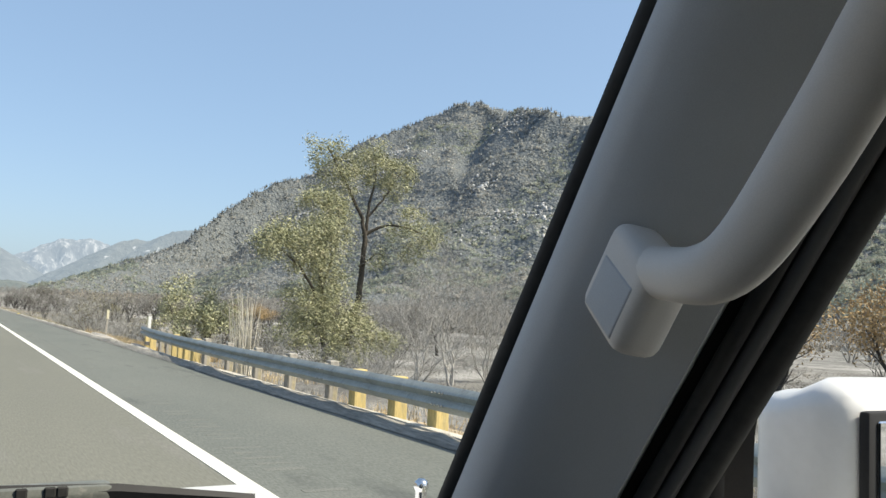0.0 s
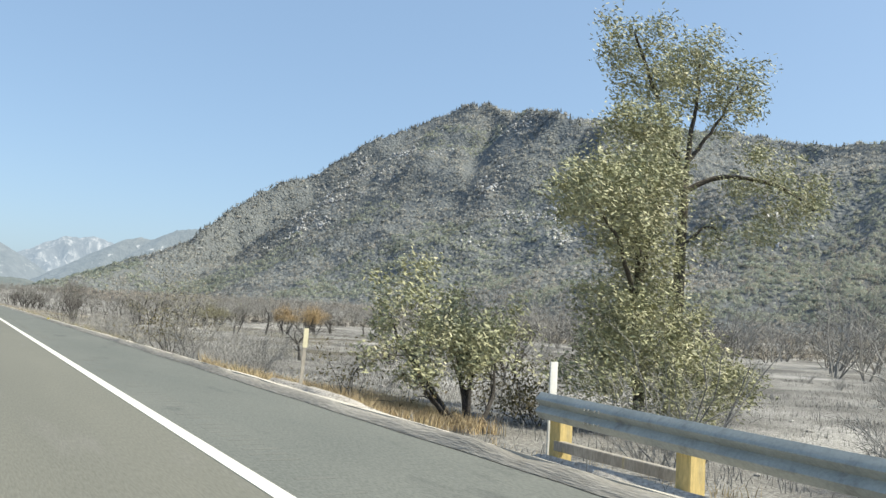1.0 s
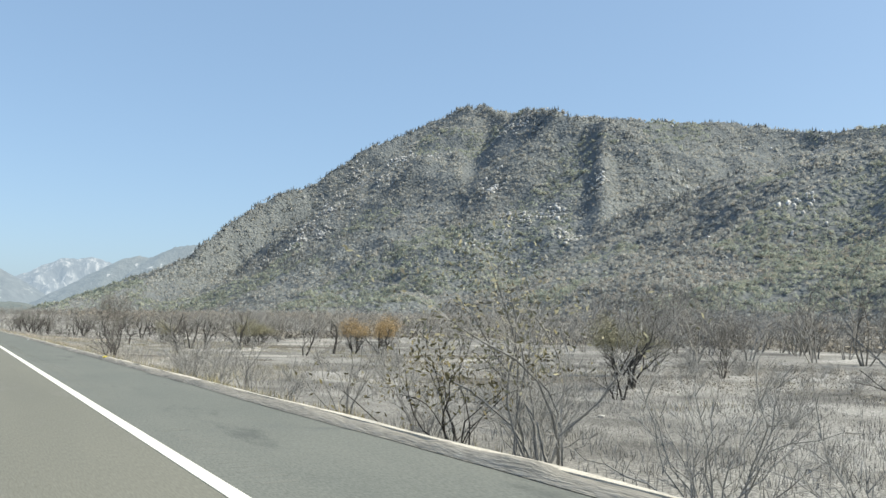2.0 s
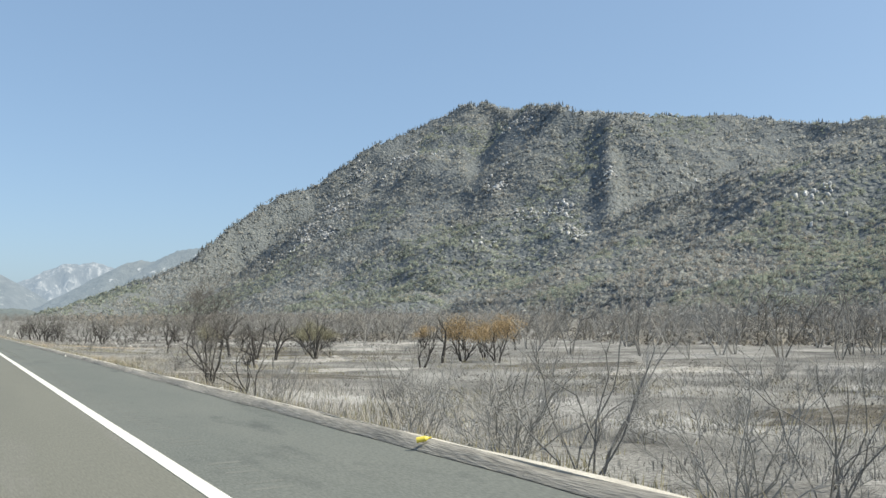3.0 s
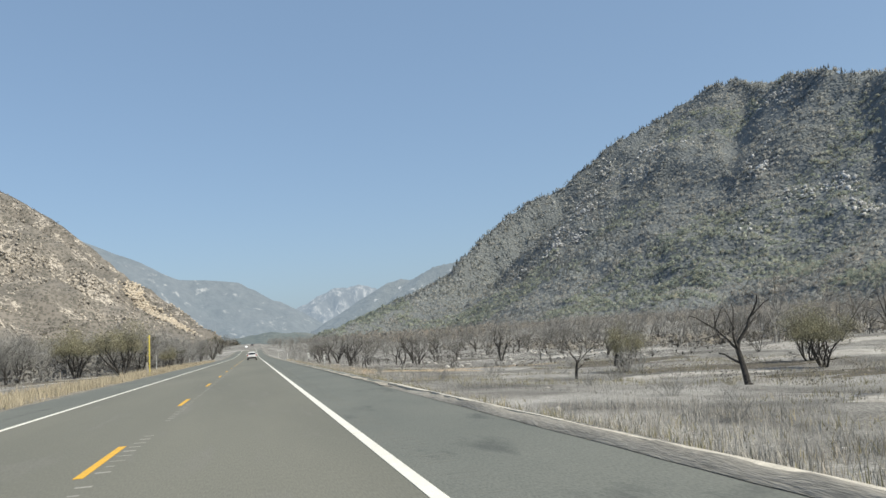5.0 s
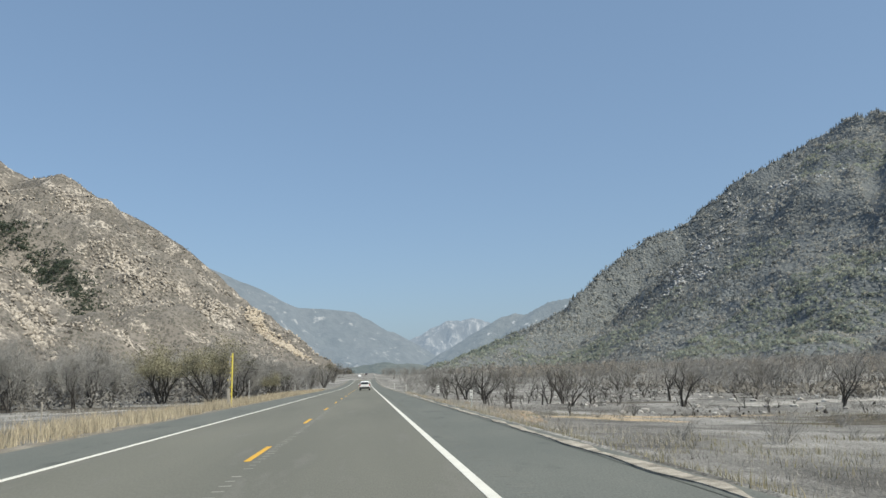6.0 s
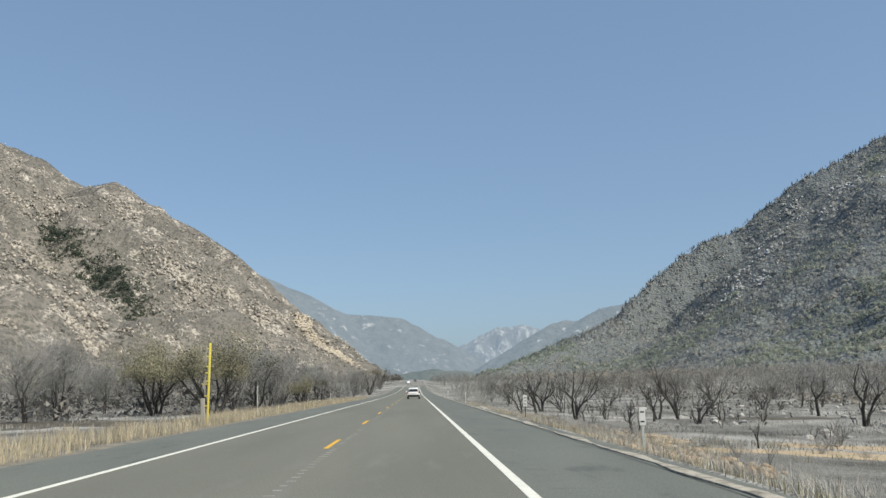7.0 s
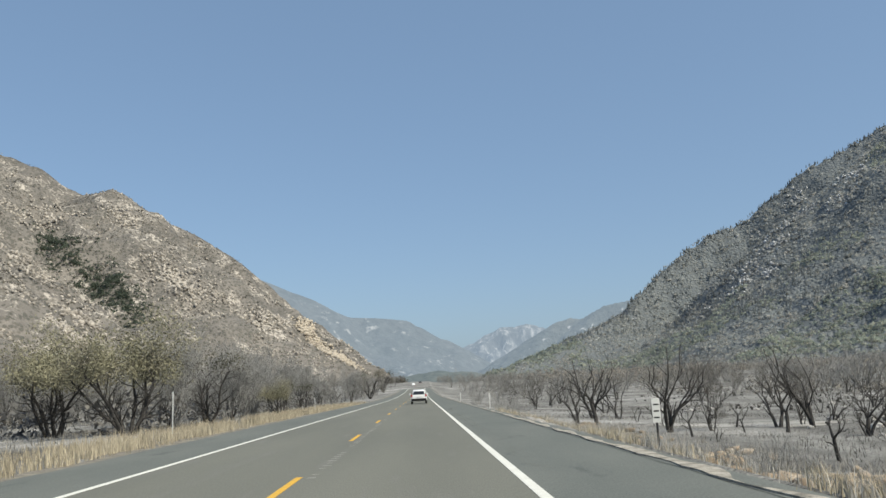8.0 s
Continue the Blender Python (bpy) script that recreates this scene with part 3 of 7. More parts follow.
def axis(lo, a, b, hi, fine, growth=1.12, cap=120):
    xs = list(np.arange(a, b + 1e-6, fine))
    s, x = fine, b
    while x < hi:
        s = min(s * growth, cap)
        x += s
        xs.append(min(x, hi))
    s, x, pre = fine, a, []
    while x > lo:
        s = min(s * growth, cap)
        x -= s
        pre.append(max(x, lo))
    return np.array(pre[::-1] + xs)


gx = axis(-4200, -30, 45, 4200, 0.8)
gx = np.unique(np.concatenate([gx, [-8.6, -8.1, 4.35, 5.15]]))
gy = axis(-1500, -20, 330, 4900, 1.2)
GX, GY = np.meshgrid(gx, gy, indexing="ij")
ground = new("ground", grid_mesh("ground", gx, gy, plain_z(GX, GY), M_GROUND))
tagged(ground, "ash-grey burnt valley floor beside the road", "ground", kind="structure")


def range_mesh(name, x0, x1, y0, y1, step, fn, mat, label):
    xs, ys = np.arange(x0, x1, step), np.arange(y0, y1, step)
    X, Y = np.meshgrid(xs, ys, indexing="ij")
    Z = fn(X, Y)
    ob = new(name, grid_mesh(name, xs, ys, Z, mat, keep=Z > plain_z(X, Y) - 12))
    return tagged(ob, label, "mountain", kind="structure")


range_mesh("mountain_east", 60, 3000, -400, 3900, 13, mountain_right_z, M_MTN_R, "steep scrub-covered mountain with grey rock outcrops, colours paled for haze")
range_mesh("mountain_west", -2600, 60, 100, 3300, 13, mountain_left_z, M_MTN_L, "dry rocky mountain slope with pale granite and sparse scrub")
range_mesh("backdrop_west", -1800, 700, 3200, 4700, 18, lambda X, Y: carved(X, Y, np.maximum(ridge_height(X, Y, RIDGE_FAR_L, 1.7, 1.1, 81), 0), 85, 0.26, 220, RIDGE_FAR_L) - 6, M_FAR2, "distant ridge at the head of the valley, glowing blue as haze")
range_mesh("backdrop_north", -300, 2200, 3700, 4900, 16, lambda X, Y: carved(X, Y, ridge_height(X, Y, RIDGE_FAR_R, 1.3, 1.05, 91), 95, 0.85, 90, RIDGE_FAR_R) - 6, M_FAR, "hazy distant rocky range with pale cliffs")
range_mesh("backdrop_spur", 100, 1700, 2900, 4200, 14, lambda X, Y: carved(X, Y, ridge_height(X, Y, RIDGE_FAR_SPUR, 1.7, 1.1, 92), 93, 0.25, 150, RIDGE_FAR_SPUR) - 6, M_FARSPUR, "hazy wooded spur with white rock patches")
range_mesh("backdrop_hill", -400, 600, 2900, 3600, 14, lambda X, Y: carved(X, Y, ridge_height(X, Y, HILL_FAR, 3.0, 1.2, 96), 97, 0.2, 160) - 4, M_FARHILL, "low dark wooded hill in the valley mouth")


# ======================= road =======================
road_y = np.concatenate([np.arange(-60, 330, 6.0), np.arange(330, 1000, 10.0)])


def strip(x0, x1, thick=0.16, top=0.0, y0=-60.0, y1=990.0, wave0=0.0, wave1=0.0, seed=0):
    """A slab along the road between two sides; wave: ragged sides in metres."""
    ys = road_y[(road_y >= y0) & (road_y <= y1)]
    if wave0 or wave1:
        ys = np.concatenate([np.arange(y0, min(330, y1), 0.7), np.arange(330, y1, 8.0)]) if y1 > 330 else np.arange(y0, y1, 0.7)
    bm = bmesh.new()
    rows = []
    for i, y in enumerate(ys):
        z = float(road_z(y)) + top
        a = x0 + wave0 * float(fbm(y / 1.7, 0.3, 3, seed))
        b = x1 + wave1 * float(fbm(y / 1.7, 7.3, 3, seed))
        rows.append([bm.verts.new(p) for p in ((a, y, z - thick), (a, y, z), (b, y, z), (b, y, z - thick))])
    for r, s in zip(rows[:-1], rows[1:]):
        for k in range(3):
            bm.faces.new((r[k], s[k], s[k + 1], r[k + 1]))
    bm.faces.new(rows[0])
    bm.faces.new(rows[-1][::-1])
    bmesh.ops.recalc_face_normals(bm, faces=bm.faces[:])
    return bm


road = thing("road", "two-lane grey asphalt highway with wide shoulders", "road", kind="structure")
part("travel_lane", strip(LANE_L - 0.05, LANE_R + 0.1), M_LANE, road, "worn brownish-grey asphalt lanes")
part("right_shoulder", strip(LANE_R + 0.1, EDGE_R, 0.16, -0.004, wave1=0.07, seed=4), M_SHOULDER, road, "darker greenish-grey asphalt shoulder")
part("left_shoulder", strip(EDGE_L, LANE_L - 0.05, 0.16, -0.004, wave0=0.12, seed=5), M_SHOULDER, road, "darker asphalt shoulder")
part("edge_line", strip(LANE_R - 0.075, LANE_R + 0.085, 0.005, 0.006), M_WHITE_PAINT, road, "solid white edge line")
part("edge_line", strip(LANE_L - 0.075, LANE_L + 0.075, 0.005, 0.006), M_WHITE_PAINT, road, "solid white edge line")

dash_me = None
for i in range(-16, 50):
    y = 163.9 + 14.63 * i - 1.83
    s = Soup()
    if y > 940:
        break
    z0, z1 = float(road_z(y)), float(road_z(y + 3.66))
    if z1 > 0.001 or dash_me is None:
        for k, (a, b) in enumerate(((0, 1.2), (1.2, 2.4), (2.4, 3.66))):
            za, zb = z0 + (z1 - z0) * a / 3.66 - z0, z0 + (z1 - z0) * b / 3.66 - z0
            c = [Vector((x, yy, zz + dz)) for x in (-0.06, 0.06) for yy, zz in ((a, za), (b, zb)) for dz in (0.001, 0.007)]
            s.add(c, [(1, 5, 7, 3), (0, 1, 3, 2), (4, 6, 7, 5), (0, 4, 5, 1), (2, 3, 7, 6)])
        me = s.mesh("center_dash", M_YELLOW_PAINT)
        if dash_me is None:
            dash_me = me
    else:
        me = dash_me
    ob = new("center_dash", me)
    ob.parent = road
    ob.location = (LANE_C, y, z0)

# milled rumble strips: shallow pale grooves across the shoulder and beside the centre line
for nm, x0, x1, pitch, y0, y1, skip in (("shoulder_rumble_strip", LANE_R + 0.35, LANE_R + 0.72, 0.31, -8, 260, 0.30), ("center_rumble_strip", LANE_C + 0.14, LANE_C + 0.30, 0.61, 60, 330, 0.12)):
    s = Soup()
    rg = random.Random(5)
    y = y0
    while y < y1:
        if rg.random() > skip and float(fbm(y / 7, 2.2, 2, 9)) > -0.28:
            w = rg.uniform(0.06, 0.13)
            a, b = x0 + rg.uniform(-.03, .03), x1 + rg.uniform(-.03, .03)
            s.box((a, y, -0.01), (b, y + w, -0.0026 if x0 > 0 else 0.0015))
        y += pitch
    ob = part(nm, s, M_GROOVE if x0 > 0 else M_GROOVE_PALE, road, "row of milled rumble grooves")
    ob["kind"] = "stuff"

# asphalt dike along the right edge, with a dusty lip
def dike_mesh(ys, flat):
    dk = bmesh.new()
    rows = []
    for y in ys:
        rows.append([dk.verts.new(p) for p in dike_row(y, flat)])
    for r, s in zip(rows[:-1], rows[1:]):
        for k in range(len(r) - 1):
            dk.faces.new((r[k], s[k], s[k + 1], r[k + 1]))
    bmesh.ops.recalc_face_normals(dk, faces=dk.faces[:])
    return dk


def dike_row(y, flat):
    z = float(road_z(y))
    n1, n2 = float(fbm(y / 1.1, 1.0, 3, 21)), float(fbm(y / 0.6, 4.0, 3, 22))
    hgt = 0.085 * (1 + 0.5 * n2) * (0.55 + 0.45 * float(np.clip(0.5 + 2 * vnoise(y / 14, 3.3, 5), 0, 1))) * flat(y)
    prof = ((EDGE_R - 0.06 + 0.04 * n1, 0.004), (EDGE_R + 0.0 + 0.03 * n1, hgt * 0.5), (EDGE_R + 0.07, hgt * (0.9 + 0.25 * n1)), (EDGE_R + 0.14, hgt * (1 + 0.3 * n2)),
            (EDGE_R + 0.25 + 0.03 * n2, hgt * 0.85), (EDGE_R + 0.37 + 0.04 * n1, 0.03), (EDGE_R + 0.72, -0.13), (EDGE_R + 0.72, -0.35))
    return [(x, y, z + h) for x, h in prof]


dike = smooth(part("asphalt_dike", dike_mesh(np.arange(-20, 152, 0.45), lambda y: float(np.clip((151 - y) / 14, 0.2, 1))), M_BERM), 60)
low_dike = smooth(part("asphalt_edge", dike_mesh(np.concatenate([np.arange(151.45, 330, 0.45), np.arange(330, 700, 6.0)]), lambda y: 0.2), M_SHOULDER), 60)
tagged(low_dike, "rounded low asphalt edge of the shoulder", "kerb", kind="structure")
tagged(dike, "low crumbling dusty asphalt dike along the road edge", "kerb", kind="structure")
part("dust_lip", strip(EDGE_R + 0.24, EDGE_R + 0.32, 0.085, 0.080, -18, 150, 0.09, 0.12, 31), M_LIP, dike, "pale dusty lip of the dike")
part("dust_edge", strip(EDGE_R + 0.02, EDGE_R + 0.20, 0.075, 0.032, 148, 640, 0.16, 0.30, 34), M_DUST, low_dike, "pale dust along the asphalt edge")
ldirt = part("verge_soil", strip(EDGE_L - 0.75, EDGE_L + 0.02, 0.10, -0.03, -18, 640, 0.6, 0.16, 33), M_VERGE)
tagged(ldirt, "pale dusty soil strip beside the asphalt", "verge", kind="structure")


def patch(name, cx, cy, rx, ry, mat, label, seed, lift=0.03, n=56, parent=None):
    """A ragged low patch of soil or ash that lies on the ground."""
    bm = bmesh.new()
    rg = random.Random(seed)
    rings = 5
    ph = rg.uniform(0, 100)
    rr = [[None] * n for _ in range(rings)]
    c = bm.verts.new((cx, cy, float(plain_z(cx, cy)) + lift + 0.06))
    for q in range(rings):
        for k in range(n):
            a = 2 * math.pi * k / n
            w = (q + 1) / rings * (1 + 0.85 * float(fbm(math.cos(a) * 2.6 + ph, math.sin(a) * 2.6, 4, seed)))
            x, y = cx + rx * w * math.cos(a), cy + ry * w * math.sin(a)
            e = lift + 0.05 * (1 - (q + 1) / rings) - (0.12 if q == rings - 1 else 0)
            rr[q][k] = bm.verts.new((x, y, float(plain_z(x, y)) + e))
    for k in range(n):
        bm.faces.new((c, rr[0][k], rr[0][(k + 1) % n]))
        for q in range(rings - 1):
            bm.faces.new((rr[q][k], rr[q + 1][k], rr[q + 1][(k + 1) % n], rr[q][(k + 1) % n]))
    ob = smooth(part(name, bm, mat), 80)
    return tagged(ob, label, "soil patch", kind="structure")


# ======================= plants =======================
def rand_dir(rg, d, spread):
    v = Vector((rg.gauss(0, 1), rg.gauss(0, 1), rg.gauss(0, 1)))
    return (d + v.normalized() * spread).normalized()


def limb(soup, rg, p, d, length, r, up=0.15, wander=0.22, n=5, sides=5, tip=0.35):
    """One bent, tapering limb; returns its points and directions."""
    pts, dirs, rad = [p.copy()], [d.copy()], [r]
    for i in range(n):
        d = (d + Vector((rg.gauss(0, wander), rg.gauss(0, wander), rg.gauss(0, wander) + up))).normalized()
        p = p + d * (length / n)
        pts.append(p.copy())
        dirs.append(d.copy())
        rad.append(r * (1 - (1 - tip) * (i + 1) / n))
    soup.tube(pts, rad, sides)
    return pts, dirs, rad


def branching(soup, rg, p, d, length, r, level, kids, ratio=0.62, spread=0.75, up=0.12, wander=0.2, ends=None, sides=5):
    pts, dirs, rad = limb(soup, rg, p, d, length, r, up, wander, 4 if level > 0 else 3, max(3, sides))
    if level == 0:
        if ends is not None:
            ends.append((pts[-1], dirs[-1]))
            ends.append((pts[2], dirs[2]))
        return
    k = kids[min(level, len(kids) - 1)]
    for i in range(k):
        f = rg.uniform(0.30, 1.0) if i else 1.0
        j = min(len(pts) - 1, max(1, int(round(f * (len(pts) - 1)))))
        branching(soup, rg, pts[j], rand_dir(rg, dirs[j], spread), length * ratio * rg.uniform(0.65, 1.15), max(rad[j] * 0.68, 0.006),
                  level - 1, kids, ratio, spread, up, wander, ends, sides - 1)


def flakes(name, centres, per, radius, size, mat, seed, wind=None, aspect=2.6, squash=0.8):
    """Many small leaves in clumps round the given centres, as one mesh."""
    rs = np.random.RandomState(seed)
    C = np.repeat(np.array([tuple(c) for c in centres]), per, axis=0)
    n = len(C)
    off = rs.normal(0, 1, (n, 3)) * radius * np.array([1, 1, squash])
    P = C + off
    a = rs.normal(0, 1, (n, 3))
    if wind is not None:
        a = a * 0.55 + np.array(wind)
    a /= np.linalg.norm(a, axis=1)[:, None]
    b = np.cross(a, rs.normal(0, 1, (n, 3)))
    b /= np.linalg.norm(b, axis=1)[:, None] + 1e-9
    L = size * rs.uniform(0.6, 1.4, n)[:, None]
    W = L / aspect
    V = np.stack([P - a * L * 0.5, P + b * W * 0.5, P + a * L * 0.5, P - b * W * 0.5], 1).reshape(-1, 3)
    return arrays_mesh(name, V, np.arange(4 * n), np.full(n, 4), mat)


def plant_at(ob, x, y, rz=0.0, s=1.0, sink=0.08):
    ob.matrix_world = Matrix.LocRotScale((x, y, float(plain_z(x, y)) - sink), Euler((0, 0, rz)), (s, s, s))
    return ob


def burnt_tree(seed, h=5.0, stems=4, lean=0.35, mat=M_CHARBARK, twig=M_DARKTWIG, label="leafless burnt tree with charred black branching stems", twigs=1.0, name="burnt_tree", fork=0.30, levels=3, thick=1.0, sides=4):
    """Crooked stems that fork again and again into thin upturned shoots."""
    rg = random.Random(seed)
    trunk, fine, ends = Soup(), Soup(), []

    def grow(p, d, length, r, level):
        pts, dirs, rad = limb(trunk, rg, p, d, length, r, 0.07, 0.17, 5 if level > 1 else 4, sides + 2 if level > 1 else sides, 0.55)
        if level == 0:
            ends.append((pts[-1], dirs[-1]))
            ends.append((pts[2], dirs[2]))
            return
        for i in range(3 if rg.random() < 0.35 else 2):
            grow(pts[-1], rand_dir(rg, dirs[-1] + Vector((0, 0, 0.15)), 0.62), length * rg.uniform(0.62, 0.92), rad[-1] * (0.9 if i == 0 else 0.68), level - 1)
        for j in (2, 3):
            if rg.random() < 0.55:
                grow(pts[j], rand_dir(rg, dirs[j], 0.9), length * rg.uniform(0.35, 0.7), rad[j] * 0.5, max(0, level - 2))

    foot = 0.115 * h / 5 * thick * (1.0 if stems < 3 else 0.78)
    for i in range(stems):
        a = 2 * math.pi * i / stems + rg.uniform(-0.5, 0.5)
        b = lean * rg.uniform(0.5, 1.3)
        d = Vector((math.cos(a) * b, math.sin(a) * b, 1)).normalized()
        f = fork * rg.uniform(0.7, 1.25)
        pts, dirs, rad = limb(trunk, rg, Vector((math.cos(a), math.sin(a), 0)) * (0.05 if stems > 1 else 0) * h / 5 - Vector((0, 0, 0.25)), d, h * f + 0.25, foot * rg.uniform(0.75, 1.1), 0.03, 0.11, 6, 8, 0.72)
        for k in range(2 if rg.random() < 0.6 else 3):
            grow(pts[-1], rand_dir(rg, dirs[-1] + Vector((0, 0, 0.2)), 0.55), h * 0.34 * (1 - fork) / 0.7 * rg.uniform(0.75, 1.15), rad[-1] * (0.85 if k == 0 else 0.62), levels - 1)
        if rg.random() < 0.7:
            grow(pts[4], rand_dir(rg, dirs[4], 0.95), h * 0.24 * rg.uniform(0.6, 1.1), rad[4] * 0.5, max(0, levels - 2))
    for p, d in ends:
        for _ in range(int(1.6 * twigs + rg.random())):
            e, L = rand_dir(rg, d + Vector((0, 0, 0.25)), 0.75), h * 0.13 * rg.uniform(0.5, 1.4)
            fine.spike(p, e, L, 0.009)
            for f in (0.25, 0.5, 0.75):
                fine.spike(p + e * (L * f), rand_dir(rg, e, 0.8), L * rg.uniform(0.35, 0.75), 0.006)
    top = max(p.z for p in trunk.v)
    for soup in (trunk, fine):
        soup.v = [Vector((p.x * h / top, p.y * h / top, p.z * h * 0.94 / top)) for p in soup.v]
    t = thing(name, label, "tree", group="burnt trees of the valley floor")
    trunk.tube([Vector((0, 0, -0.4)), Vector((0, 0, 0.02)), Vector((0, 0, 0.16))], [foot * 1.9, foot * 1.5, foot * 0.8], 8)
    smooth(part("trunk", trunk, mat, t), 60)
    tagged(part("twig_crown", fine, twig, t, "dry fine twigs"), kind="stuff")
    return t


def shrub(seed, h=2.0, stems=14, mat=M_TWIG, label="bare grey roadside shrub of thin tangled stems", name="bare_shrub", spread=1.0, kids=2):
    rg = random.Random(seed)
    s, ends = Soup(), []
    fine = Soup()
    for i in range(stems):
        a = rg.uniform(0, 2 * math.pi)
        d = Vector((math.cos(a) * spread * rg.uniform(0.1, 1), math.sin(a) * spread * rg.uniform(0.1, 1), 1)).normalized()
        pts, dirs, rad = limb(s, rg, Vector((math.cos(a) * 0.12 * h * rg.random(), math.sin(a) * 0.12 * h * rg.random(), -0.15)), d, h * rg.uniform(0.6, 1.0), 0.014 * h / 2, 0.04, 0.22, 7, 4, 0.35)
        for j in range(2, len(pts)):
            for _ in range(kids):
                e, L = rand_dir(rg, dirs[j], 0.8), h * 0.30 * rg.uniform(0.4, 1.2)
                fine.spike(pts[j], e, L, 0.007)
                ends.append((pts[j] + e * L, e))
                for f in (0.3, 0.55, 0.8):
                    e2 = rand_dir(rg, e, 0.8)
                    fine.spike(pts[j] + e * (L * f), e2, L * rg.uniform(0.3, 0.6), 0.005)
                    ends.append((pts[j] + e * (L * f) + e2 * (L * 0.4), e2))
    t = thing(name, label, "shrub", group="bare shrubs by the road")
    tagged(part("stem_tangle", s, mat, t), kind="stuff")
    tagged(part("twig_crown", fine, M_TWIG, t), kind="stuff")
    return t, ends


def leafy(t, ends, per, radius, size, mat, seed, wind=None, part_name="crown", label=""):
    ob = new(part_name, flakes(part_name, ends, per, radius, size, mat, seed, wind))
    ob.parent = t
    if label:
        ob["label"] = label
    return ob


# --- the tall willow beyond the guardrail, and the lower one beside it
def willow():
    rg = random.Random(11)
    t = thing("willow_tree", "tall willow with wind-blown yellow-green leaves and leaning dark trunk", "tree")
    x0, y0 = 18.0, 43.2
    z0 = float(plain_z(x0, y0))
    t.location = (x0, y0, z0 - 0.1)
    wood, centres = Soup(), []

    def stem(pts, r0, r1):
        P = [Vector(p) for p in pts]
        n = 14
        out = []
        for i in range(n + 1):
            u = i / n * (len(P) - 1)
            k = min(int(u), len(P) - 2)
            f = u - k
            a, b, c, d = P[max(k - 1, 0)], P[k], P[k + 1], P[min(k + 2, len(P) - 1)]
            out.append(0.5 * ((2 * b) + (c - a) * f + (2 * a - 5 * b + 4 * c - d) * f * f + (3 * b - a - 3 * c + d) * f ** 3) + Vector((rg.gauss(0, .03), rg.gauss(0, .03), 0)))
        wood.tube(out, [r0 + (r1 - r0) * i / n for i in range(n + 1)], 8)
        return out

    # main leaning trunk, forking high up
    stem([(0.6, 0, -0.2), (1.1, 0.3, 2.2), (1.7, 0.6, 5.0), (1.9, 0.7, 8.0)], 0.24, 0.15)
    stem([(1.9, 0.7, 8.0), (1.3, 0.7, 9.4), (0.2, 0.5, 11.0), (-0.9, 0.3, 12.6)], 0.13, 0.04)
    stem([(1.9, 0.7, 8.0), (2.0, 0.6, 9.6), (2.3, 0.6, 11.2), (2.2, 0.5, 12.4)], 0.11, 0.03)
    stem([(2.0, 0.6, 9.0), (2.9, 0.4, 10.2), (3.8, 0.2, 11.8)], 0.08, 0.03)
    stem([(1.9, 0.7, 7.9), (3.0, 0.1, 8.5), (4.2, -1.2, 8.2), (4.9, -2.0, 7.4)], 0.11, 0.03)
    stem([(1.5, 0.5, 6.0), (2.6, 0.2, 6.8), (3.0, 0.0, 6.2)], 0.06, 0.02)
    # second, leafier stem with low boughs
    stem([(-0.3, 0, -0.2), (-0.9, -0.3, 2.4), (-1.2, -0.6, 5.0), (-1.6, -0.8, 7.6)], 0.20, 0.06)
    stem([(-1.0, -0.4, 3.4), (-2.6, -1.4, 5.4), (-4.6, -2.4, 6.7)], 0.10, 0.03)
    stem([(-1.1, -0.5, 4.6), (-0.4, -0.5, 7.0), (-0.3, -0.4, 9.2)], 0.09, 0.03)
    stem([(0.3, 0, 0.6), (1.2, -0.3, 1.5), (2.4, -0.5, 2.0)], 0.08, 0.02)

    def puff(c, r, n, flat=0.75):
        for _ in range(n):
            v = Vector((rg.gauss(0, 1), rg.gauss(0, 1), rg.gauss(0, 1) * flat))
            v = v.normalized() * r * rg.uniform(0.25, 1.0) ** 0.6
            centres.append(Vector(c) + v)
    for c, r, n in (((-0.9, 0.3, 12.4), 1.15, 24), ((-0.2, 0.5, 11.2), 1.05, 20), ((1.1, 0.5, 11.7), 0.95, 20), ((2.3, 0.5, 12.5), 1.0, 24), ((2.5, 0.5, 11.2), 0.8, 14), ((3.8, 0.2, 11.9), 1.0, 22), ((3.4, 0.3, 10.7), 0.85, 14),
                    ((0.2, 0.5, 10.3), 0.8, 10), ((4.6, -1.6, 7.9), 1.15, 26), ((3.6, -0.6, 8.4), 0.85, 12), ((4.0, -1.0, 6.9), 0.8, 12), ((2.7, 0.1, 6.4), 0.6, 8), ((4.1, -0.4, 9.5), 0.5, 6),
                    ((-1.6, -0.8, 9.3), 1.2, 34), ((-0.5, -0.4, 9.0), 1.0, 22), ((-0.2, -0.4, 7.6), 1.1, 22), ((-1.6, -0.9, 7.6), 1.35, 42), ((-2.8, -1.4, 7.2), 1.35, 42), ((-4.2, -2.2, 6.9), 1.2, 36), ((-5.0, -2.6, 6.4), 0.8, 14), ((-2.4, -1.3, 6.0), 1.1, 26), ((-1.2, -0.7, 6.2), 1.2, 30),
                    ((-0.9, -0.6, 4.6), 1.25, 36), ((-2.2, -0.9, 3.9), 1.25, 34), ((-0.2, -0.5, 3.4), 1.5, 46), ((-1.7, -0.7, 2.6), 1.5, 44), ((0.8, -0.5, 2.6), 1.3, 34), ((2.0, -0.7, 1.9), 1.2, 30), ((-2.9, -0.7, 2.2), 1.2, 28), ((-1.0, -0.9, 1.5), 1.4, 34), ((0.6, -0.8, 1.3), 1.2, 26), ((3.0, -0.8, 1.5), 0.8, 14)):
        puff(c, r, n)
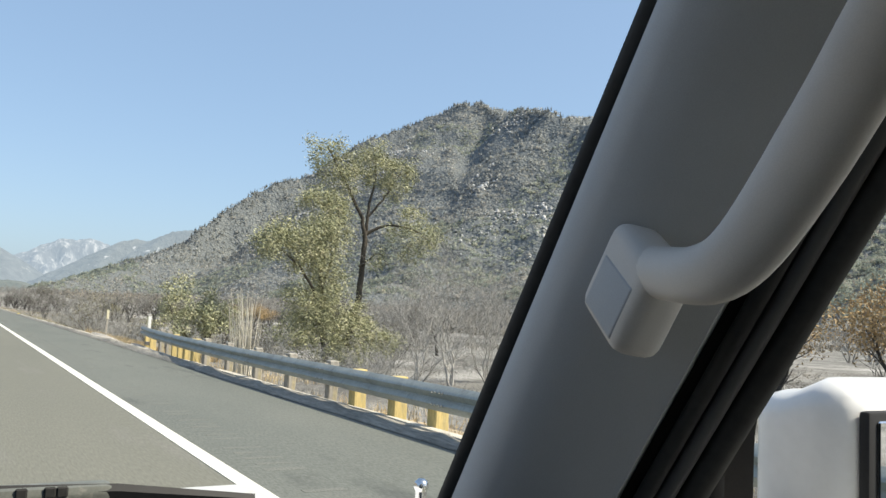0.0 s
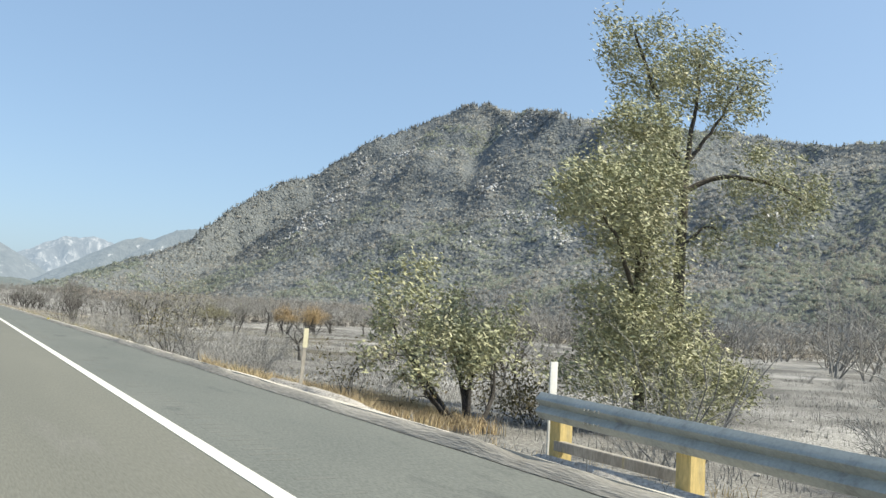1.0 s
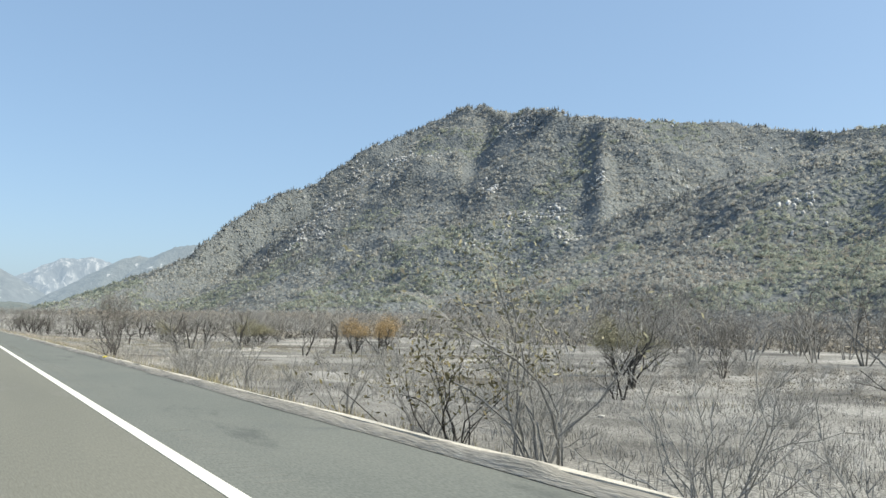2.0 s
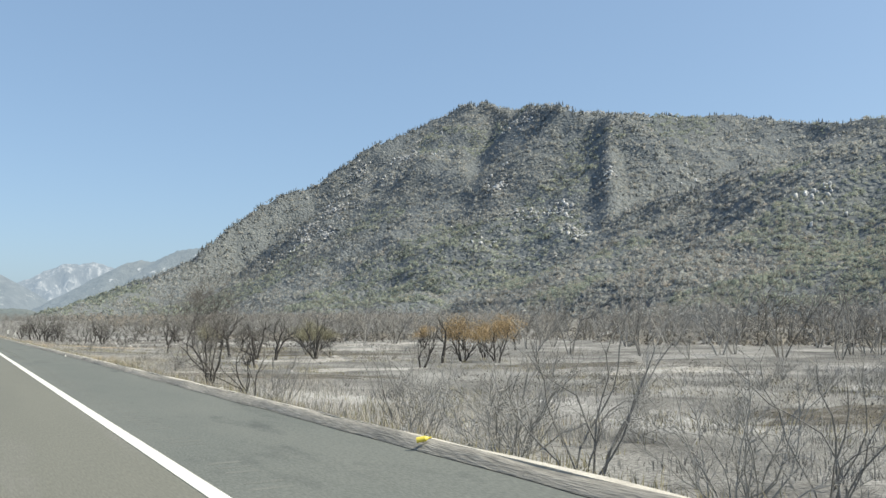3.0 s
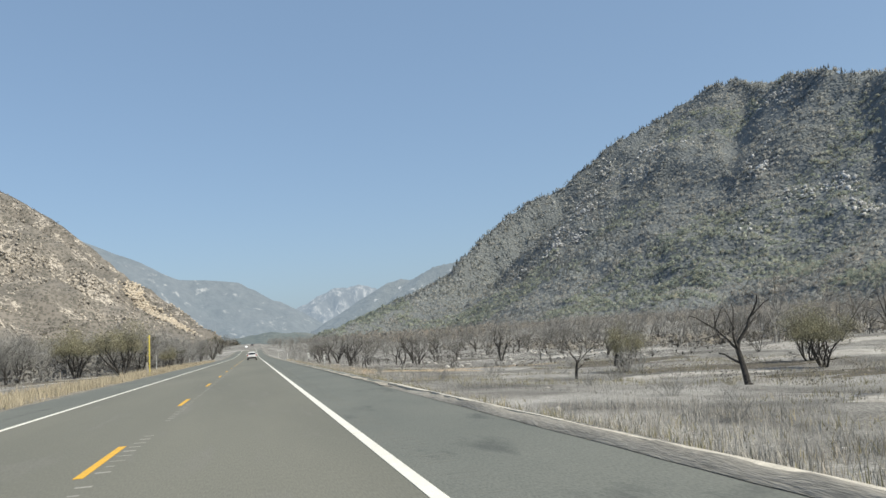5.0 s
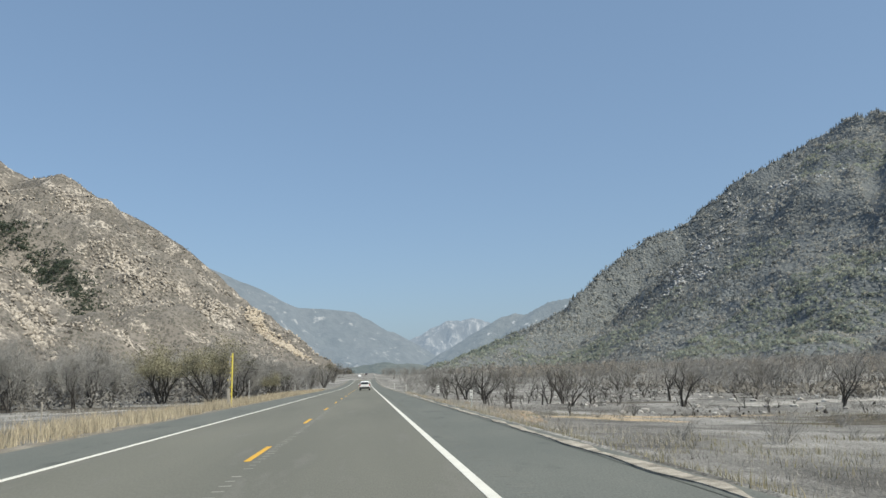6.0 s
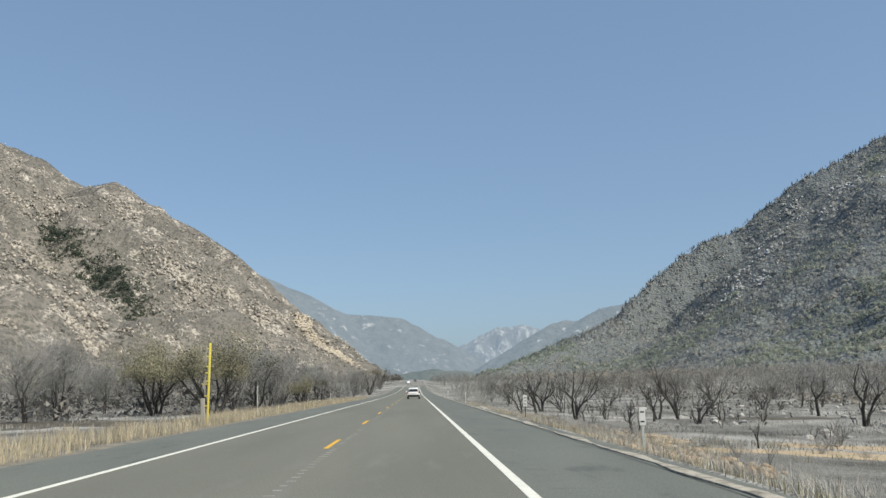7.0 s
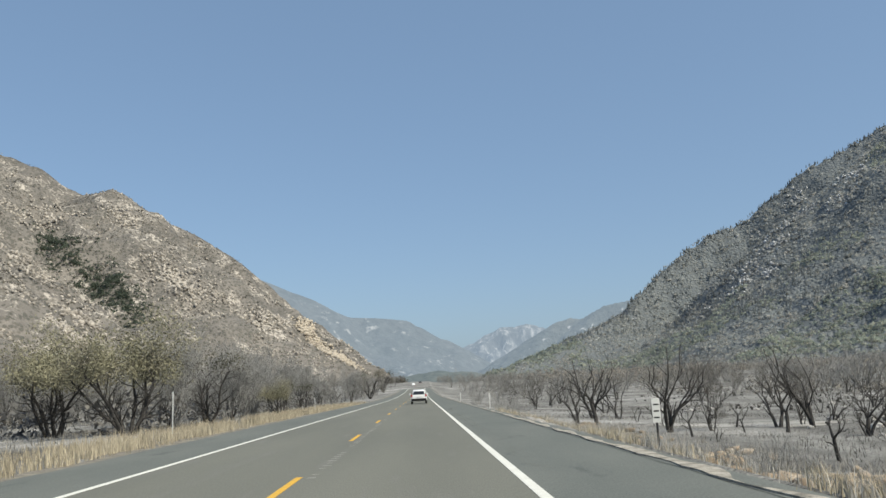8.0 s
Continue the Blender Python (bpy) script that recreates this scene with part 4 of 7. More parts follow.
    smooth(part("trunk", wood, surface("dark_willow_bark", (0.085, 0.075, 0.06), (0.06, 0.052, 0.043), 3, 25, (0.15, 0.135, 0.11), 3, (0.58, 0.7), 0.95, bump=0.9, bump_d=0.03, grain=0.35), t), 60)
    new_leaves = new("crown", flakes("crown", centres, 76, 0.25, 0.15, M_WILLOW, 12, (-0.75, 0.25, 0.25), 3.2))
    new_leaves.parent = t
    return t


willow()


def low_willow():
    """The smaller leaning willow by the end of the guardrail."""
    rg = random.Random(21)
    t = thing("willow_bush", "low leaning willow bush, half green, half scorched brown", "tree")
    t.location = (10.7, 41.9, float(plain_z(10.7, 41.9)) - 0.1)
    wood, ends = Soup(), []
    for bx, by, dx, dy, L in ((0, 0, -0.9, 0.3, 3.6), (0.1, 0, -0.5, 0.2, 3.5), (0, 0.1, -1.3, 0.1, 2.6), (0.1, -0.1, 0.35, 0.2, 2.6), (0, 0.2, -0.2, -0.3, 2.8)):
        pts, dirs, rad = limb(wood, rg, Vector((bx, by, -0.1)), Vector((dx, dy, 1)).normalized(), L, 0.085, 0.05, 0.15, 7, 6, 0.3)
        for j in range(2, 8):
            branching(wood, rg, pts[j], rand_dir(rg, dirs[j], 0.8), 0.9 * rg.uniform(0.5, 1.2), rad[j] * 0.5, 1, (0, 2), 0.6, 0.8, 0.1, 0.2, ends, 4)
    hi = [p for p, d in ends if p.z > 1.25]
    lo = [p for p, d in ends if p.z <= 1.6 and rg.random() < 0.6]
    hi += [Vector((rg.gauss(-1.4, 0.35), rg.gauss(0.3, .3), rg.uniform(3.0, 4.2))) for _ in range(16)]
    hi += [Vector((rg.gauss(-0.3, 0.9), rg.gauss(0, .7), rg.uniform(1.6, 2.9))) for _ in range(46)]
    smooth(part("trunk", wood, M_CHARBARK, t), 60)
    leafy(t, hi, 56, 0.2, 0.13, M_WILLOW, 22, (-0.7, 0.2, 0.25), "crown", "wind-blown grey-green leaves")
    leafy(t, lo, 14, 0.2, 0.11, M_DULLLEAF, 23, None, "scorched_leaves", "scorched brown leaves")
    t2, e2 = shrub(24, 2.0, 12, M_CHARBARK, "small scorched shrub with curled brown leaves by the guardrail", "scorched_shrub", 0.7, 1)
    plant_at(t2, 7.9, 43.4)
    leafy(t2, [p for p, d in e2 if p.z > 0.7][::2], 4, 0.12, 0.10, M_DULLLEAF, 25)
    t3, e3 = shrub(26, 2.2, 12, M_CHARBARK, "dark scorched bush below the willow", "scorched_shrub", 0.8, 1)
    plant_at(t3, 14.2, 43.8)
    leafy(t3, [p for p, d in e3 if p.z > 0.4], 6, 0.2, 0.12, M_DULLLEAF, 27)


low_willow()

# --- pale cane stems behind the rail
rg = random.Random(31)
canes = Soup()
for i in range(46):
    a, r = rg.uniform(0, 6.28), rg.uniform(0, 0.28)
    d = Vector((math.cos(a) * 0.17 * rg.random(), math.sin(a) * 0.17 * rg.random() + 0.02, 1)).normalized()
    limb(canes, rg, Vector((r * math.cos(a), r * math.sin(a), 0)), d, rg.uniform(1.5, 2.5), 0.014, 0.05, 0.03, 6, 4, 0.4)
cane = thing("cane_clump", "clump of tall bleached cane stems behind the guardrail", "plant")
tagged(part("cane_tangle", canes, M_PALESTEM, cane), kind="stuff")
cane.location = (6.15, 21.2, float(plain_z(6.15, 21.2)) - 0.05)
fuzz = Soup()
for i in range(40):
    a = rg.uniform(0, 6.28)
    limb(fuzz, rg, Vector((0.3 * math.cos(a) * rg.random(), 0.3 * math.sin(a) * rg.random(), 0)), Vector((math.cos(a) * 0.9, math.sin(a) * 0.9, 0.6)).normalized(), rg.uniform(0.25, 0.5), 0.008, 0.0, 0.1, 3, 3, 0.5)
part("leaf_base", fuzz, M_STUBBLE, cane, "tangle of grey dead leaves")

# --- burnt trees: a few built ones, copied over the plain
TREES = [burnt_tree(101, 4.9, 4, 0.40, twigs=1.4, fork=0.18, levels=4), burnt_tree(102, 5.4, 3, 0.20, twigs=0.2, fork=0.30, levels=2, thick=1.2), burnt_tree(103, 4.8, 1, 0.25, twigs=0.15, fork=0.34, levels=2, thick=1.5), burnt_tree(104, 4.6, 3, 0.42, twigs=0.3, fork=0.24, levels=2),
         burnt_tree(105, 4.4, 2, 0.55, twigs=0.2, fork=0.36, levels=2, thick=1.3), burnt_tree(106, 4.6, 4, 0.30, twigs=0.4, fork=0.34, levels=2), burnt_tree(107, 4.2, 2, 0.36, twigs=0.15, fork=0.42, levels=2, thick=1.4)]
GREYTREE = burnt_tree(111, 7.6, 4, 0.30, M_PALEBARK, M_TWIG, "tall bare tree with pale bleached branches", 0.9, "bare_tree", 0.22, 4, 0.8)
PALETREE = burnt_tree(112, 5.4, 4, 0.50, M_GREYBARK, M_TWIG, "wide bare grey tree with dense fine twigs", 1.8, "bare_tree", 0.22, 4)
DARKOAK = burnt_tree(113, 6.6, 3, 0.42, M_CHARBARK, M_GREYBARK, "wide dark burnt oak with dense grey twigs", 1.8, "bare_tree", 0.24, 4)
used = set()


def put(src, x, y, rz=0.0, s=1.0):
    if src.name in used:
        ob = copy_thing(src, Matrix.Identity(4))
    else:
        used.add(src.name)
        ob = src
    return plant_at(ob, x, y, rz, s)


for i, x, y, rz, s in ((0, 8.75, 107.0, 0.4, 1.02), (3, 6.6, 94.6, 1.0, 0.40), (6, 27.1, 78.6, 0.4, 0.5), (2, 24.2, 158.9, 2.2, 1.0), (6, 23.4, 147.6, 0.9, 1.0), (4, 24.6, 146.0, 4.0, 0.95), (5, 29.3, 147.8, 1.2, 1.15),
                       (2, 36.9, 137.0, 0.3, 0.9), (3, 31.3, 148.9, 2.0, 0.55), (0, 52.0, 200.0, 1.0, 0.9), (3, 60.0, 182.0, 3.0, 0.9), (1, 62.5, 175.0, 5.0, 0.85), (0, 57.0, 162.0, 2.5, 0.9), (4, 18.6, 132.5, 1.0, 0.6),
                       (1, 13.4, 239.4, 0.5, 0.92), (0, 16.3, 241.2, 2.8, 0.92), (2, 20.1, 240.0, 1.2, 0.62), (1, 23.4, 244.0, 4.4, 1.0), (4, 22.2, 246.0, 0.2, 0.9), (3, 26.0, 240.5, 2.0, 0.75), (0, 28.0, 237.0, 5.2, 0.7), (4, 33.0, 231.0, 3.6, 1.1),
                       (4, 9.8, 246.0, 0.9, 0.75), (2, 11.6, 249.0, 3.0, 0.8), (1, 14.0, 262.0, 0.0, 1.0), (3, 17.0, 266.0, 1.0, 1.0), (3, 19.8, 284.0, 2.0, 1.0), (0, 24.5, 248.0, 3.0, 0.9), (2, 38.1, 248.5, 4.0, 0.9), (0, 44.6, 239.0, 5.0, 0.9), (1, 43.0, 218.3, 0.8, 0.8),
                       (2, 32.0, 192.0, 0.2, 0.7), (0, 14.5, 300.0, 0.0, 0.9), (3, 17.0, 318.0, 1.0, 1.0), (1, 21.0, 331.0, 2.0, 1.0), (3, 25.0, 345.0, 3.0, 1.1), (0, 15.5, 340.0, 4.0, 0.9), (3, 12.0, 128.0, 4.0, 0.35), (2, 19.5, 77.0, 2.0, 0.6),
                       (0, 19.0, 136.0, 4.1, 0.7), (2, 21.0, 174.0, 5.1, 0.6), (3, 27.0, 79.0, 0.4, 0.45), (4, 30.0, 128.0, 5.5, 0.7), (0, 31.0, 60.0, 3.9, 0.8), (2, 38.0, 66.0, 1.9, 0.9), (3, 26.0, 62.0, 1.2, 0.9)):
    put(TREES[i], x, y, rz, s)
put(DARKOAK, 32.9, 84.2, 0.6, 1.05)
put(PALETREE, 46.0, 96.0, 2.0, 0.9)
put(GREYTREE, 20.9, 35.2, 0.3, 1.05)
put(GREYTREE, 24.5, 37.5, 2.3, 0.85)
put(GREYTREE, 17.2, 32.0, 4.3, 0.75)
put(PALETREE, 24.0, 47.5, 1.3, 0.7)
put(GREYTREE, 60.0, 130.0, 1.3, 0.7)

# --- fallen burnt limb lying on the ash
log = Soup()
rg = random.Random(41)
pts = [Vector((0, 0, 0.9)), Vector((0.5, -1.6, 0.55)), Vector((0.2, -3.6, 0.28)), Vector((-0.9, -6.0, 0.16)), Vector((-1.9, -7.8, 0.10))]
log.tube(pts, [0.05, 0.08, 0.10, 0.09, 0.05], 7)
for j in (1, 2, 3, 3, 4):
    branching(log, rg, pts[j], rand_dir(rg, Vector((0, -0.5, 0.7)), 0.8), 1.1, 0.035, 1, (0, 2), 0.6, 0.7, 0.0, 0.2, None, 4)
fallen = part("fallen_branch", log, M_CHARBARK)
fallen.location = (21.3, 145.6, float(plain_z(19.5, 141.0)) - 0.04)
tagged(fallen, "crooked charred limb lying on the ash", "branch")

# --- roadside shrubs, some with a few leaves left
SHRUBS = [shrub(201, 2.4, 18)[0], shrub(202, 1.7, 16, spread=1.0)[0], shrub(203, 3.0, 9, M_GREYBARK, "slender bare saplings with thin grey stems", "bare_sapling", 0.35, 1)[0]]
for i, x, y, rz, s in ((0, 8.6, 56.5, 0.0, 1.0), (1, 8.9, 53.8, 1.0, 1.25), (1, 8.2, 51.6, 2.2, 1.1), (0, 9.6, 61.8, 2.0, 0.9), (1, 9.5, 66.0, 3.0, 0.9), (2, 8.0, 63.5, 4.0, 0.9), (2, 9.0, 70.0, 1.2, 0.9), (1, 8.4, 73.0, 1.5, 0.8), 
                       (0, 10.2, 87.4, 2.5, 1.05), (1, 8.3, 85.2, 0.4, 1.25), (1, 9.4, 90.5, 3.1, 1.2), (2, 7.9, 82.6, 1.1, 0.95), (0, 8.3, 80.2, 2.8, 0.9), (2, 9.2, 79.6, 0.1, 0.9), (2, 10.2, 93.0, 5.1, 0.85), (1, 7.6, 96.2, 1.1, 0.7), (2, 8.8, 98.5, 2.1, 0.8),
                       (0, 26.5, 175.9, 1.0, 1.2), (1, 22.0, 170.0, 1.0, 1.0), (1, 19.8, 209.6, 1.0, 0.9), (2, 11.3, 196.7, 1.0, 0.45), (1, 16.0, 203.0, 2.0, 0.6), (1, 12.4, 205.5, 3.3, 0.5), (1, 9.2, 211.0, 2.0, 0.5), (2, 9.0, 183.0, 2.0, 0.45), (1, 13.2, 180.0, 1.4, 0.7), (0, 16.5, 178.0, 0.3, 0.75),
                       (0, 12.0, 37.0, 3.3, 1.0), (1, 11.5, 30.0, 1.0, 1.0), (0, 13.0, 27.0, 1.5, 1.0), (2, 11.0, 35.2, 0.9, 1.1), (1, 15.0, 33.0, 4.4, 1.2), (1, 17.0, 49.0, 0.0, 1.0), (0, 11.0, 124.0, 0.0, 0.6), (1, 14.0, 117.0, 0.6, 0.5), (0, 34.0, 118.0, 0.0, 1.0), (1, 30.0, 108.0, 2.0, 1.0),
                       (0, 8.5, 272.0, 0.0, 0.9), (1, 9.5, 288.0, 2.0, 1.2), (0, 10.5, 306.0, 3.0, 1.1), (0, 9.0, 330.0, 1.0, 1.2), (1, 11.0, 352.0, 1.0, 1.3), (0, 12.0, 372.0, 3.0, 1.3), (1, 8.2, 203.5, 0.2, 0.42), (1, 9.4, 206.8, 1.2, 0.5), (1, 7.4, 208.8, 2.2, 0.38), (1, 10.8, 210.5, 3.2, 0.55), (1, 8.0, 213.0, 4.2, 0.45), (1, 11.8, 200.0, 5.2, 0.5), (1, 13.8, 208.0, 0.7, 0.5), (0, 10.2, 218.0, 1.7, 0.45), (1, 8.6, 222.0, 2.7, 0.5), (1, 7.2, 198.0, 3.7, 0.35), (2, 6.9, 212.0, 4.7, 0.40), (2, 7.3, 210.6, 5.7, 0.45), (2, 7.1, 211.4, 0.3, 0.42)):
    put(SHRUBS[i], x, y, rz, s)

rg = random.Random(82)
for _ in range(60):
    put(SHRUBS[rg.choice((0, 1, 1))], rg.uniform(12, 60), rg.uniform(46, 112), rg.uniform(0, 6.28), rg.uniform(0.4, 0.95))
rg = random.Random(81)
for _ in range(70):
    put(SHRUBS[rg.choice((0, 1, 1))], rg.uniform(12, 58), rg.uniform(84, 214), rg.uniform(0, 6.28), rg.uniform(0.25, 0.6))
sapling, se = shrub(221, 4.0, 12, M_GREYBARK, "slender half-bare sapling with a few pale yellow leaves at its tips", "leafing_sapling", 0.42, 2)
plant_at(sapling, 8.0, 59.6)
leafy(sapling, [p for p, d in se if p.z > 1.7][::2], 5, 0.16, 0.10, M_YELLOWLEAF, 222)
scor, se = shrub(223, 2.6, 12, M_CHARBARK, "scorched roadside bush with curled brown leaves", "scorched_shrub", 0.55, 1)
plant_at(scor, 7.6, 61.6)
leafy(scor, [p for p, d in se if p.z > 0.8][::2], 7, 0.2, 0.11, M_DULLLEAF, 224)


def leaf_tree(seed, h, mat, label, per=16, size=0.2, radius=0.38, name="scorched_tree", low=0.45, stems=4, keep=1.0):
    rg = random.Random(seed)
    wood, ends = Soup(), []
    for i in range(stems):
        a = 6.28 * i / stems + rg.uniform(-.4, .4)
        d = Vector((math.cos(a) * 0.5, math.sin(a) * 0.5, 1)).normalized()
        pts, dirs, rad = limb(wood, rg, Vector((0.12 * math.cos(a), 0.12 * math.sin(a), -0.2)), d, h * rg.uniform(0.55, 0.8), 0.10 * h / 5, 0.1, 0.16, 7, 6, 0.4)
        for j in range(2, 8):
            for _ in range(2):
                branching(wood, rg, pts[j], rand_dir(rg, dirs[j], 0.9), h * 0.24 * rg.uniform(0.6, 1.2), rad[j] * 0.5, 1, (0, 3), 0.6, 0.8, 0.12, 0.2, ends, 4)
    t = thing(name, label, "tree")
    smooth(part("trunk", wood, M_CHARBARK, t), 60)
    leafy(t, [p for p, d in ends if p.z > h * low and rg.random() < keep], per, radius, size, mat, seed + 1)
    return t


ORANGE = leaf_tree(301, 4.6, M_ORANGELEAF, "tree with dead rust-orange leaves on the burnt plain", 34, 0.13, 0.36, "orange_tree", 0.5)
tagged(ORANGE, group="orange scorched trees")
put(ORANGE, 43.0, 137.3, 0.3, 1.0)
put(ORANGE, 40.5, 139.5, 2.3, 0.95)
put(ORANGE, 48.6, 148.1, 1.3, 0.85)
put(ORANGE, 30.0, 24.0, 0.0, 1.2)
put(ORANGE, 34.0, 20.0, 2.0, 1.3)
put(ORANGE, 64.0, 190.0, 1.0, 0.8)
YEL = leaf_tree(303, 5.2, M_YELLOWLEAF, "burnt oak with yellowed scorched crown and black stems", 70, 0.13, 0.42, "scorched_oak", 0.55, 6)
tagged(YEL, group="scorched oaks beside the road")
put(YEL, -18.0, 247.6, 0.3, 1.32)
put(YEL, -25.0, 253.4, 1.9, 1.34)
put(YEL, 40.0, 93.0, 2.0, 0.75)
put(YEL, 37.0, 170.0, 1.0, 0.72)
put(YEL, 41.0, 177.0, 3.0, 0.7)
put(YEL, 26.8, 179.0, 3.7, 0.62)
put(YEL, -15.0, 285.0, 1.0, 0.7)
put(YEL, -62.0, 270.0, 1.0, 1.2)
DRK = leaf_tree(305, 5.4, M_DARKLEAF, "burnt oak with singed dark leaves", 24, 0.14, 0.34, "singed_oak", 0.66, 4)
tagged(DRK, group="scorched oaks beside the road")
put(DRK, -18.2, 268.0, 0.3, 1.35)
put(DRK, -14.6, 300.0, 2.6, 0.8)
put(DRK, -40.0, 262.0, 2.6, 0.9)
put(DRK, -13.5, 420.0, 0.6, 1.6)
put(DRK, -16.5, 560.0, 0.6, 2.0)

# bare dense trees along the left side and over the plain
rg = random.Random(51)
SPOTS = [(-rg.uniform(17, 62), rg.uniform(228, 345)) for _ in range(125)] + [(-rg.uniform(13, 40), rg.uniform(345, 460)) for _ in range(12)]
LEFTTREE = [burnt_tree(121, 5.6, 4, 0.28, M_CHARBARK, M_TWIG, "leafless burnt tree with dark stems and grey twig crown", 1.5, fork=0.3, levels=4, thick=0.8, sides=3), burnt_tree(122, 5.4, 5, 0.28, M_GREYBARK, M_TWIG, "leafless burnt tree with ashen stems and grey twig crown", 1.4, fork=0.3, levels=4, thick=0.7, sides=3)]
for x, y in SPOTS:
    if y < 256 and x > -29:
        continue
    put(LEFTTREE[rg.randrange(2)], x, y, rg.uniform(0, 6.28), rg.uniform(1.1, 1.6))
for _ in range(17):
    x, y = rg.uniform(14, 95), rg.uniform(236, 330)
    put(TREES[rg.choice((1, 1, 2, 5, 6, 4, 3))], x, y, rg.uniform(0, 6.28), rg.uniform(0.4, 0.85))
for _ in range(44):
    x, y = rg.uniform(10, 48), rg.uniform(206, 268)
    put(TREES[rg.choice((2, 6, 4, 5))], x, y, rg.uniform(0, 6.28), rg.uniform(0.16, 0.42))
for _ in range(18):
    x, y = rg.uniform(46, 110), rg.uniform(60, 420)
    put(TREES[rg.randrange(5)], x, y, rg.uniform(0, 6.28), rg.uniform(0.6, 1.0))
for _ in range(14):
    x, y = rg.uniform(9, 45), rg.uniform(300, 420)
    put(LEFTTREE[rg.randrange(2)], x, y, rg.uniform(0, 6.28), rg.uniform(0.45, 0.72))


# --- the far woods: bare trees too many to count
def far_wood(name, spots, hmin, hmax, seed, label, mat, stems=5):
    rs = random.Random(seed)
    s = Soup()
    for x, y in spots:
        z = float(plain_z(x, y)) - 0.2
        h = rs.uniform(hmin, hmax)
        for i in range(stems):
            a = rs.uniform(0, 6.28)
            p = Vector((x + 0.3 * math.cos(a), y + 0.3 * math.sin(a), z))
            d = Vector((math.cos(a) * 0.4, math.sin(a) * 0.4, 1)).normalized()
            pts, dirs, rad = limb(s, rs, p, d, h * rs.uniform(.6, 1), 0.085, 0.1, 0.2, 4, 3, 0.3)
            for j in (1, 2, 2, 3, 3, 4):
                e, L = rand_dir(rs, dirs[j], 0.9), h * 0.34 * rs.uniform(.5, 1.2)
                s.spike(pts[j], e, L, 0.05)
                s.spike(pts[j] + e * (L * 0.5), rand_dir(rs, e, 0.8), L * 0.6, 0.035)
                s.spike(pts[j] + e * (L * 0.7), rand_dir(rs, e, 0.9), L * 0.5, 0.03)
    ob = part(name, s, mat)
    return tagged(ob, label, "woods", kind="stuff")


rs = random.Random(61)
A = [(rs.uniform(62, 150), rs.uniform(60, 520)) for _ in range(360)] + [(rs.uniform(120, 420), rs.uniform(120, 900)) for _ in range(340)]
far_wood("burnt_woods", A, 5.5, 10, 62, "belt of grey leafless burnt trees across the plain", M_BURNTWOOD)
B = [(-rs.uniform(14, 45), rs.uniform(350, 490)) for _ in range(40)] + [(rs.uniform(14, 50), rs.uniform(330, 490)) for _ in range(30)] + [(-rs.uniform(45, 260), rs.uniform(240, 1000)) for _ in range(330)] + [(rs.uniform(12, 70), rs.uniform(480, 1000)) for _ in range(120)] + [(-rs.uniform(14, 60), rs.uniform(480, 1000)) for _ in range(150)]
far_wood("leafless_woods", B, 4.5, 8, 63, "dense grey leafless woods beside the road", M_BURNTWOOD)


# ======================= grass, stubble, stones =======================
def blades(name, n, xr, yr, hr, mat, label, seed, clump=0.0, width=0.02, lean=0.35, mask=None, tuft=7, spread=0.12):
    """Many thin bent blades in tufts, as one mesh."""
    r = np.random.RandomState(seed)
    k = n // tuft
    cx, cy = r.uniform(*xr, k), r.uniform(*yr, k)
    if mask is not None:
        ok = mask(cx, cy) > r.uniform(0, 1, k)
        cx, cy = cx[ok], cy[ok]
        k = len(cx)
    hs = np.repeat(r.uniform(0.5, 1.0, k), tuft)
    x = np.repeat(cx, tuft) + r.normal(0, spread, k * tuft)
    y = np.repeat(cy, tuft) + r.normal(0, spread, k * tuft)
    z = plain_z(x, y) - 0.04
    m = len(x)
    h = hs * r.uniform(hr[0], hr[1], m)
    a, b = r.uniform(0, 6.283, m), r.uniform(0, 6.283, m)
    l = r.uniform(0, lean, m)
    wx, wy = np.cos(b) * width, np.sin(b) * width
    P = np.stack([x, y, z], 1)
    Wv = np.stack([wx, wy, np.zeros(m)], 1)
    mid = P + np.stack([np.cos(a) * l * h * 0.35, np.sin(a) * l * h * 0.35, h * 0.6], 1)
    tip = P + np.stack([np.cos(a) * l * h, np.sin(a) * l * h, h], 1)
    V = np.stack([P - Wv, P + Wv, mid + Wv * 0.6, mid - Wv * 0.6, tip], 1).reshape(-1, 3)
    base = np.arange(m) * 5
    quad = np.stack([base, base + 1, base + 2, base + 3], 1)
    tri = np.stack([base + 3, base + 2, base + 4], 1)
    loops = np.concatenate([quad, tri], 1).ravel()
    sizes = np.tile([4, 3], m)
    ob = new(name, arrays_mesh(name, V, loops, sizes, mat))
    return tagged(ob, label, "grass", kind="stuff")


def patchy(scale, cut, seed):
    return lambda x, y: np.clip((fbm(x / scale, y / scale, 3, seed) - cut) * 4 + 0.5, 0, 1)


blades("burnt_stubble", 150000, (5.0, 24), (-8, 250), (0.06, 0.30), M_STUBBLE, "grey burnt grass stubble on ash beside the road", 1, width=0.007, mask=patchy(4, -0.02, 3), lean=1.1, spread=0.16)
blades("field_stubble", 100000, (24, 75), (-8, 300), (0.08, 0.30), M_STUBBLE, "grey burnt stubble over the open plain", 2, width=0.014, mask=patchy(9, 0.0, 4), spread=0.3)
blades("far_stubble", 18000, (8, 140), (250, 520), (0.2, 0.45), M_STUBBLE, "grey burnt stubble far along the plain", 3, width=0.04, mask=patchy(14, 0.0, 5), spread=0.6)
blades("straw_verge", 46000, (-16, -8.55), (120, 330), (0.3, 0.95), M_STRAW, "tall dry straw grass along the road verge", 4, width=0.012, lean=0.5, mask=patchy(4, -0.25, 6))
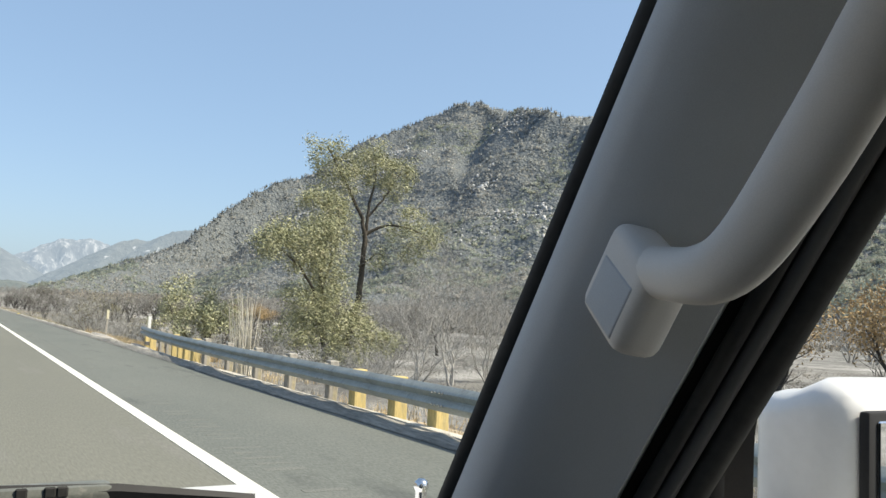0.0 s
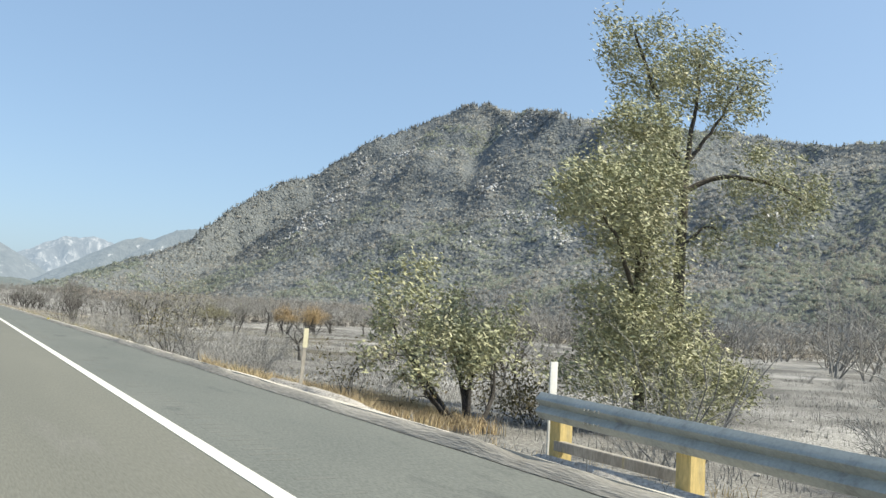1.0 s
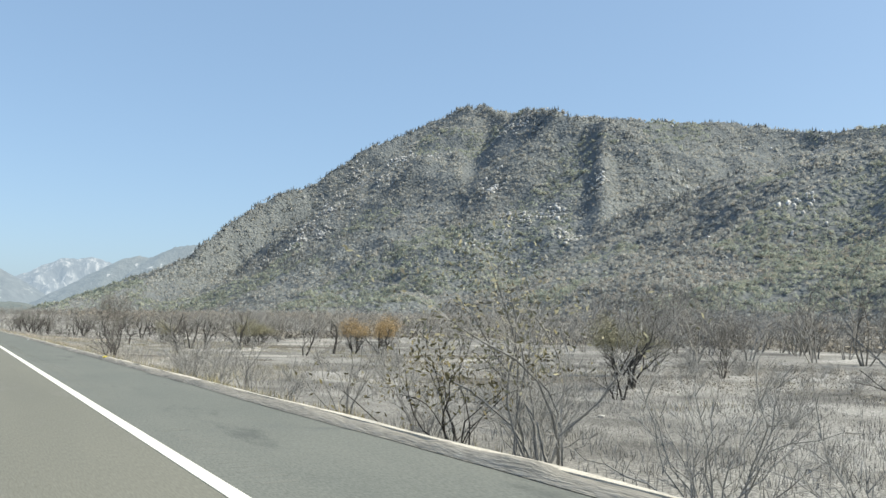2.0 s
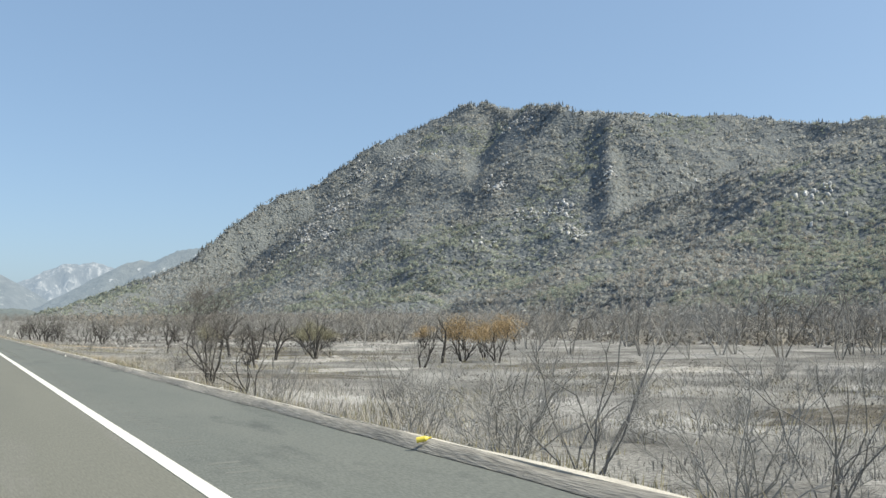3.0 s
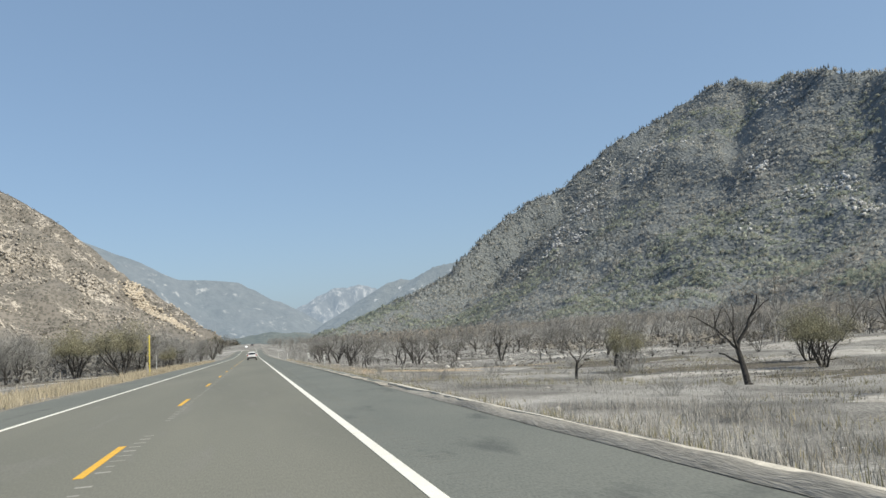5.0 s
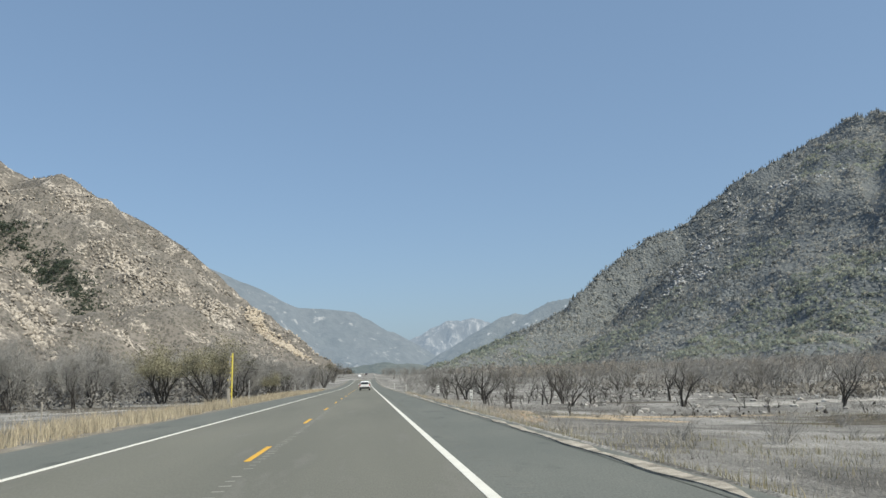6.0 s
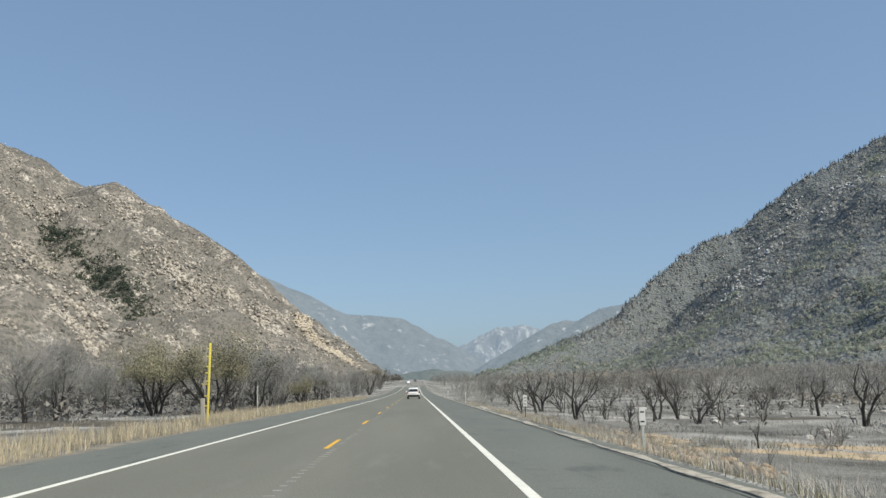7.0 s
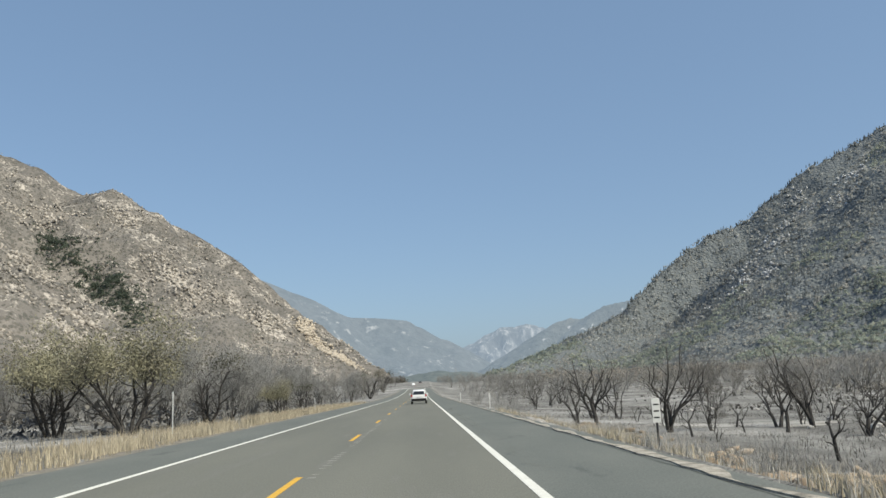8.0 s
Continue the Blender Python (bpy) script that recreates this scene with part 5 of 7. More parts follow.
blades("left_stubble", 26000, (-60, -15), (140, 360), (0.2, 0.55), M_STUBBLE, "grey dry grass below the burnt trees", 5, width=0.03, mask=patchy(7, -0.1, 7), spread=0.3)
blades("rusty_grass", 36000, (6.1, 11.0), (41, 50), (0.22, 0.58), M_ORANGEGRASS, "rusty orange dry grass below the road edge", 6, width=0.012, lean=0.7, mask=patchy(3, -0.3, 8))
blades("rusty_tufts", 8000, (5.8, 13), (6, 40), (0.15, 0.5), M_ORANGEGRASS, "sparse rusty dry grass behind the guardrail", 7, width=0.012, lean=0.7, mask=patchy(3, 0.05, 9))
blades("ash_brush", 46000, (9, 46), (72, 214), (0.15, 0.5), M_OLIVEWEED, "low olive-brown dead brush in drifts over the ash", 17, width=0.012, lean=0.8, mask=patchy(7, 0.10, 19), spread=0.22)
blades("grey_scrub_grass", 64000, (9, 62), (24, 112), (0.15, 0.55), M_BURNTWOOD, "tangled grey-brown dead scrub grass over the plain", 18, width=0.011, lean=0.9, mask=patchy(8, -0.06, 20), spread=0.26)
blades("charred_stubble", 42000, (11, 75), (206, 310), (0.10, 0.42), M_DARKTWIG, "charred dark stubble and twigs over the ash", 21, width=0.016, lean=0.9, mask=patchy(6, 0.02, 23), spread=0.3)
blades("tan_weeds", 18000, (5.05, 9.0), (60, 196), (0.10, 0.40), M_OLIVEWEED, "olive and tan dry weeds along the road edge", 8, width=0.008, lean=0.55, mask=patchy(3.5, -0.12, 10))
blades("grey_weeds", 30000, (5.05, 12.5), (176, 250), (0.15, 0.7), M_GREYWEED, "tall grey-white dead weeds on the road bank", 12, width=0.007, lean=0.9, mask=patchy(3, 0.02, 14), spread=0.14)
blades("bank_stalks", 24000, (6.2, 16), (88, 150), (0.2, 0.75), M_GREYWEED, "thin grey dead stalks standing in the ash", 13, width=0.006, lean=0.7, mask=patchy(4, 0.0, 15), spread=0.2)
blades("yellow_weeds", 20000, (5.0, 11), (196, 250), (0.12, 0.5), M_STRAW, "dry yellow weeds on the road bank", 9, width=0.012, lean=0.6, mask=patchy(3, 0.06, 11))
for i, (x, y, s) in enumerate(((5.55, 115.2, 0.9), (6.1, 114.3, 1.3), (6.0, 109.4, 1.0))):
    tuft = Soup()
    rg = random.Random(70 + i)
    for _ in range(60):
        a = rg.uniform(0, 6.28)
        limb(tuft, rg, Vector((0.06 * math.cos(a), 0.06 * math.sin(a), 0)), Vector((math.cos(a) * 0.8 * rg.random(), math.sin(a) * 0.8 * rg.random(), 1)).normalized(), 0.45 * s * rg.uniform(0.6, 1.1), 0.008, -0.05, 0.08, 4, 3, 0.2)
    ob = part("grass_tuft", tuft, M_STRAW)
    ob.location = (x, y, float(plain_z(x, y)) - 0.03)
    tagged(ob, "pale spiky tuft of dry bunch grass", "grass", "bunch grass tufts")

# soil, ash and char patches
for i, (x, y, rx, ry, m, lb) in enumerate(((27, 146, 7, 3.0, M_ASH, "pale ash patch below the burnt trees"), (12.5, 121, 3.0, 0.9, M_ASH, "thin pale ash patch in the stubble"), (38, 162, 11, 4, M_CHAR, "black charred patch of ground"), (44, 128, 9, 5, M_CHAR, "black charred patch of ground"),
                                           (17, 118, 8, 3.0, M_CHAR, "dark charred patch of grass"), (16, 204, 7, 2.6, M_SAND, "bare tan strip of soil"), (24, 210, 8, 2.2, M_SAND, "bare tan strip of soil"), (26, 128, 6, 3, M_ASH, "pale ash patch on the plain"), (34, 178, 9, 4, M_CHAR, "black charred patch of ground"),
                                           (52, 186, 10, 5, M_ASH, "pale ash patch on the plain"), (27, 170, 6, 2, M_ASH, "pale ash patch on the plain"), (30, 92, 8, 2.5, M_CHAR, "black charred patch of ground"), (44, 118, 9, 3, M_ASH, "pale ash patch on the plain"),
                                           (40, 205, 9, 4, M_CHAR, "black charred patch of ground"), (33, 200, 6, 2, M_CHAR, "black charred patch of ground"), (46, 230, 10, 4, M_ASH, "pale ash patch on the plain"), (22, 250, 7, 4, M_ASH, "pale ash patch on the plain"), (32, 244, 6, 3, M_CHAR, "black charred patch of ground"), (70, 210, 14, 6, M_ASH, "pale ash patch on the plain"),
                                           (92, 300, 42, 9, M_ASH, "long pale strip of ash across the plain"), (150, 345, 60, 9, M_ASH, "long pale strip of ash across the plain"), (78, 262, 26, 5, M_ASH, "long pale strip of ash across the plain"), (-24, 228, 8, 9, M_CHAR, "black charred patch of ground"), (-36, 240, 12, 6, M_CHAR, "black charred patch of ground"), (-22, 262, 7, 12, M_CHAR, "black charred patch of ground"), (8.4, 200, 1.8, 6.5, M_SAND, "bare tan soil of the road bank"), (11.5, 213, 2.5, 5, M_SAND, "bare tan soil of the road bank"), (7.0, 22, 1.0, 9, M_SAND, "bare tan soil behind the guardrail"), (8.2, 14, 1.6, 12, M_SAND, "bare tan soil behind the guardrail"))):
    patch("soil_patch", x, y, rx, ry, m, lb, 80 + i)
patch("gravel_patch", 5.6, 39.4, 0.75, 2.6, M_GRAVEL, "pale gravel heap at the road edge", 120, 0.10)
patch("gravel_patch", 5.5, 30.5, 0.7, 2.2, M_GRAVEL, "pale gravel at the guardrail's end", 121, 0.06)
patch("gravel_patch", 5.6, 232.0, 0.9, 5.0, M_GRAVEL, "pale gravel at the road edge", 122, 0.06)


def stone_mesh(seed):
    bm = bmesh.new()
    bmesh.ops.create_icosphere(bm, subdivisions=1, radius=0.5)
    for p in bm.verts:
        p.co *= 1 + 0.5 * noise.noise(p.co * 1.7 + Vector((seed, 0, 0)))
        p.co.z *= 0.6
    me = bpy.data.meshes.new("stone")
    bm.to_mesh(me)
    bm.free()
    me.materials.append(M_STONE)
    return me


STONES = [stone_mesh(i * 7.3) for i in range(4)]
rg = random.Random(71)
spots = [(31.5, 148.5, 0.8), (30.5, 147.8, 0.45)]
for _ in range(110):
    spots.append((rg.uniform(22, 60), rg.uniform(212, 300), rg.uniform(0.25, 0.9)))
for _ in range(60):
    spots.append((rg.uniform(6, 40), rg.uniform(30, 212), rg.uniform(0.10, 0.35)))
for x, y, s in spots:
    ob = new("stone", STONES[rg.randrange(4)])
    ob.matrix_world = Matrix.LocRotScale((x, y, float(plain_z(x, y)) + s * 0.1), Euler((0, 0, rg.uniform(0, 6))), (s, s * rg.uniform(.7, 1.3), s))
    tagged(ob, "pale ash-dusted field stone lying on burnt ground", "stone", "stones on the plain")


# ======================= roadside furniture =======================
def rail_x(y):
    return 4.74 + (1.0 * ((y - 15.0) / 17.5) ** 2 if y > 15 else 0.0)


def guardrail():
    t = thing("guardrail", "galvanised steel guardrail on grey and yellow timber posts", "guardrail")
    prof = [(0.0, 0.000), (-0.010, 0.012), (-0.055, 0.055), (-0.075, 0.085), (-0.055, 0.115), (-0.012, 0.148), (-0.004, 0.157), (-0.012, 0.166), (-0.055, 0.200), (-0.075, 0.230), (-0.055, 0.262), (-0.010, 0.302), (0.0, 0.314)]
    ys = np.arange(-8.0, 32.6, 0.45)
    s = Soup()
    n = len(prof)
    verts, faces = [], []
    for y in ys:
        for dx, dz in prof:
            verts.append(Vector((rail_x(y) + dx, y, 0.30 + dz)))
        for dx, dz in prof[::-1]:
            verts.append(Vector((rail_x(y) + dx + 0.006, y, 0.30 + dz)))
    k = 2 * n
    for i in range(len(ys) - 1):
        for j in range(k):
            faces.append((i * k + j, i * k + (j + 1) % k, (i + 1) * k + (j + 1) % k, (i + 1) * k + j))
    faces.append(tuple(range(k)))
    faces.append(tuple((len(ys) - 1) * k + j for j in range(k))[::-1])
    s.add(verts, faces)
    smooth(part("rail", s, M_STEEL, t), 50)
    grey = [y for y in (-6.9, -5.0, -3.1, -1.2, 0.7, 2.6, 4.5, 6.6, 12.4, 14.3, 16.2, 18.3, 20.5, 26.0, 27.6)]
    yellow = [9.0, 10.1, 11.4, 21.7, 22.8, 23.7, 24.7, 30.0]
    post_me = {}
    for mat, w, d, top in ((M_GREYWOOD, 0.075, 0.10, 0.66), (M_YELLOWWOOD, 0.10, 0.10, 0.50)):
        bm = rounded((-w, -d, -1.1), (w, d, top), 0.012, 1)
        me = bpy.data.meshes.new("post")
        bm.to_mesh(me)
        bm.free()
        me.materials.append(mat)
        post_me[mat.name] = me
    for lst, mat, nm in ((grey, M_GREYWOOD, "post"), (yellow, M_YELLOWWOOD, "yellow_post")):
        for i, y in enumerate(lst):
            o = new(nm, post_me[mat.name])
            o.parent = t
            o.location = (rail_x(y) + 0.175, y, 0.0 if mat is M_GREYWOOD else (0.0, 0.10, 0.14)[int(y * 7) % 3])
            o.rotation_euler = (0, 0, 0.1 * math.sin(y * 5))
            if mat is M_GREYWOOD:
                b = part("block", rounded((-0.05, -0.075, -0.16), (0.05, 0.075, 0.16), 0.008, 1), M_GREYWOOD, t)
                b.location = (rail_x(y) + 0.052, y, 0.46)
    e = part("end_post", rounded((-0.1, -0.1, -0.8), (0.1, 0.1, 0.46), 0.012, 1), M_YELLOWWOOD, t, "weathered yellow end post")
    e.location = (rail_x(32.3) + 0.20, 32.3, 0)
    br = part("brace", rounded((-0.05, -1.9, -0.06), (0.05, 0.1, 0.06), 0.008, 1), M_GREYWOOD, t, "timber ground brace")
    br.location = (rail_x(31.6) + 0.22, 32.2, 0.0)
    for y in (8.6, 12.3, 16.1, 20.0, 23.8, 27.5, 31.3):
        bo = Soup()
        for dy in (-0.12, -0.05, 0.05, 0.12):
            for dz in (0.085, 0.23):
                bo.box((-0.088, dy - 0.012, dz - 0.012), (-0.072, dy + 0.012, dz + 0.012))
        o = part("splice_bolts", bo, M_CHROME, t)
        o["kind"] = "stuff"
        o.location = (rail_x(y), y, 0.30)
    return t


guardrail()


def marker_post(name, x, y, h, w, mat, label, plate=None, post_mat=None, plate_h=0.4, plate_w=0.10, bars=0, lean=0.0, zbase=None):
    t = thing(name, label, "marker post")
    z = float(plain_z(x, y)) if zbase is None else zbase
    t.matrix_world = pose(x, y, z, 0, lean, 0)
    smooth(part("post", rounded((-w / 2, -0.012, -0.3), (w / 2, 0.012, h), 0.005, 2), post_mat or mat, t), 40)
    if plate:
        p = part("plate", rounded((-plate_w / 2, -0.022, h - plate_h), (plate_w / 2, -0.013, h + 0.03), 0.004, 2), plate, t, "pale reflective plate")
        for i in range(bars):
            zz = h - plate_h * (0.22 + 0.56 * i / max(1, bars - 1))
            part("text_bar", rounded((-plate_w * 0.33, -0.0255, zz - 0.02), (plate_w * 0.33, -0.0225, zz + 0.02), 0.001, 1), M_BLACKTRIM, p, "dark printed bar")
    return t


marker_post("marker_post", 6.0, 32.6, 1.35, 0.11, M_WHITEPLASTIC, "flat white plastic marker post behind the guardrail")
marker_post("delineator", 5.62, 40.3, 1.28, 0.075, M_GREYWOOD, "thin roadside delineator with a pale yellow reflector on gravel", M_REFLECTOR, M_GREYWOOD, 0.36, 0.10, lean=2.0)
marker_post("delineator", 5.9, 191.0, 1.15, 0.06, M_GREYWOOD, "roadside delineator post with a white plate", M_WHITEPLASTIC, M_STEEL, 0.42, 0.15, 2)
marker_post("delineator", 6.2, 215.8, 1.40, 0.055, M_BLACKTRIM, "roadside post with a white paddle and dark print", M_WHITEPLASTIC, M_BLACKTRIM, 0.58, 0.21, 3)
marker_post("delineator", 5.7, 262.0, 1.2, 0.07, M_WHITEPLASTIC, "thin white roadside delineator on the road bank", M_WHITEPLASTIC, M_WHITEPLASTIC, 0.3, 0.12)
marker_post("delineator", 5.7, 312.0, 1.2, 0.07, M_WHITEPLASTIC, "thin white roadside delineator on the road bank", M_WHITEPLASTIC, M_WHITEPLASTIC, 0.3, 0.12)
marker_post("marker_stake", -12.2, 237.0, 2.35, 0.05, M_GREYWOOD, "thin pale stake in the dry verge grass", None, M_WHITEPLASTIC)
marker_post("marker_stake", -11.6, 178.0, 1.35, 0.06, M_GREYWOOD, "thin grey stake in the dry verge grass", None, M_GREYWOOD)
marker_post("marker_stake", -11.8, 290.0, 1.6, 0.06, M_GREYWOOD, "thin pale stake in the dry verge grass", None, M_WHITEPLASTIC)


def yellow_pole():
    t = thing("yellow_pole", "tall yellow painted pole with brackets and edge-on panels at the verge", "pole")
    t.matrix_world = pose(-10.4, 213.8, float(plain_z(-10.4, 213.8)), 0, 0.8, 0)
    smooth(part("shaft", rounded((-0.05, -0.05, -0.4), (0.05, 0.05, 4.25), 0.02, 2), M_YELLOWPIPE, t), 40)
    for z in (1.05, 1.55, 2.15, 2.30, 2.72, 3.05, 3.55, 3.98):
        part("bracket", rounded((-0.36 if z in (2.15, 3.55) else -0.21, -0.03, z - 0.03), (0.0, 0.03, z + 0.03), 0.01, 1), M_YELLOWPIPE, t)
    for z0, z1 in ((1.45, 2.70), (2.98, 4.05)):
        bm = bmesh.new()
        zc, hh = (z0 + z1) / 2, (z1 - z0) / 2
        loop = [(-0.16, -hh), (-0.20, -hh * 0.5), (-0.30, 0), (-0.20, hh * 0.5), (-0.16, hh), (-0.14, hh), (-0.14, -hh)]
        a = [bm.verts.new((x, -0.09, zc + z)) for x, z in loop]
        b = [bm.verts.new((x, -0.085, zc + z)) for x, z in loop]
        bm.faces.new(a)
        bm.faces.new(b[::-1])
        for i in range(len(loop)):
            bm.faces.new((a[i], b[i], b[(i + 1) % len(loop)], a[(i + 1) % len(loop)]))
        part("panel", bm, M_GREYWOOD, t, "thin grey panel seen edge-on")
    st = thing("timber_post", "short split grey timber post beside the yellow pole", "post")
    st.matrix_world = pose(-10.58, 213.65, float(plain_z(-10.58, 213.65)), 0, -2, 0)
    smooth(part("post", rounded((-0.10, -0.08, -0.3), (0.10, 0.08, 1.45), 0.02, 1), M_GREYWOOD, st), 40)


yellow_pole()


def litter():
    bm = bmesh.new()
    for r1, r2, d, z in ((0.05, 0.05, 0.16, 0.0), (0.05, 0.018, 0.06, 0.11), (0.018, 0.018, 0.05, 0.165)):
        bmesh.ops.create_cone(bm, cap_ends=True, segments=14, radius1=r1, radius2=r2, depth=d, matrix=Matrix.Translation((0, 0, z)))
    ob = smooth(part("drink_bottle", bm, M_LITTER), 40)
    ob.matrix_world = pose(4.45, 81.3, 0.12, 80, 0, 60) @ Matrix.Scale(0.65, 4)
    tagged(ob, "crushed yellow and white drink bottle on the asphalt dike", "litter")
    bm = rounded((-0.03, -0.025, 0.0), (0.03, 0.025, 0.085), 0.01, 2)
    ob = smooth(part("paper_cup", bm, M_WHITEPLASTIC), 40)
    ob.matrix_world = pose(4.22, 116.0, 0.02, 0, 8, 30)
    tagged(ob, "small white paper cup lying at the road edge", "litter")


litter()


# ======================= cars on the road ahead =======================
def wheel(parent, x, y, z, r=0.34, w=0.22):
    bm = bmesh.new()
    bmesh.ops.create_cone(bm, cap_ends=True, segments=28, radius1=r, radius2=r, depth=w, matrix=Matrix.Rotation(radians(90), 4, 'Y'))
    bmesh.ops.bevel(bm, geom=[e for e in bm.edges if abs(e.verts[0].co.x - e.verts[1].co.x) < 1e-4], offset=0.035, segments=2, affect='EDGES')
    ty = smooth(part("wheel", bm, M_RUBBER, parent, "black rubber tyre"), 40)
    ty.location = (x, y, z)
    bm = bmesh.new()
    bmesh.ops.create_cone(bm, cap_ends=True, segments=20, radius1=r * 0.62, radius2=r * 0.58, depth=w + 0.012, matrix=Matrix.Rotation(radians(90), 4, 'Y'))
    smooth(part("rim", bm, M_RIM, ty), 40)


def loft(rows):
    bm = bmesh.new()
    vs = [[bm.verts.new(p) for p in r] for r in rows]
    n = len(vs[0])
    for a, b in zip(vs[:-1], vs[1:]):
        for j in range(n):
            bm.faces.new((a[j], a[(j + 1) % n], b[(j + 1) % n], b[j]))
    bm.faces.new(vs[0][::-1])
    bm.faces.new(vs[-1])
    bmesh.ops.recalc_face_normals(bm, faces=bm.faces[:])
    return bm


def car(x, y, paint, label, flip=False):
    """An estate-like car, its tail towards -y."""
    t = thing("car", label, "car")

    def sec(yy, w, z0, z1, r=0.12):
        return [(-w + r, yy, z0), (w - r, yy, z0), (w, yy, z0 + r), (w, yy, z1 - r), (w - r, yy, z1), (-w + r, yy, z1), (-w, yy, z1 - r), (-w, yy, z0 + r)]
    smooth(part("body", loft([sec(-2.30, 0.80, 0.42, 0.92), sec(-2.22, 0.88, 0.32, 1.00), sec(-1.6, 0.91, 0.28, 1.02), sec(0.6, 0.91, 0.26, 1.00), sec(1.6, 0.90, 0.28, 0.92), sec(2.15, 0.84, 0.32, 0.80), sec(2.32, 0.70, 0.42, 0.68)]), paint, t), 35)

    def cab(yy, w, z1, z0=0.96):
        return [(-w - (z1 - z0) * 0.16, yy, z0), (w + (z1 - z0) * 0.16, yy, z0), (w, yy, z1 - 0.06), (w - 0.08, yy, z1), (-w + 0.08, yy, z1), (-w, yy, z1 - 0.06)]
    smooth(part("cabin", loft([cab(-2.24, 0.70, 1.02), cab(-2.06, 0.66, 1.44), cab(-1.85, 0.66, 1.56), cab(-0.4, 0.68, 1.62), cab(0.35, 0.66, 1.56), cab(1.15, 0.68, 1.00)]), paint, t), 35)
    bm = bmesh.new()
    q = [bm.verts.new(p) for p in ((-0.66, -2.245, 1.06), (0.66, -2.245, 1.06), (0.56, -2.09, 1.42), (-0.56, -2.09, 1.42))]
    bm.faces.new(q)
    e = bmesh.ops.extrude_face_region(bm, geom=bm.faces[:])
    for v in [g for g in e["geom"] if isinstance(g, bmesh.types.BMVert)]:
        v.co.y -= 0.02
    bmesh.ops.recalc_face_normals(bm, faces=bm.faces[:])
    part("rear_window", bm, M_GLASSDARK, t, "dark tinted rear window")
    for sx in (-1, 1):
        for (y0, y1) in ((-1.75, -0.55), (-0.45, 0.55)):
            o = part("side_window", rounded((-0.012, y0, 1.10), (0.012, y1, 1.46), 0.01, 1), M_GLASSDARK, t)
            o.matrix_local = pose(sx * 0.735, 0, 0, 0, 0, 0) @ Matrix.Translation((0, 0, 1.1)) @ Matrix.Rotation(-sx * 0.16, 4, 'Y') @ Matrix.Translation((0, 0, -1.1))
        part("tail_lamp", rounded((sx * 0.80 - 0.10, -2.33, 0.80), (sx * 0.80 + 0.08, -2.16, 1.06), 0.03, 2), M_REDLAMP, t, "red tail lamp")
        part("door_mirror", rounded((sx * 1.02 - 0.10, 0.55, 1.02), (sx * 1.02 + 0.08, 0.70, 1.18), 0.03, 2), paint, t)
        for yy in (-1.40, 1.45):
            wheel(t, sx * 0.80, yy, 0.34)
    part("rear_bumper", rounded((-0.84, -2.40, 0.34), (0.84, -2.20, 0.62), 0.05, 2), M_BLACKTRIM, t, "dark plastic bumper")
    part("number_plate", rounded((-0.26, -2.335, 0.72), (0.26, -2.29, 0.86), 0.008, 1), M_PLATE, t, "blank pale plate")
    t.matrix_world = pose(x, y, float(road_z(y)) + 0.005, 0, 0, 180 if flip else 0)
    return t


car(-0.05, 292.0, M_CARWHITE, "white estate car driving away in the lane ahead")
car(-3.8, 640.0, M_CARWHITE, "small distant white car in the oncoming lane", True)
car(-0.1, 700.0, M_CARDARK, "small distant dark car far up the road")


# ======================= growth and rock on the mountains =======================
PHI = (1 + 5 ** 0.5) / 2
ICO_V = np.array([(-1, PHI, 0), (1, PHI, 0), (-1, -PHI, 0), (1, -PHI, 0), (0, -1, PHI), (0, 1, PHI), (0, -1, -PHI), (0, 1, -PHI), (PHI, 0, -1), (PHI, 0, 1), (-PHI, 0, -1), (-PHI, 0, 1)]) / math.hypot(1, PHI)
ICO_ALL = np.array([(0, 11, 5), (0, 5, 1), (0, 1, 7), (0, 7, 10), (0, 10, 11), (1, 5, 9), (5, 11, 4), (11, 10, 2), (10, 7, 6), (7, 1, 8), (3, 9, 4), (3, 4, 2), (3, 2, 6), (3, 6, 8), (3, 8, 9), (4, 9, 5), (2, 4, 11), (6, 2, 10), (8, 6, 7), (9, 8, 1)])
ICO_F = ICO_ALL[ICO_V[ICO_ALL].mean(1)[:, 2] > -0.5]


def clumps(name, P, size, mat, label, category, seed, tall=1.0, rough=0.35, sink=0.2):
    r = np.random.RandomState(seed)
    n = len(P)
    S = size * r.uniform(0.6, 1.45, n)
    J = 1 + r.uniform(-rough, rough, (n, 12, 1))
    V = ICO_V[None] * J * S[:, None, None] * np.stack([r.uniform(0.8, 1.25, n), r.uniform(0.8, 1.25, n), tall * r.uniform(0.7, 1.2, n)], 1)[:, None, :]
    V = V + P[:, None, :] + np.array([0, 0, 1.0]) * (S * (tall * 0.75 - sink))[:, None, None]
    F = (ICO_F[None] + (np.arange(n) * 12)[:, None, None]).reshape(-1)
    ob = new(name, arrays_mesh(name, V.reshape(-1, 3), F, np.full(n * len(ICO_F), 3), mat))
    return tagged(ob, label, category, kind="stuff")


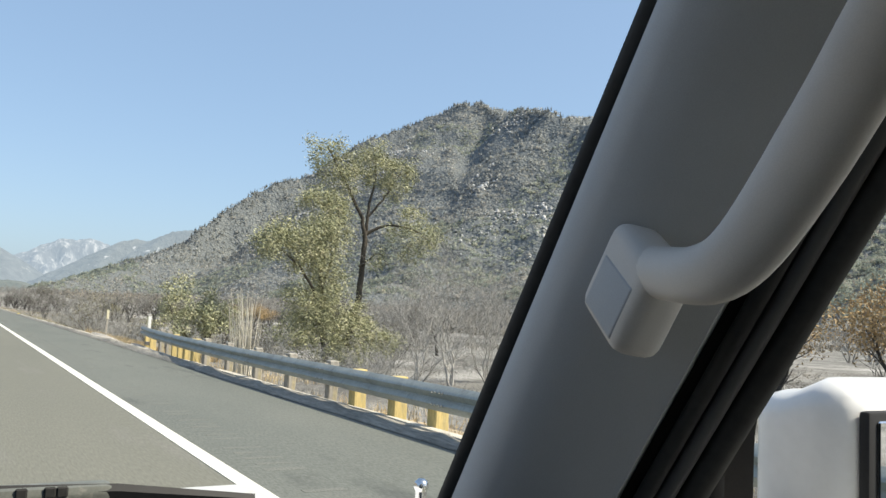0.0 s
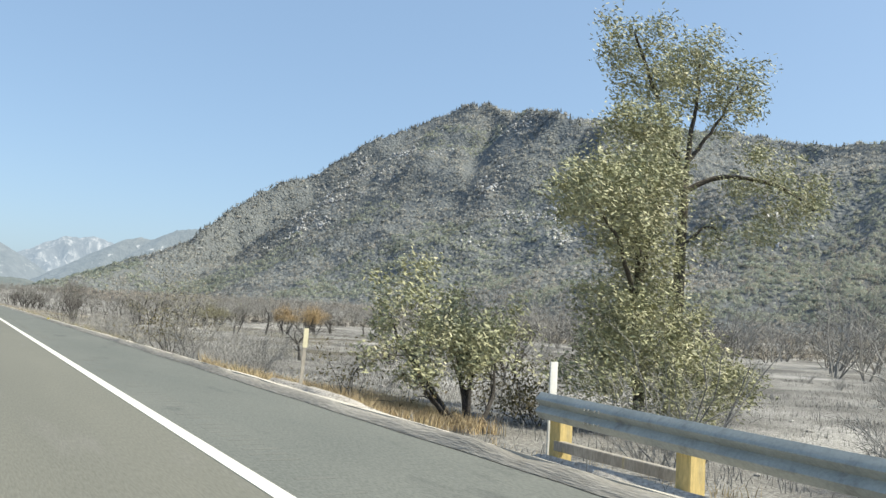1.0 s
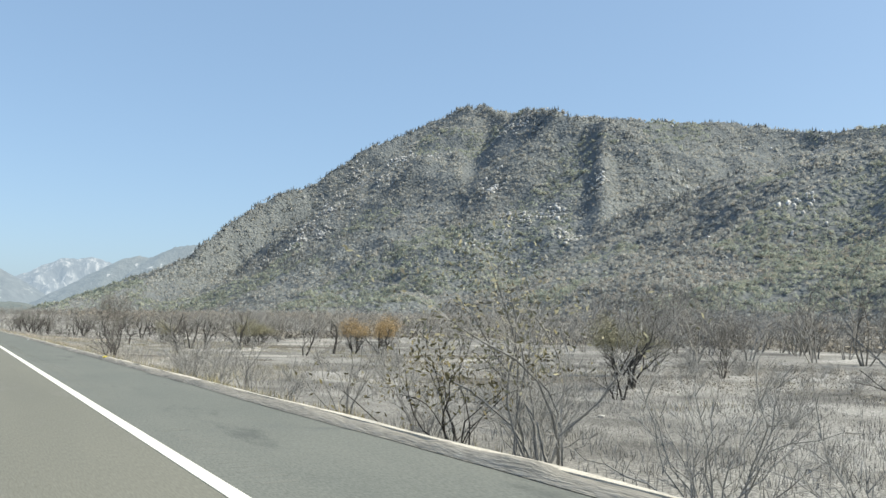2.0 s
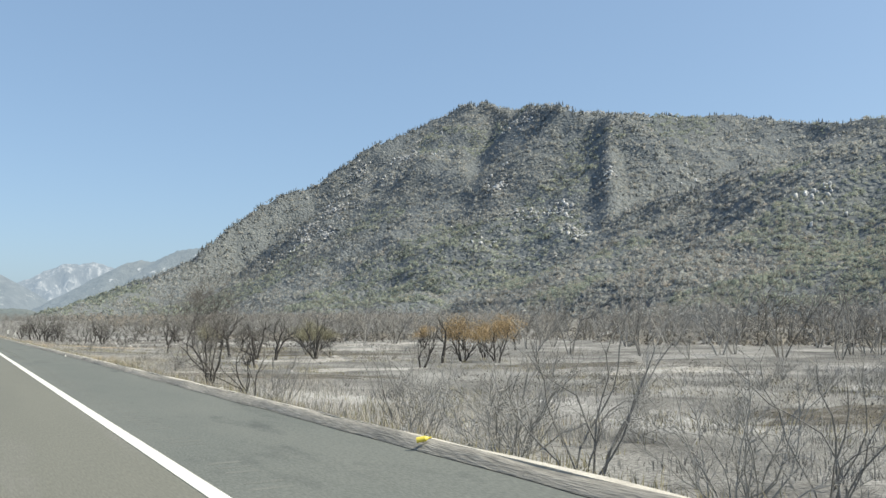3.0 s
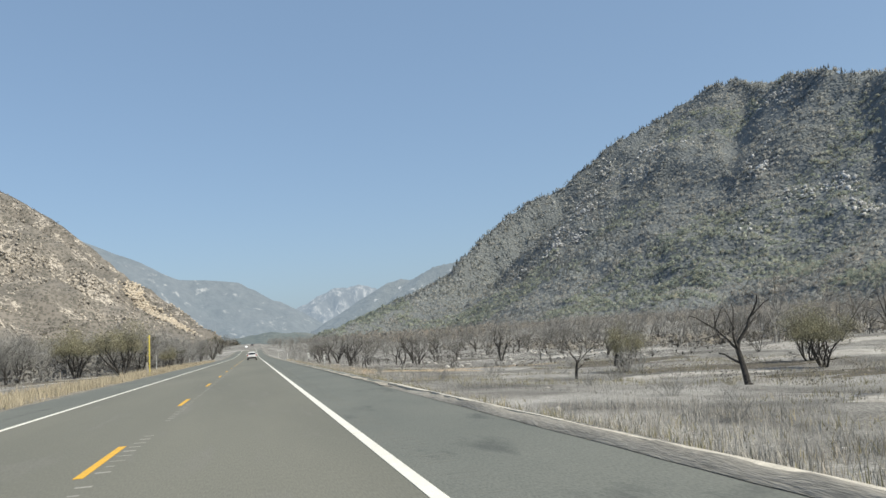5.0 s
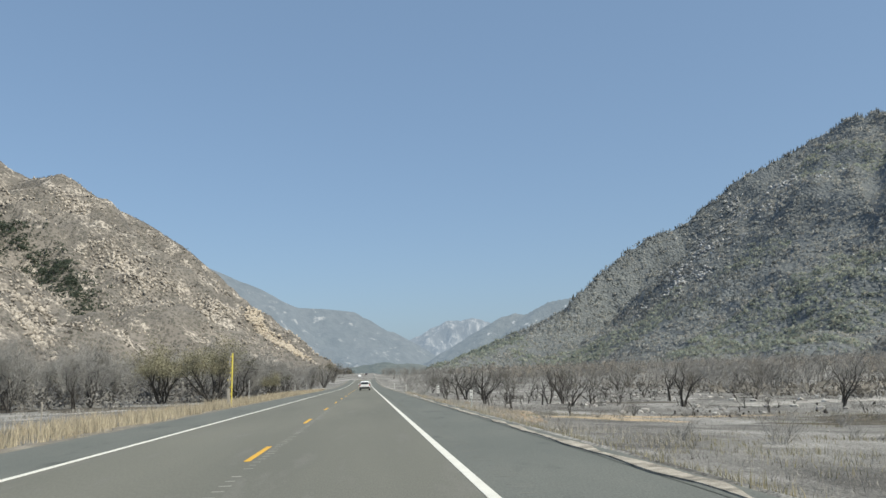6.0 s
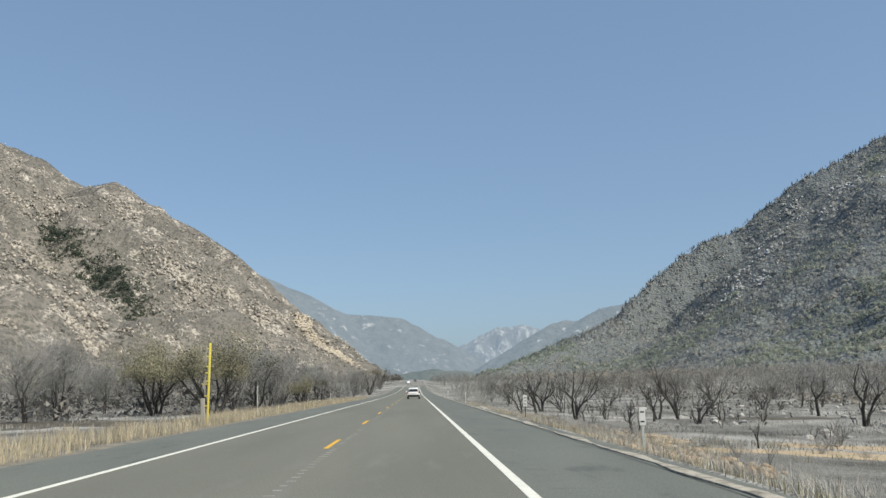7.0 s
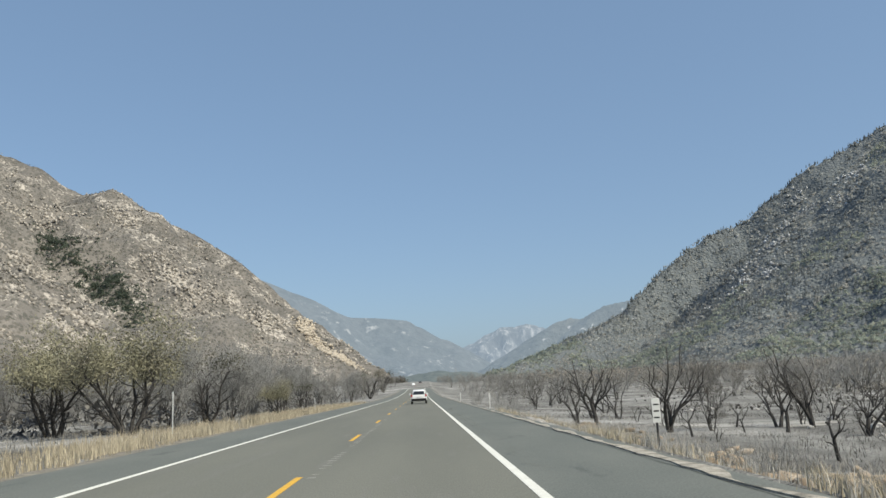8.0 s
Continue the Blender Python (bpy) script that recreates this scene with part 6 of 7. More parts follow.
def tufts(name, P, size, mat, label, category, seed, tall=0.8, per=14, leaf=0.55):
    """Crowns of loose leaf sprays: for each place some small faces in a dome, turned all ways."""
    r = np.random.RandomState(seed)
    n = len(P)
    S = (np.asarray(size) * r.uniform(0.55, 1.5, n))[:, None, None]
    d = r.normal(0, 1, (n, per, 3))
    d /= np.linalg.norm(d, axis=2)[..., None]
    d *= r.uniform(0.2, 1.0, (n, per, 1)) ** 0.5
    d[..., 2] = np.abs(d[..., 2]) * tall * r.uniform(0.7, 1.3, (n, 1))
    C = P[:, None, :] + d * S
    V = C[:, :, None, :] + r.normal(0, 0.5, (n, per, 3, 3)) * leaf * S[..., None]
    k = n * per
    V = V.reshape(k, 3, 3)
    out = d.reshape(k, 3) * 0.75 + np.array([0, 0, 0.55]) + r.normal(0, 0.14, (k, 3))
    out /= np.linalg.norm(out, axis=1)[:, None]
    turned = (np.cross(V[:, 1] - V[:, 0], V[:, 2] - V[:, 0]) * out).sum(1) < 0
    V[turned] = V[turned][:, ::-1]
    me = arrays_mesh(name, V.reshape(-1, 3), np.arange(3 * k), np.full(k, 3), mat, True)
    me.normals_split_custom_set_from_vertices(np.repeat(out, 3, axis=0))
    ob = new(name, me)
    return tagged(ob, label, category, kind="stuff")


def cones(name, P, hmin, hmax, mat, label, seed):
    """Narrow conifers of three stacked skirts."""
    r = np.random.RandomState(seed)
    vs, fs = [], []
    b = 0
    for p in P:
        h = r.uniform(hmin, hmax)
        for k, (z0, z1, w) in enumerate(((0.0, 0.55, 0.20), (0.28, 0.8, 0.15), (0.55, 1.05, 0.10))):
            a0 = r.uniform(0, 6.28)
            for i in range(6):
                a = a0 + i * 1.047
                ww = w * h * r.uniform(0.7, 1.25)
                vs.append((p[0] + math.cos(a) * ww, p[1] + math.sin(a) * ww, p[2] - 1 + z0 * h))
            vs.append((p[0], p[1], p[2] - 1 + z1 * h))
            for i in range(6):
                fs.append((b + i, b + (i + 1) % 6, b + 6))
            b += 7
    ob = new(name, arrays_mesh(name, np.array(vs), np.array(fs).ravel(), np.full(len(fs), 3), mat))
    return tagged(ob, label, "woods", kind="stuff")


def polar(n, az0, az1, r0, r1, seed, ox=0.0, oy=100.0):
    """Points of a plan sector, as dense near as far in angle."""
    r = np.random.RandomState(seed)
    a = np.radians(r.uniform(az0, az1, n))
    d = np.exp(r.uniform(math.log(r0), math.log(r1), n))
    return ox + np.sin(a) * d, oy + np.cos(a) * d, r


def land(x, y, fn):
    return np.maximum(fn(x, y), plain_z(x, y))


x, y, r = polar(80000, 1, 70, 520, 2750, 501)
z = land(x, y, mountain_right_z)
dens = np.clip(0.92 + fbm(x / 130, y / 130, 4, 502) * 1.0, 0.15, 1)
ok = (r.uniform(0, 1, len(x)) < dens) & (z > plain_z(x, y) + 2)
green = (fbm(x / 240, y / 240, 3, 503) + np.interp(z, [20, 160, 380], [0.22, 0.12, -0.22]) > 0.08) & (z > plain_z(x, y) + 14)
away = np.hypot(x, y - 100)
near = away < 1250
P = np.stack([x, y, z], 1)
tufts("mountain_scrub", P[ok & ~green], 2.6 + 1.6e-3 * away[ok & ~green], M_SCRUB, "dense chaparral on the mountain, coloured pale and cool for haze", "scrub", 504, 0.50, 13)
tufts("mountain_oaks", P[ok & green & ~near], 3.0 + 1.4e-3 * away[ok & green & ~near], M_GREENSCRUB, "green oak scrub on the lower spurs", "scrub", 505, 0.65, 14)
tufts("spur_oaks", P[ok & green & near], 3.6, M_GREENSCRUB, "green oak scrub on the nearest spur", "scrub", 506, 0.95, 26, 0.40)
# wooded foothills between the plain and the mountain
x, y, r = polar(17000, 2, 66, 420, 2100, 507)
z = land(x, y, mountain_right_z)
m = (z < 120) & (fbm(x / 110, y / 110, 4, 508) > -0.12) & (x > 70)
tufts("foothill_trees", np.stack([x, y, z], 1)[m], 2.6, M_BROWNWOOD, "grey-brown and olive trees over the wooded foothills", "woods", 509, 1.7, 18, 0.42)


def along(line, n, seed, jitter):
    r = np.random.RandomState(seed)
    A = np.array(line)
    seg = np.linalg.norm(np.diff(A[:, :2], axis=0), axis=1)
    u = r.uniform(0, seg.sum(), n)
    c = np.concatenate([[0], np.cumsum(seg)])
    i = np.clip(np.searchsorted(c, u) - 1, 0, len(seg) - 1)
    f = (u - c[i]) / seg[i]
    Q = A[i] + (A[i + 1] - A[i]) * f[:, None]
    return Q[:, 0] + r.normal(0, jitter, n), Q[:, 1] + r.normal(0, jitter, n)


px_, py_ = along(RIDGE_R, 900, 511, 11)
qx, qy = along(RIDGE_R_BACK, 420, 512, 14)
ax_, ay_, r = polar(7000, 8, 62, 1300, 2900, 513)
az_ = mountain_right_z(ax_, ay_)
sel = (az_ > 120) & (fbm(ax_ / 150, ay_ / 150, 3, 514) > -0.05)
bx_, by_, r = polar(5200, 7, 25, 1750, 2700, 516)
flank = (mountain_right_z(bx_, by_) > 110) & (r.uniform(0, 1, len(bx_)) < 0.6)
X, Y = np.concatenate([px_, qx, ax_[sel], bx_[flank]]), np.concatenate([py_, qy, ay_[sel], by_[flank]])
cones("ridge_pines", np.stack([X, Y, mountain_right_z(X, Y)], 1), 5, 12.5, M_PINE, "scattered dark pines along the mountain crest, paled for haze", 515)

# pale outcrops and chutes of the eastern mountain
x, y, r = polar(42000, 8, 60, 900, 2700, 521)
z = mountain_right_z(x, y)
m = (fbm(x / 55, y / 55, 4, 522) > 0.26) & (fbm(x / 260, y / 260, 3, 524) > -0.02) & (z > 110) & (r.uniform(0, 1, len(x)) < np.clip(z / 500, 0.15, 0.75))
clumps("granite_outcrops", np.stack([x, y, z], 1)[m], 2.0, M_GREYROCK, "pale granite outcrops on the mountain face", "rock", 523, 1.3, 0.6, 0.1)
for i, (cx, cy, n, sp) in enumerate(((786, 2015, 40, 7), (730, 2040, 60, 13), (776, 2110, 40, 16), (850, 2110, 60, 20), (1067, 2437, 60, 20), (1090, 2170, 70, 22), (917, 2261, 60, 22), (1231, 1795, 50, 16), (1027, 1593, 30, 9), (1024, 1373, 60, 16), (966, 1254, 50, 12), (1116, 1341, 30, 12), (974, 1419, 40, 14))):
    r = np.random.RandomState(530 + i)
    x, y = cx + r.normal(0, sp, n), cy + r.normal(0, sp * 1.4, n)
    clumps("pale_outcrop", np.stack([x, y, mountain_right_z(x, y)], 1), 3.0, M_GREYROCK, "bright pale rock outcrop on the mountain face", "rock", 540 + i, 0.8, 0.65, 0.2)

# western mountain: granite blocks, sparse scrub, a green gully, the fresh scar at its foot
x, y, r = polar(30000, -42, -2, 650, 2800, 551)
z = land(x, y, mountain_left_z)
m = (z > plain_z(x, y) + 15) & (fbm(x / 70, y / 70, 4, 552) > 0.06)
clumps("granite_blocks", np.stack([x, y, z], 1)[m], 1.9, M_ROCK, "pale granite blocks over the dry slope", "rock", 553, 1.1, 0.6, 0.35)
x, y, r = polar(30000, -42, -1, 420, 2800, 561)
z = land(x, y, mountain_left_z)
m = (fbm(x / 90, y / 90, 4, 562) > -0.05)
tufts("dry_scrub", np.stack([x, y, z], 1)[m], 2.8, crowns("dry_brown_scrub", [(0.085, 0.090, 0.076), (0.135, 0.125, 0.106), (0.185, 0.165, 0.140)]), "sparse dry brown scrub on the western slope", "scrub", 563, 0.75, 11)
x, y = along(GULLY_L, 900, 571, 19)
tufts("gully_oaks", np.stack([x, y, mountain_left_z(x, y)], 1), 5.0, crowns("dark_gully_oaks", [(0.075, 0.098, 0.075), (0.115, 0.135, 0.105)]), "dark green oaks in the gully of the western slope", "scrub", 572, 0.9, 16)
scar = [(-252, 1950, 0), (-221, 1916, 0), (-197, 1893, 0), (-158, 1823, 0), (-130, 1812, 0)]
x, y = along(scar, 900, 581, 8)
clumps("rock_scar", np.stack([x, y, mountain_left_z(x, y)], 1), 3.0, M_SCAR, "fresh pale rock scar at the foot of the slope", "rock", 582, 0.8, 0.5, 0.3)
for i, (cx, cy, n, sp) in enumerate(((-850, 1986, 220, 34), (-826, 2073, 160, 30), (-761, 1795, 200, 36), (-503, 1441, 150, 18), (-441, 1297, 110, 14), (-532, 1924, 240, 36), (-442, 1856, 180, 26), (-703, 2160, 200, 34), (-312, 1894, 220, 20))):
    r = np.random.RandomState(610 + i)
    x, y = cx + r.normal(0, sp, n), cy + r.normal(0, sp, n)
    clumps("granite_patch", np.stack([x, y, mountain_left_z(x, y)], 1), 2.6, M_ROCK, "bare granite patch on the dry slope", "rock", 620 + i, 1.1, 0.6, 0.35)

x, y, r = polar(16000, -60, 85, 110, 900, 591)
m = (fbm(x / 40, y / 40, 3, 592) > -0.10) & ((x > 55) | (x < -45)) & (mountain_right_z(x, y) < 30)
x, y = x[m], y[m]
tufts("plain_brush", np.stack([x, y, plain_z(x, y)], 1), 1.15, M_GREYBRUSH, "low grey burnt brush over the plain", "scrub", 593, 0.9, 16, 0.34)
r = np.random.RandomState(594)
x, y = r.uniform(24, 64, 5200), r.uniform(14, 215, 5200)
m = fbm(x / 12, y / 12, 3, 595) > np.where(y < 100, -0.02, 0.20)
x, y = x[m], y[m]
tufts("ash_brush_clumps", np.stack([x, y, plain_z(x, y)], 1), 0.45, M_GREYBRUSH, "low twiggy grey brush standing in the ash", "scrub", 596, 1.1, 40, 0.13)

# twig-grey thicket below the trees west of the road
r = np.random.RandomState(597)
x, y = -r.uniform(17, 70, 1500), r.uniform(232, 470, 1500)
m = fbm(x / 16, y / 16, 3, 598) > -0.12
x, y = x[m], y[m]
tufts("twig_thicket", np.stack([x, y, plain_z(x, y)], 1), 1.5, crowns("ashen_twig_thicket", [(0.150, 0.150, 0.146), (0.215, 0.212, 0.202), (0.265, 0.250, 0.222)], 0.25, 0.25), "dense ash-grey twig thicket below the burnt trees", "scrub", 599, 1.7, 34, 0.20)

# rust-brown clods along the cut bank and charred stumps over the ash
r = np.random.RandomState(601)
x, y = np.concatenate([r.uniform(5.9, 10.5, 520), r.uniform(6.2, 12, 260)]), np.concatenate([r.uniform(192, 211, 520), r.uniform(211, 250, 260)])
m = fbm(x / 4, y / 4, 3, 602) > 0.0
clumps("bank_clods", np.stack([x, y, plain_z(x, y)], 1)[m], 0.17, surface("rusty_soil_clods", (0.36, 0.27, 0.18), (0.27, 0.215, 0.155), 0.5, 9, (0.40, 0.36, 0.30), 0.6, (0.54, 0.66), 0.97, grain=0.3, bump=0.6, bump_d=0.03, island=0.3), "rust-brown clods of soil on the road bank", "soil", 603, 0.7, 0.45)
x, y = r.uniform(24, 110, 1300), r.uniform(206, 420, 1300)
m = fbm(x / 18, y / 18, 3, 604) > -0.08
clumps("charred_stumps", np.stack([x, y, plain_z(x, y)], 1)[m], 0.09, M_CHARBARK, "charred black stumps and brush on the pale ash", "stump", 605, 1.6, 0.7)


# ======================= the van that carries the camera, as it stands at the start =======================
def curve_pts(P, n):
    """Points along a smooth curve through P."""
    P = [Vector(p) for p in P]
    out = []
    for i in range(n + 1):
        u = i / n * (len(P) - 1)
        k = min(int(u), len(P) - 2)
        f = u - k
        a, b, c, d = P[max(k - 1, 0)], P[k], P[k + 1], P[min(k + 2, len(P) - 1)]
        out.append(0.5 * ((2 * b) + (c - a) * f + (2 * a - 5 * b + 4 * c - d) * f * f + (3 * b - a - 3 * c + d) * f ** 3))
    return out


def band(lines, n=14, close=False, thick=None):
    """A curved sheet through several lengthwise lines, with a back at the offset thick."""
    cols = [curve_pts(l, n) for l in lines]
    bm = bmesh.new()
    front = [[bm.verts.new(p) for p in c] for c in cols]
    rings = [front]
    if thick is not None:
        rings.append([[bm.verts.new(p + Vector(thick)) for p in c] for c in cols])
    for g in rings:
        for a, b in zip(g[:-1], g[1:]):
            for i in range(n):
                bm.faces.new((a[i], a[i + 1], b[i + 1], b[i]))
    if thick is not None:
        f, k = rings
        for i in range(n):
            bm.faces.new((f[0][i], f[0][i + 1], k[0][i + 1], k[0][i]))
            bm.faces.new((f[-1][i], f[-1][i + 1], k[-1][i + 1], k[-1][i]))
        for j in range(len(f) - 1):
            bm.faces.new((f[j][0], f[j + 1][0], k[j + 1][0], k[j][0]))
            bm.faces.new((f[j][n], f[j + 1][n], k[j + 1][n], k[j][n]))
    bmesh.ops.recalc_face_normals(bm, faces=bm.faces[:])
    return bm


def stretch_line(a, b, lo=0.0, hi=0.0):
    """A line from a to b, made longer at its ends by parts of its length."""
    a, b = Vector(a), Vector(b)
    return [a - (b - a) * lo, a.lerp(b, 0.33), a.lerp(b, 0.66), b + (b - a) * hi]


van = thing("van", "white van on the road with grey plastic cabin trim", "van")

# windscreen pillar: black seal, grey trim with a rounded front edge, dark door seals
ps = Soup()
ps.tube(curve_pts(stretch_line((0.211, 0.942, 1.176), (0.211, 0.590, 1.731), 0.25, 0.12), 10), [0.0125] * 11, 8, True)
smooth(part("windscreen_seal", ps, M_RUBBER, van, "black rubber windscreen seal"), 60)
trim = band([stretch_line((0.222, 0.945, 1.182), (0.222, 0.600, 1.727), 0.25, 0.12),
             stretch_line((0.198, 0.912, 1.181), (0.198, 0.573, 1.722), 0.25, 0.12),
             stretch_line((0.186, 0.868, 1.190), (0.186, 0.550, 1.716), 0.25, 0.12),
             stretch_line((0.188, 0.818, 1.203), (0.188, 0.520, 1.706), 0.25, 0.12),
             stretch_line((0.215, 0.790, 1.206), (0.215, 0.485, 1.703), 0.25, 0.12),
             stretch_line((0.262, 0.760, 1.209), (0.262, 0.440, 1.697), 0.25, 0.12),
             stretch_line((0.300, 0.725, 1.213), (0.300, 0.402, 1.692), 0.25, 0.12),
             stretch_line((0.330, 0.742, 1.216), (0.330, 0.420, 1.695), 0.25, 0.12)], 16, thick=(0.05, 0.06, 0.0))
smooth(part("pillar_trim", trim, M_TRIM, van, "smooth grey plastic pillar trim"), 60)
for k, (dx, dy, r, mat, nm, lb) in enumerate(((0.030, -0.012, 0.010, M_RUBBER, "door_seal", "black rubber door seal"), (0.048, -0.026, 0.010, M_TRIMDARK, "seal_strip", "dark grey plastic strip beside the seal"), (0.072, -0.040, 0.017, M_RUBBER, "door_seal", "black rubber door seal"))):
    s = Soup()
    s.tube(curve_pts(stretch_line((0.300 + dx, 0.725 + dy, 1.213), (0.300 + dx, 0.402 + dy, 1.692), 0.3, 0.15), 10), [r] * 11, 8, True)
    smooth(part(nm, s, mat, van, lb), 60)

# door window frame with its rounded lower corner
outer = [(0.385, 0.492, 1.624), (0.385, 0.541, 1.56), (0.385, 0.619, 1.465), (0.385, 0.665, 1.402), (0.385, 0.711, 1.339), (0.385, 0.724, 1.298), (0.385, 0.73, 1.261), (0.385, 0.734, 1.16)]
mid = [(0.405, 0.464, 1.622), (0.405, 0.511, 1.559), (0.405, 0.582, 1.466), (0.405, 0.625, 1.405), (0.405, 0.67, 1.343), (0.405, 0.68, 1.303), (0.405, 0.685, 1.267), (0.405, 0.685, 1.16)]
inner = [(0.425, 0.443, 1.622), (0.425, 0.488, 1.558), (0.425, 0.556, 1.466), (0.425, 0.597, 1.406), (0.425, 0.647, 1.34), (0.425, 0.67, 1.307), (0.425, 0.676, 1.268), (0.425, 0.676, 1.16)]
edge = [(0.45, 0.454, 1.624), (0.45, 0.5, 1.559), (0.45, 0.57, 1.465), (0.45, 0.611, 1.405), (0.45, 0.641, 1.346), (0.45, 0.653, 1.306), (0.45, 0.656, 1.27), (0.45, 0.657, 1.16)]
smooth(part("window_frame", band([outer, mid, inner], 16, thick=(0.02, 0.03, 0.0)), M_BLACKTRIM, van, "black door window frame"), 60)
smooth(part("window_channel", band([inner, edge], 16, thick=(0.02, 0.03, 0.0)), M_CHANNEL, van, "dark grey window channel"), 60)
smooth(part("mirror_sail", band([[(0.392, 0.760, 1.30), (0.392, 0.77, 1.2), (0.392, 0.78, 1.08)], [(0.388, 0.700, 1.235), (0.388, 0.712, 1.15), (0.388, 0.718, 1.08)]], 6, thick=(0.02, 0.0, 0.0)), M_TRIMDARK, van, "dark plastic mirror sail panel"), 60)

sh = band([stretch_line((0.318, 0.742, 1.216), (0.318, 0.420, 1.695), 0.3, 0.15), stretch_line((0.352, 0.722, 1.212), (0.352, 0.398, 1.692), 0.3, 0.15), stretch_line((0.392, 0.712, 1.205), (0.392, 0.392, 1.680), 0.3, 0.15)], 10, thick=(0.02, 0.03, 0.0))
smooth(part("door_shut_panel", sh, M_BLACKTRIM, van, "black panel in the door gap"), 60)
# grab handle on two brackets
hp = curve_pts([(0.195, 0.580, 1.464), (0.172, 0.525, 1.458), (0.150, 0.474, 1.454), (0.140, 0.433, 1.460), (0.140, 0.399, 1.489), (0.140, 0.345, 1.558), (0.140, 0.299, 1.625), (0.150, 0.258, 1.684), (0.190, 0.225, 1.726)], 34)
hb = bmesh.new()
rows = []
for i, p in enumerate(hp):
    d = (hp[min(i + 1, len(hp) - 1)] - hp[max(i - 1, 0)]).normalized()
    u = d.cross(Vector((1, 0, 0))).normalized()
    w = d.cross(u).normalized()
    rw = 0.0235 + 0.008 * min(1.0, max(0.0, (i - 8) / 12))
    rows.append([hb.verts.new(p + u * (rw * math.cos(a)) + w * (0.019 * math.sin(a))) for a in [2 * math.pi * k / 18 for k in range(18)]])
for a, b in zip(rows[:-1], rows[1:]):
    for k in range(18):
        hb.faces.new((a[k], a[(k + 1) % 18], b[(k + 1) % 18], b[k]))
hb.faces.new(rows[0][::-1])
hb.faces.new(rows[-1])
bmesh.ops.recalc_face_normals(hb, faces=hb.faces[:])
handle = smooth(part("grab_handle", hb, M_HANDLE, van, "curved warm grey plastic grab handle"), 60)
axis_y = (Vector((0.20, 0.604, 1.732)) - Vector((0.20, 0.964, 1.171))).normalized()
side_v = Vector((-0.25, -0.80, -0.52)).normalized()
side_v = (side_v - axis_y * side_v.dot(axis_y)).normalized()
nrm = axis_y.cross(side_v).normalized()
if nrm.x > 0:
    nrm = -nrm
rot = Matrix((side_v, axis_y, nrm)).transposed().to_4x4()
br = rounded((-0.050, -0.050, -0.026), (0.050, 0.050, 0.026), 0.020, 5)
bo = smooth(part("bracket", br, M_HANDLE, handle, "rounded grey handle bracket"), 60)
bo.matrix_local = Matrix.Translation((0.196, 0.588, 1.446)) @ rot
cp = rounded((-0.034, -0.036, -0.004), (0.036, 0.020, 0.006), 0.004, 3)
co = smooth(part("bracket_cap", cp, M_TRIM, handle, "flat grey screw cover"), 60)
co.matrix_local = Matrix.Translation((0.196, 0.588, 1.446)) @ rot @ Matrix.Translation((0, -0.004, 0.021))

# door mirror
mb = rounded((0.62, 0.648, 1.085), (0.90, 0.812, 1.356), 0.06, 5)
for v in mb.verts:
    if v.co.y > 0.73:
        v.co.z = 1.21 + (v.co.z - 1.21) * 0.86
mo = smooth(part("door_mirror", mb, M_CARWHITE, van, "white painted door mirror housing"), 50)
smooth(part("bezel", rounded((0.640, 0.636, 1.110), (0.885, 0.652, 1.318), 0.006, 2), M_BLACKTRIM, mo, "black mirror bezel"), 40)
part("glass", rounded((0.655, 0.632, 1.122), (0.872, 0.637, 1.306), 0.002, 1), M_MIRROR, mo, "silver mirror glass")
smooth(part("mirror_arm", rounded((0.43, 0.72, 1.10), (0.64, 0.79, 1.17), 0.02, 2), M_BLACKTRIM, mo, "black mirror arm"), 40)

# wipers on the cowl, fender aerial
wp = Soup()
wp.tube([Vector((-0.62, 1.18, 1.150)), Vector((-0.36, 1.165, 1.172)), Vector((-0.16, 1.155, 1.168)), Vector((0.02, 1.145, 1.148))], [0.011, 0.013, 0.011, 0.008], 6, True)
w1 = smooth(part("wiper", wp, M_BLACKTRIM, van, "black windscreen wiper arm"), 50)
smooth(part("wiper_head", rounded((-0.345, 1.145, 1.158), (-0.165, 1.185, 1.179), 0.009, 2), M_WIPER, w1, "grey metal wiper link with holes"), 40)
for x in (-0.272, -0.240, -0.226):
    part("hole", rounded((x - 0.007, 1.142, 1.166), (x + 0.007, 1.147, 1.180), 0.002, 1), M_RUBBER, w1)
an = Soup()
an.tube([Vector((0.487, 1.5, 0.98)), Vector((0.487, 1.5, 1.06))], [0.012, 0.012], 10, True)
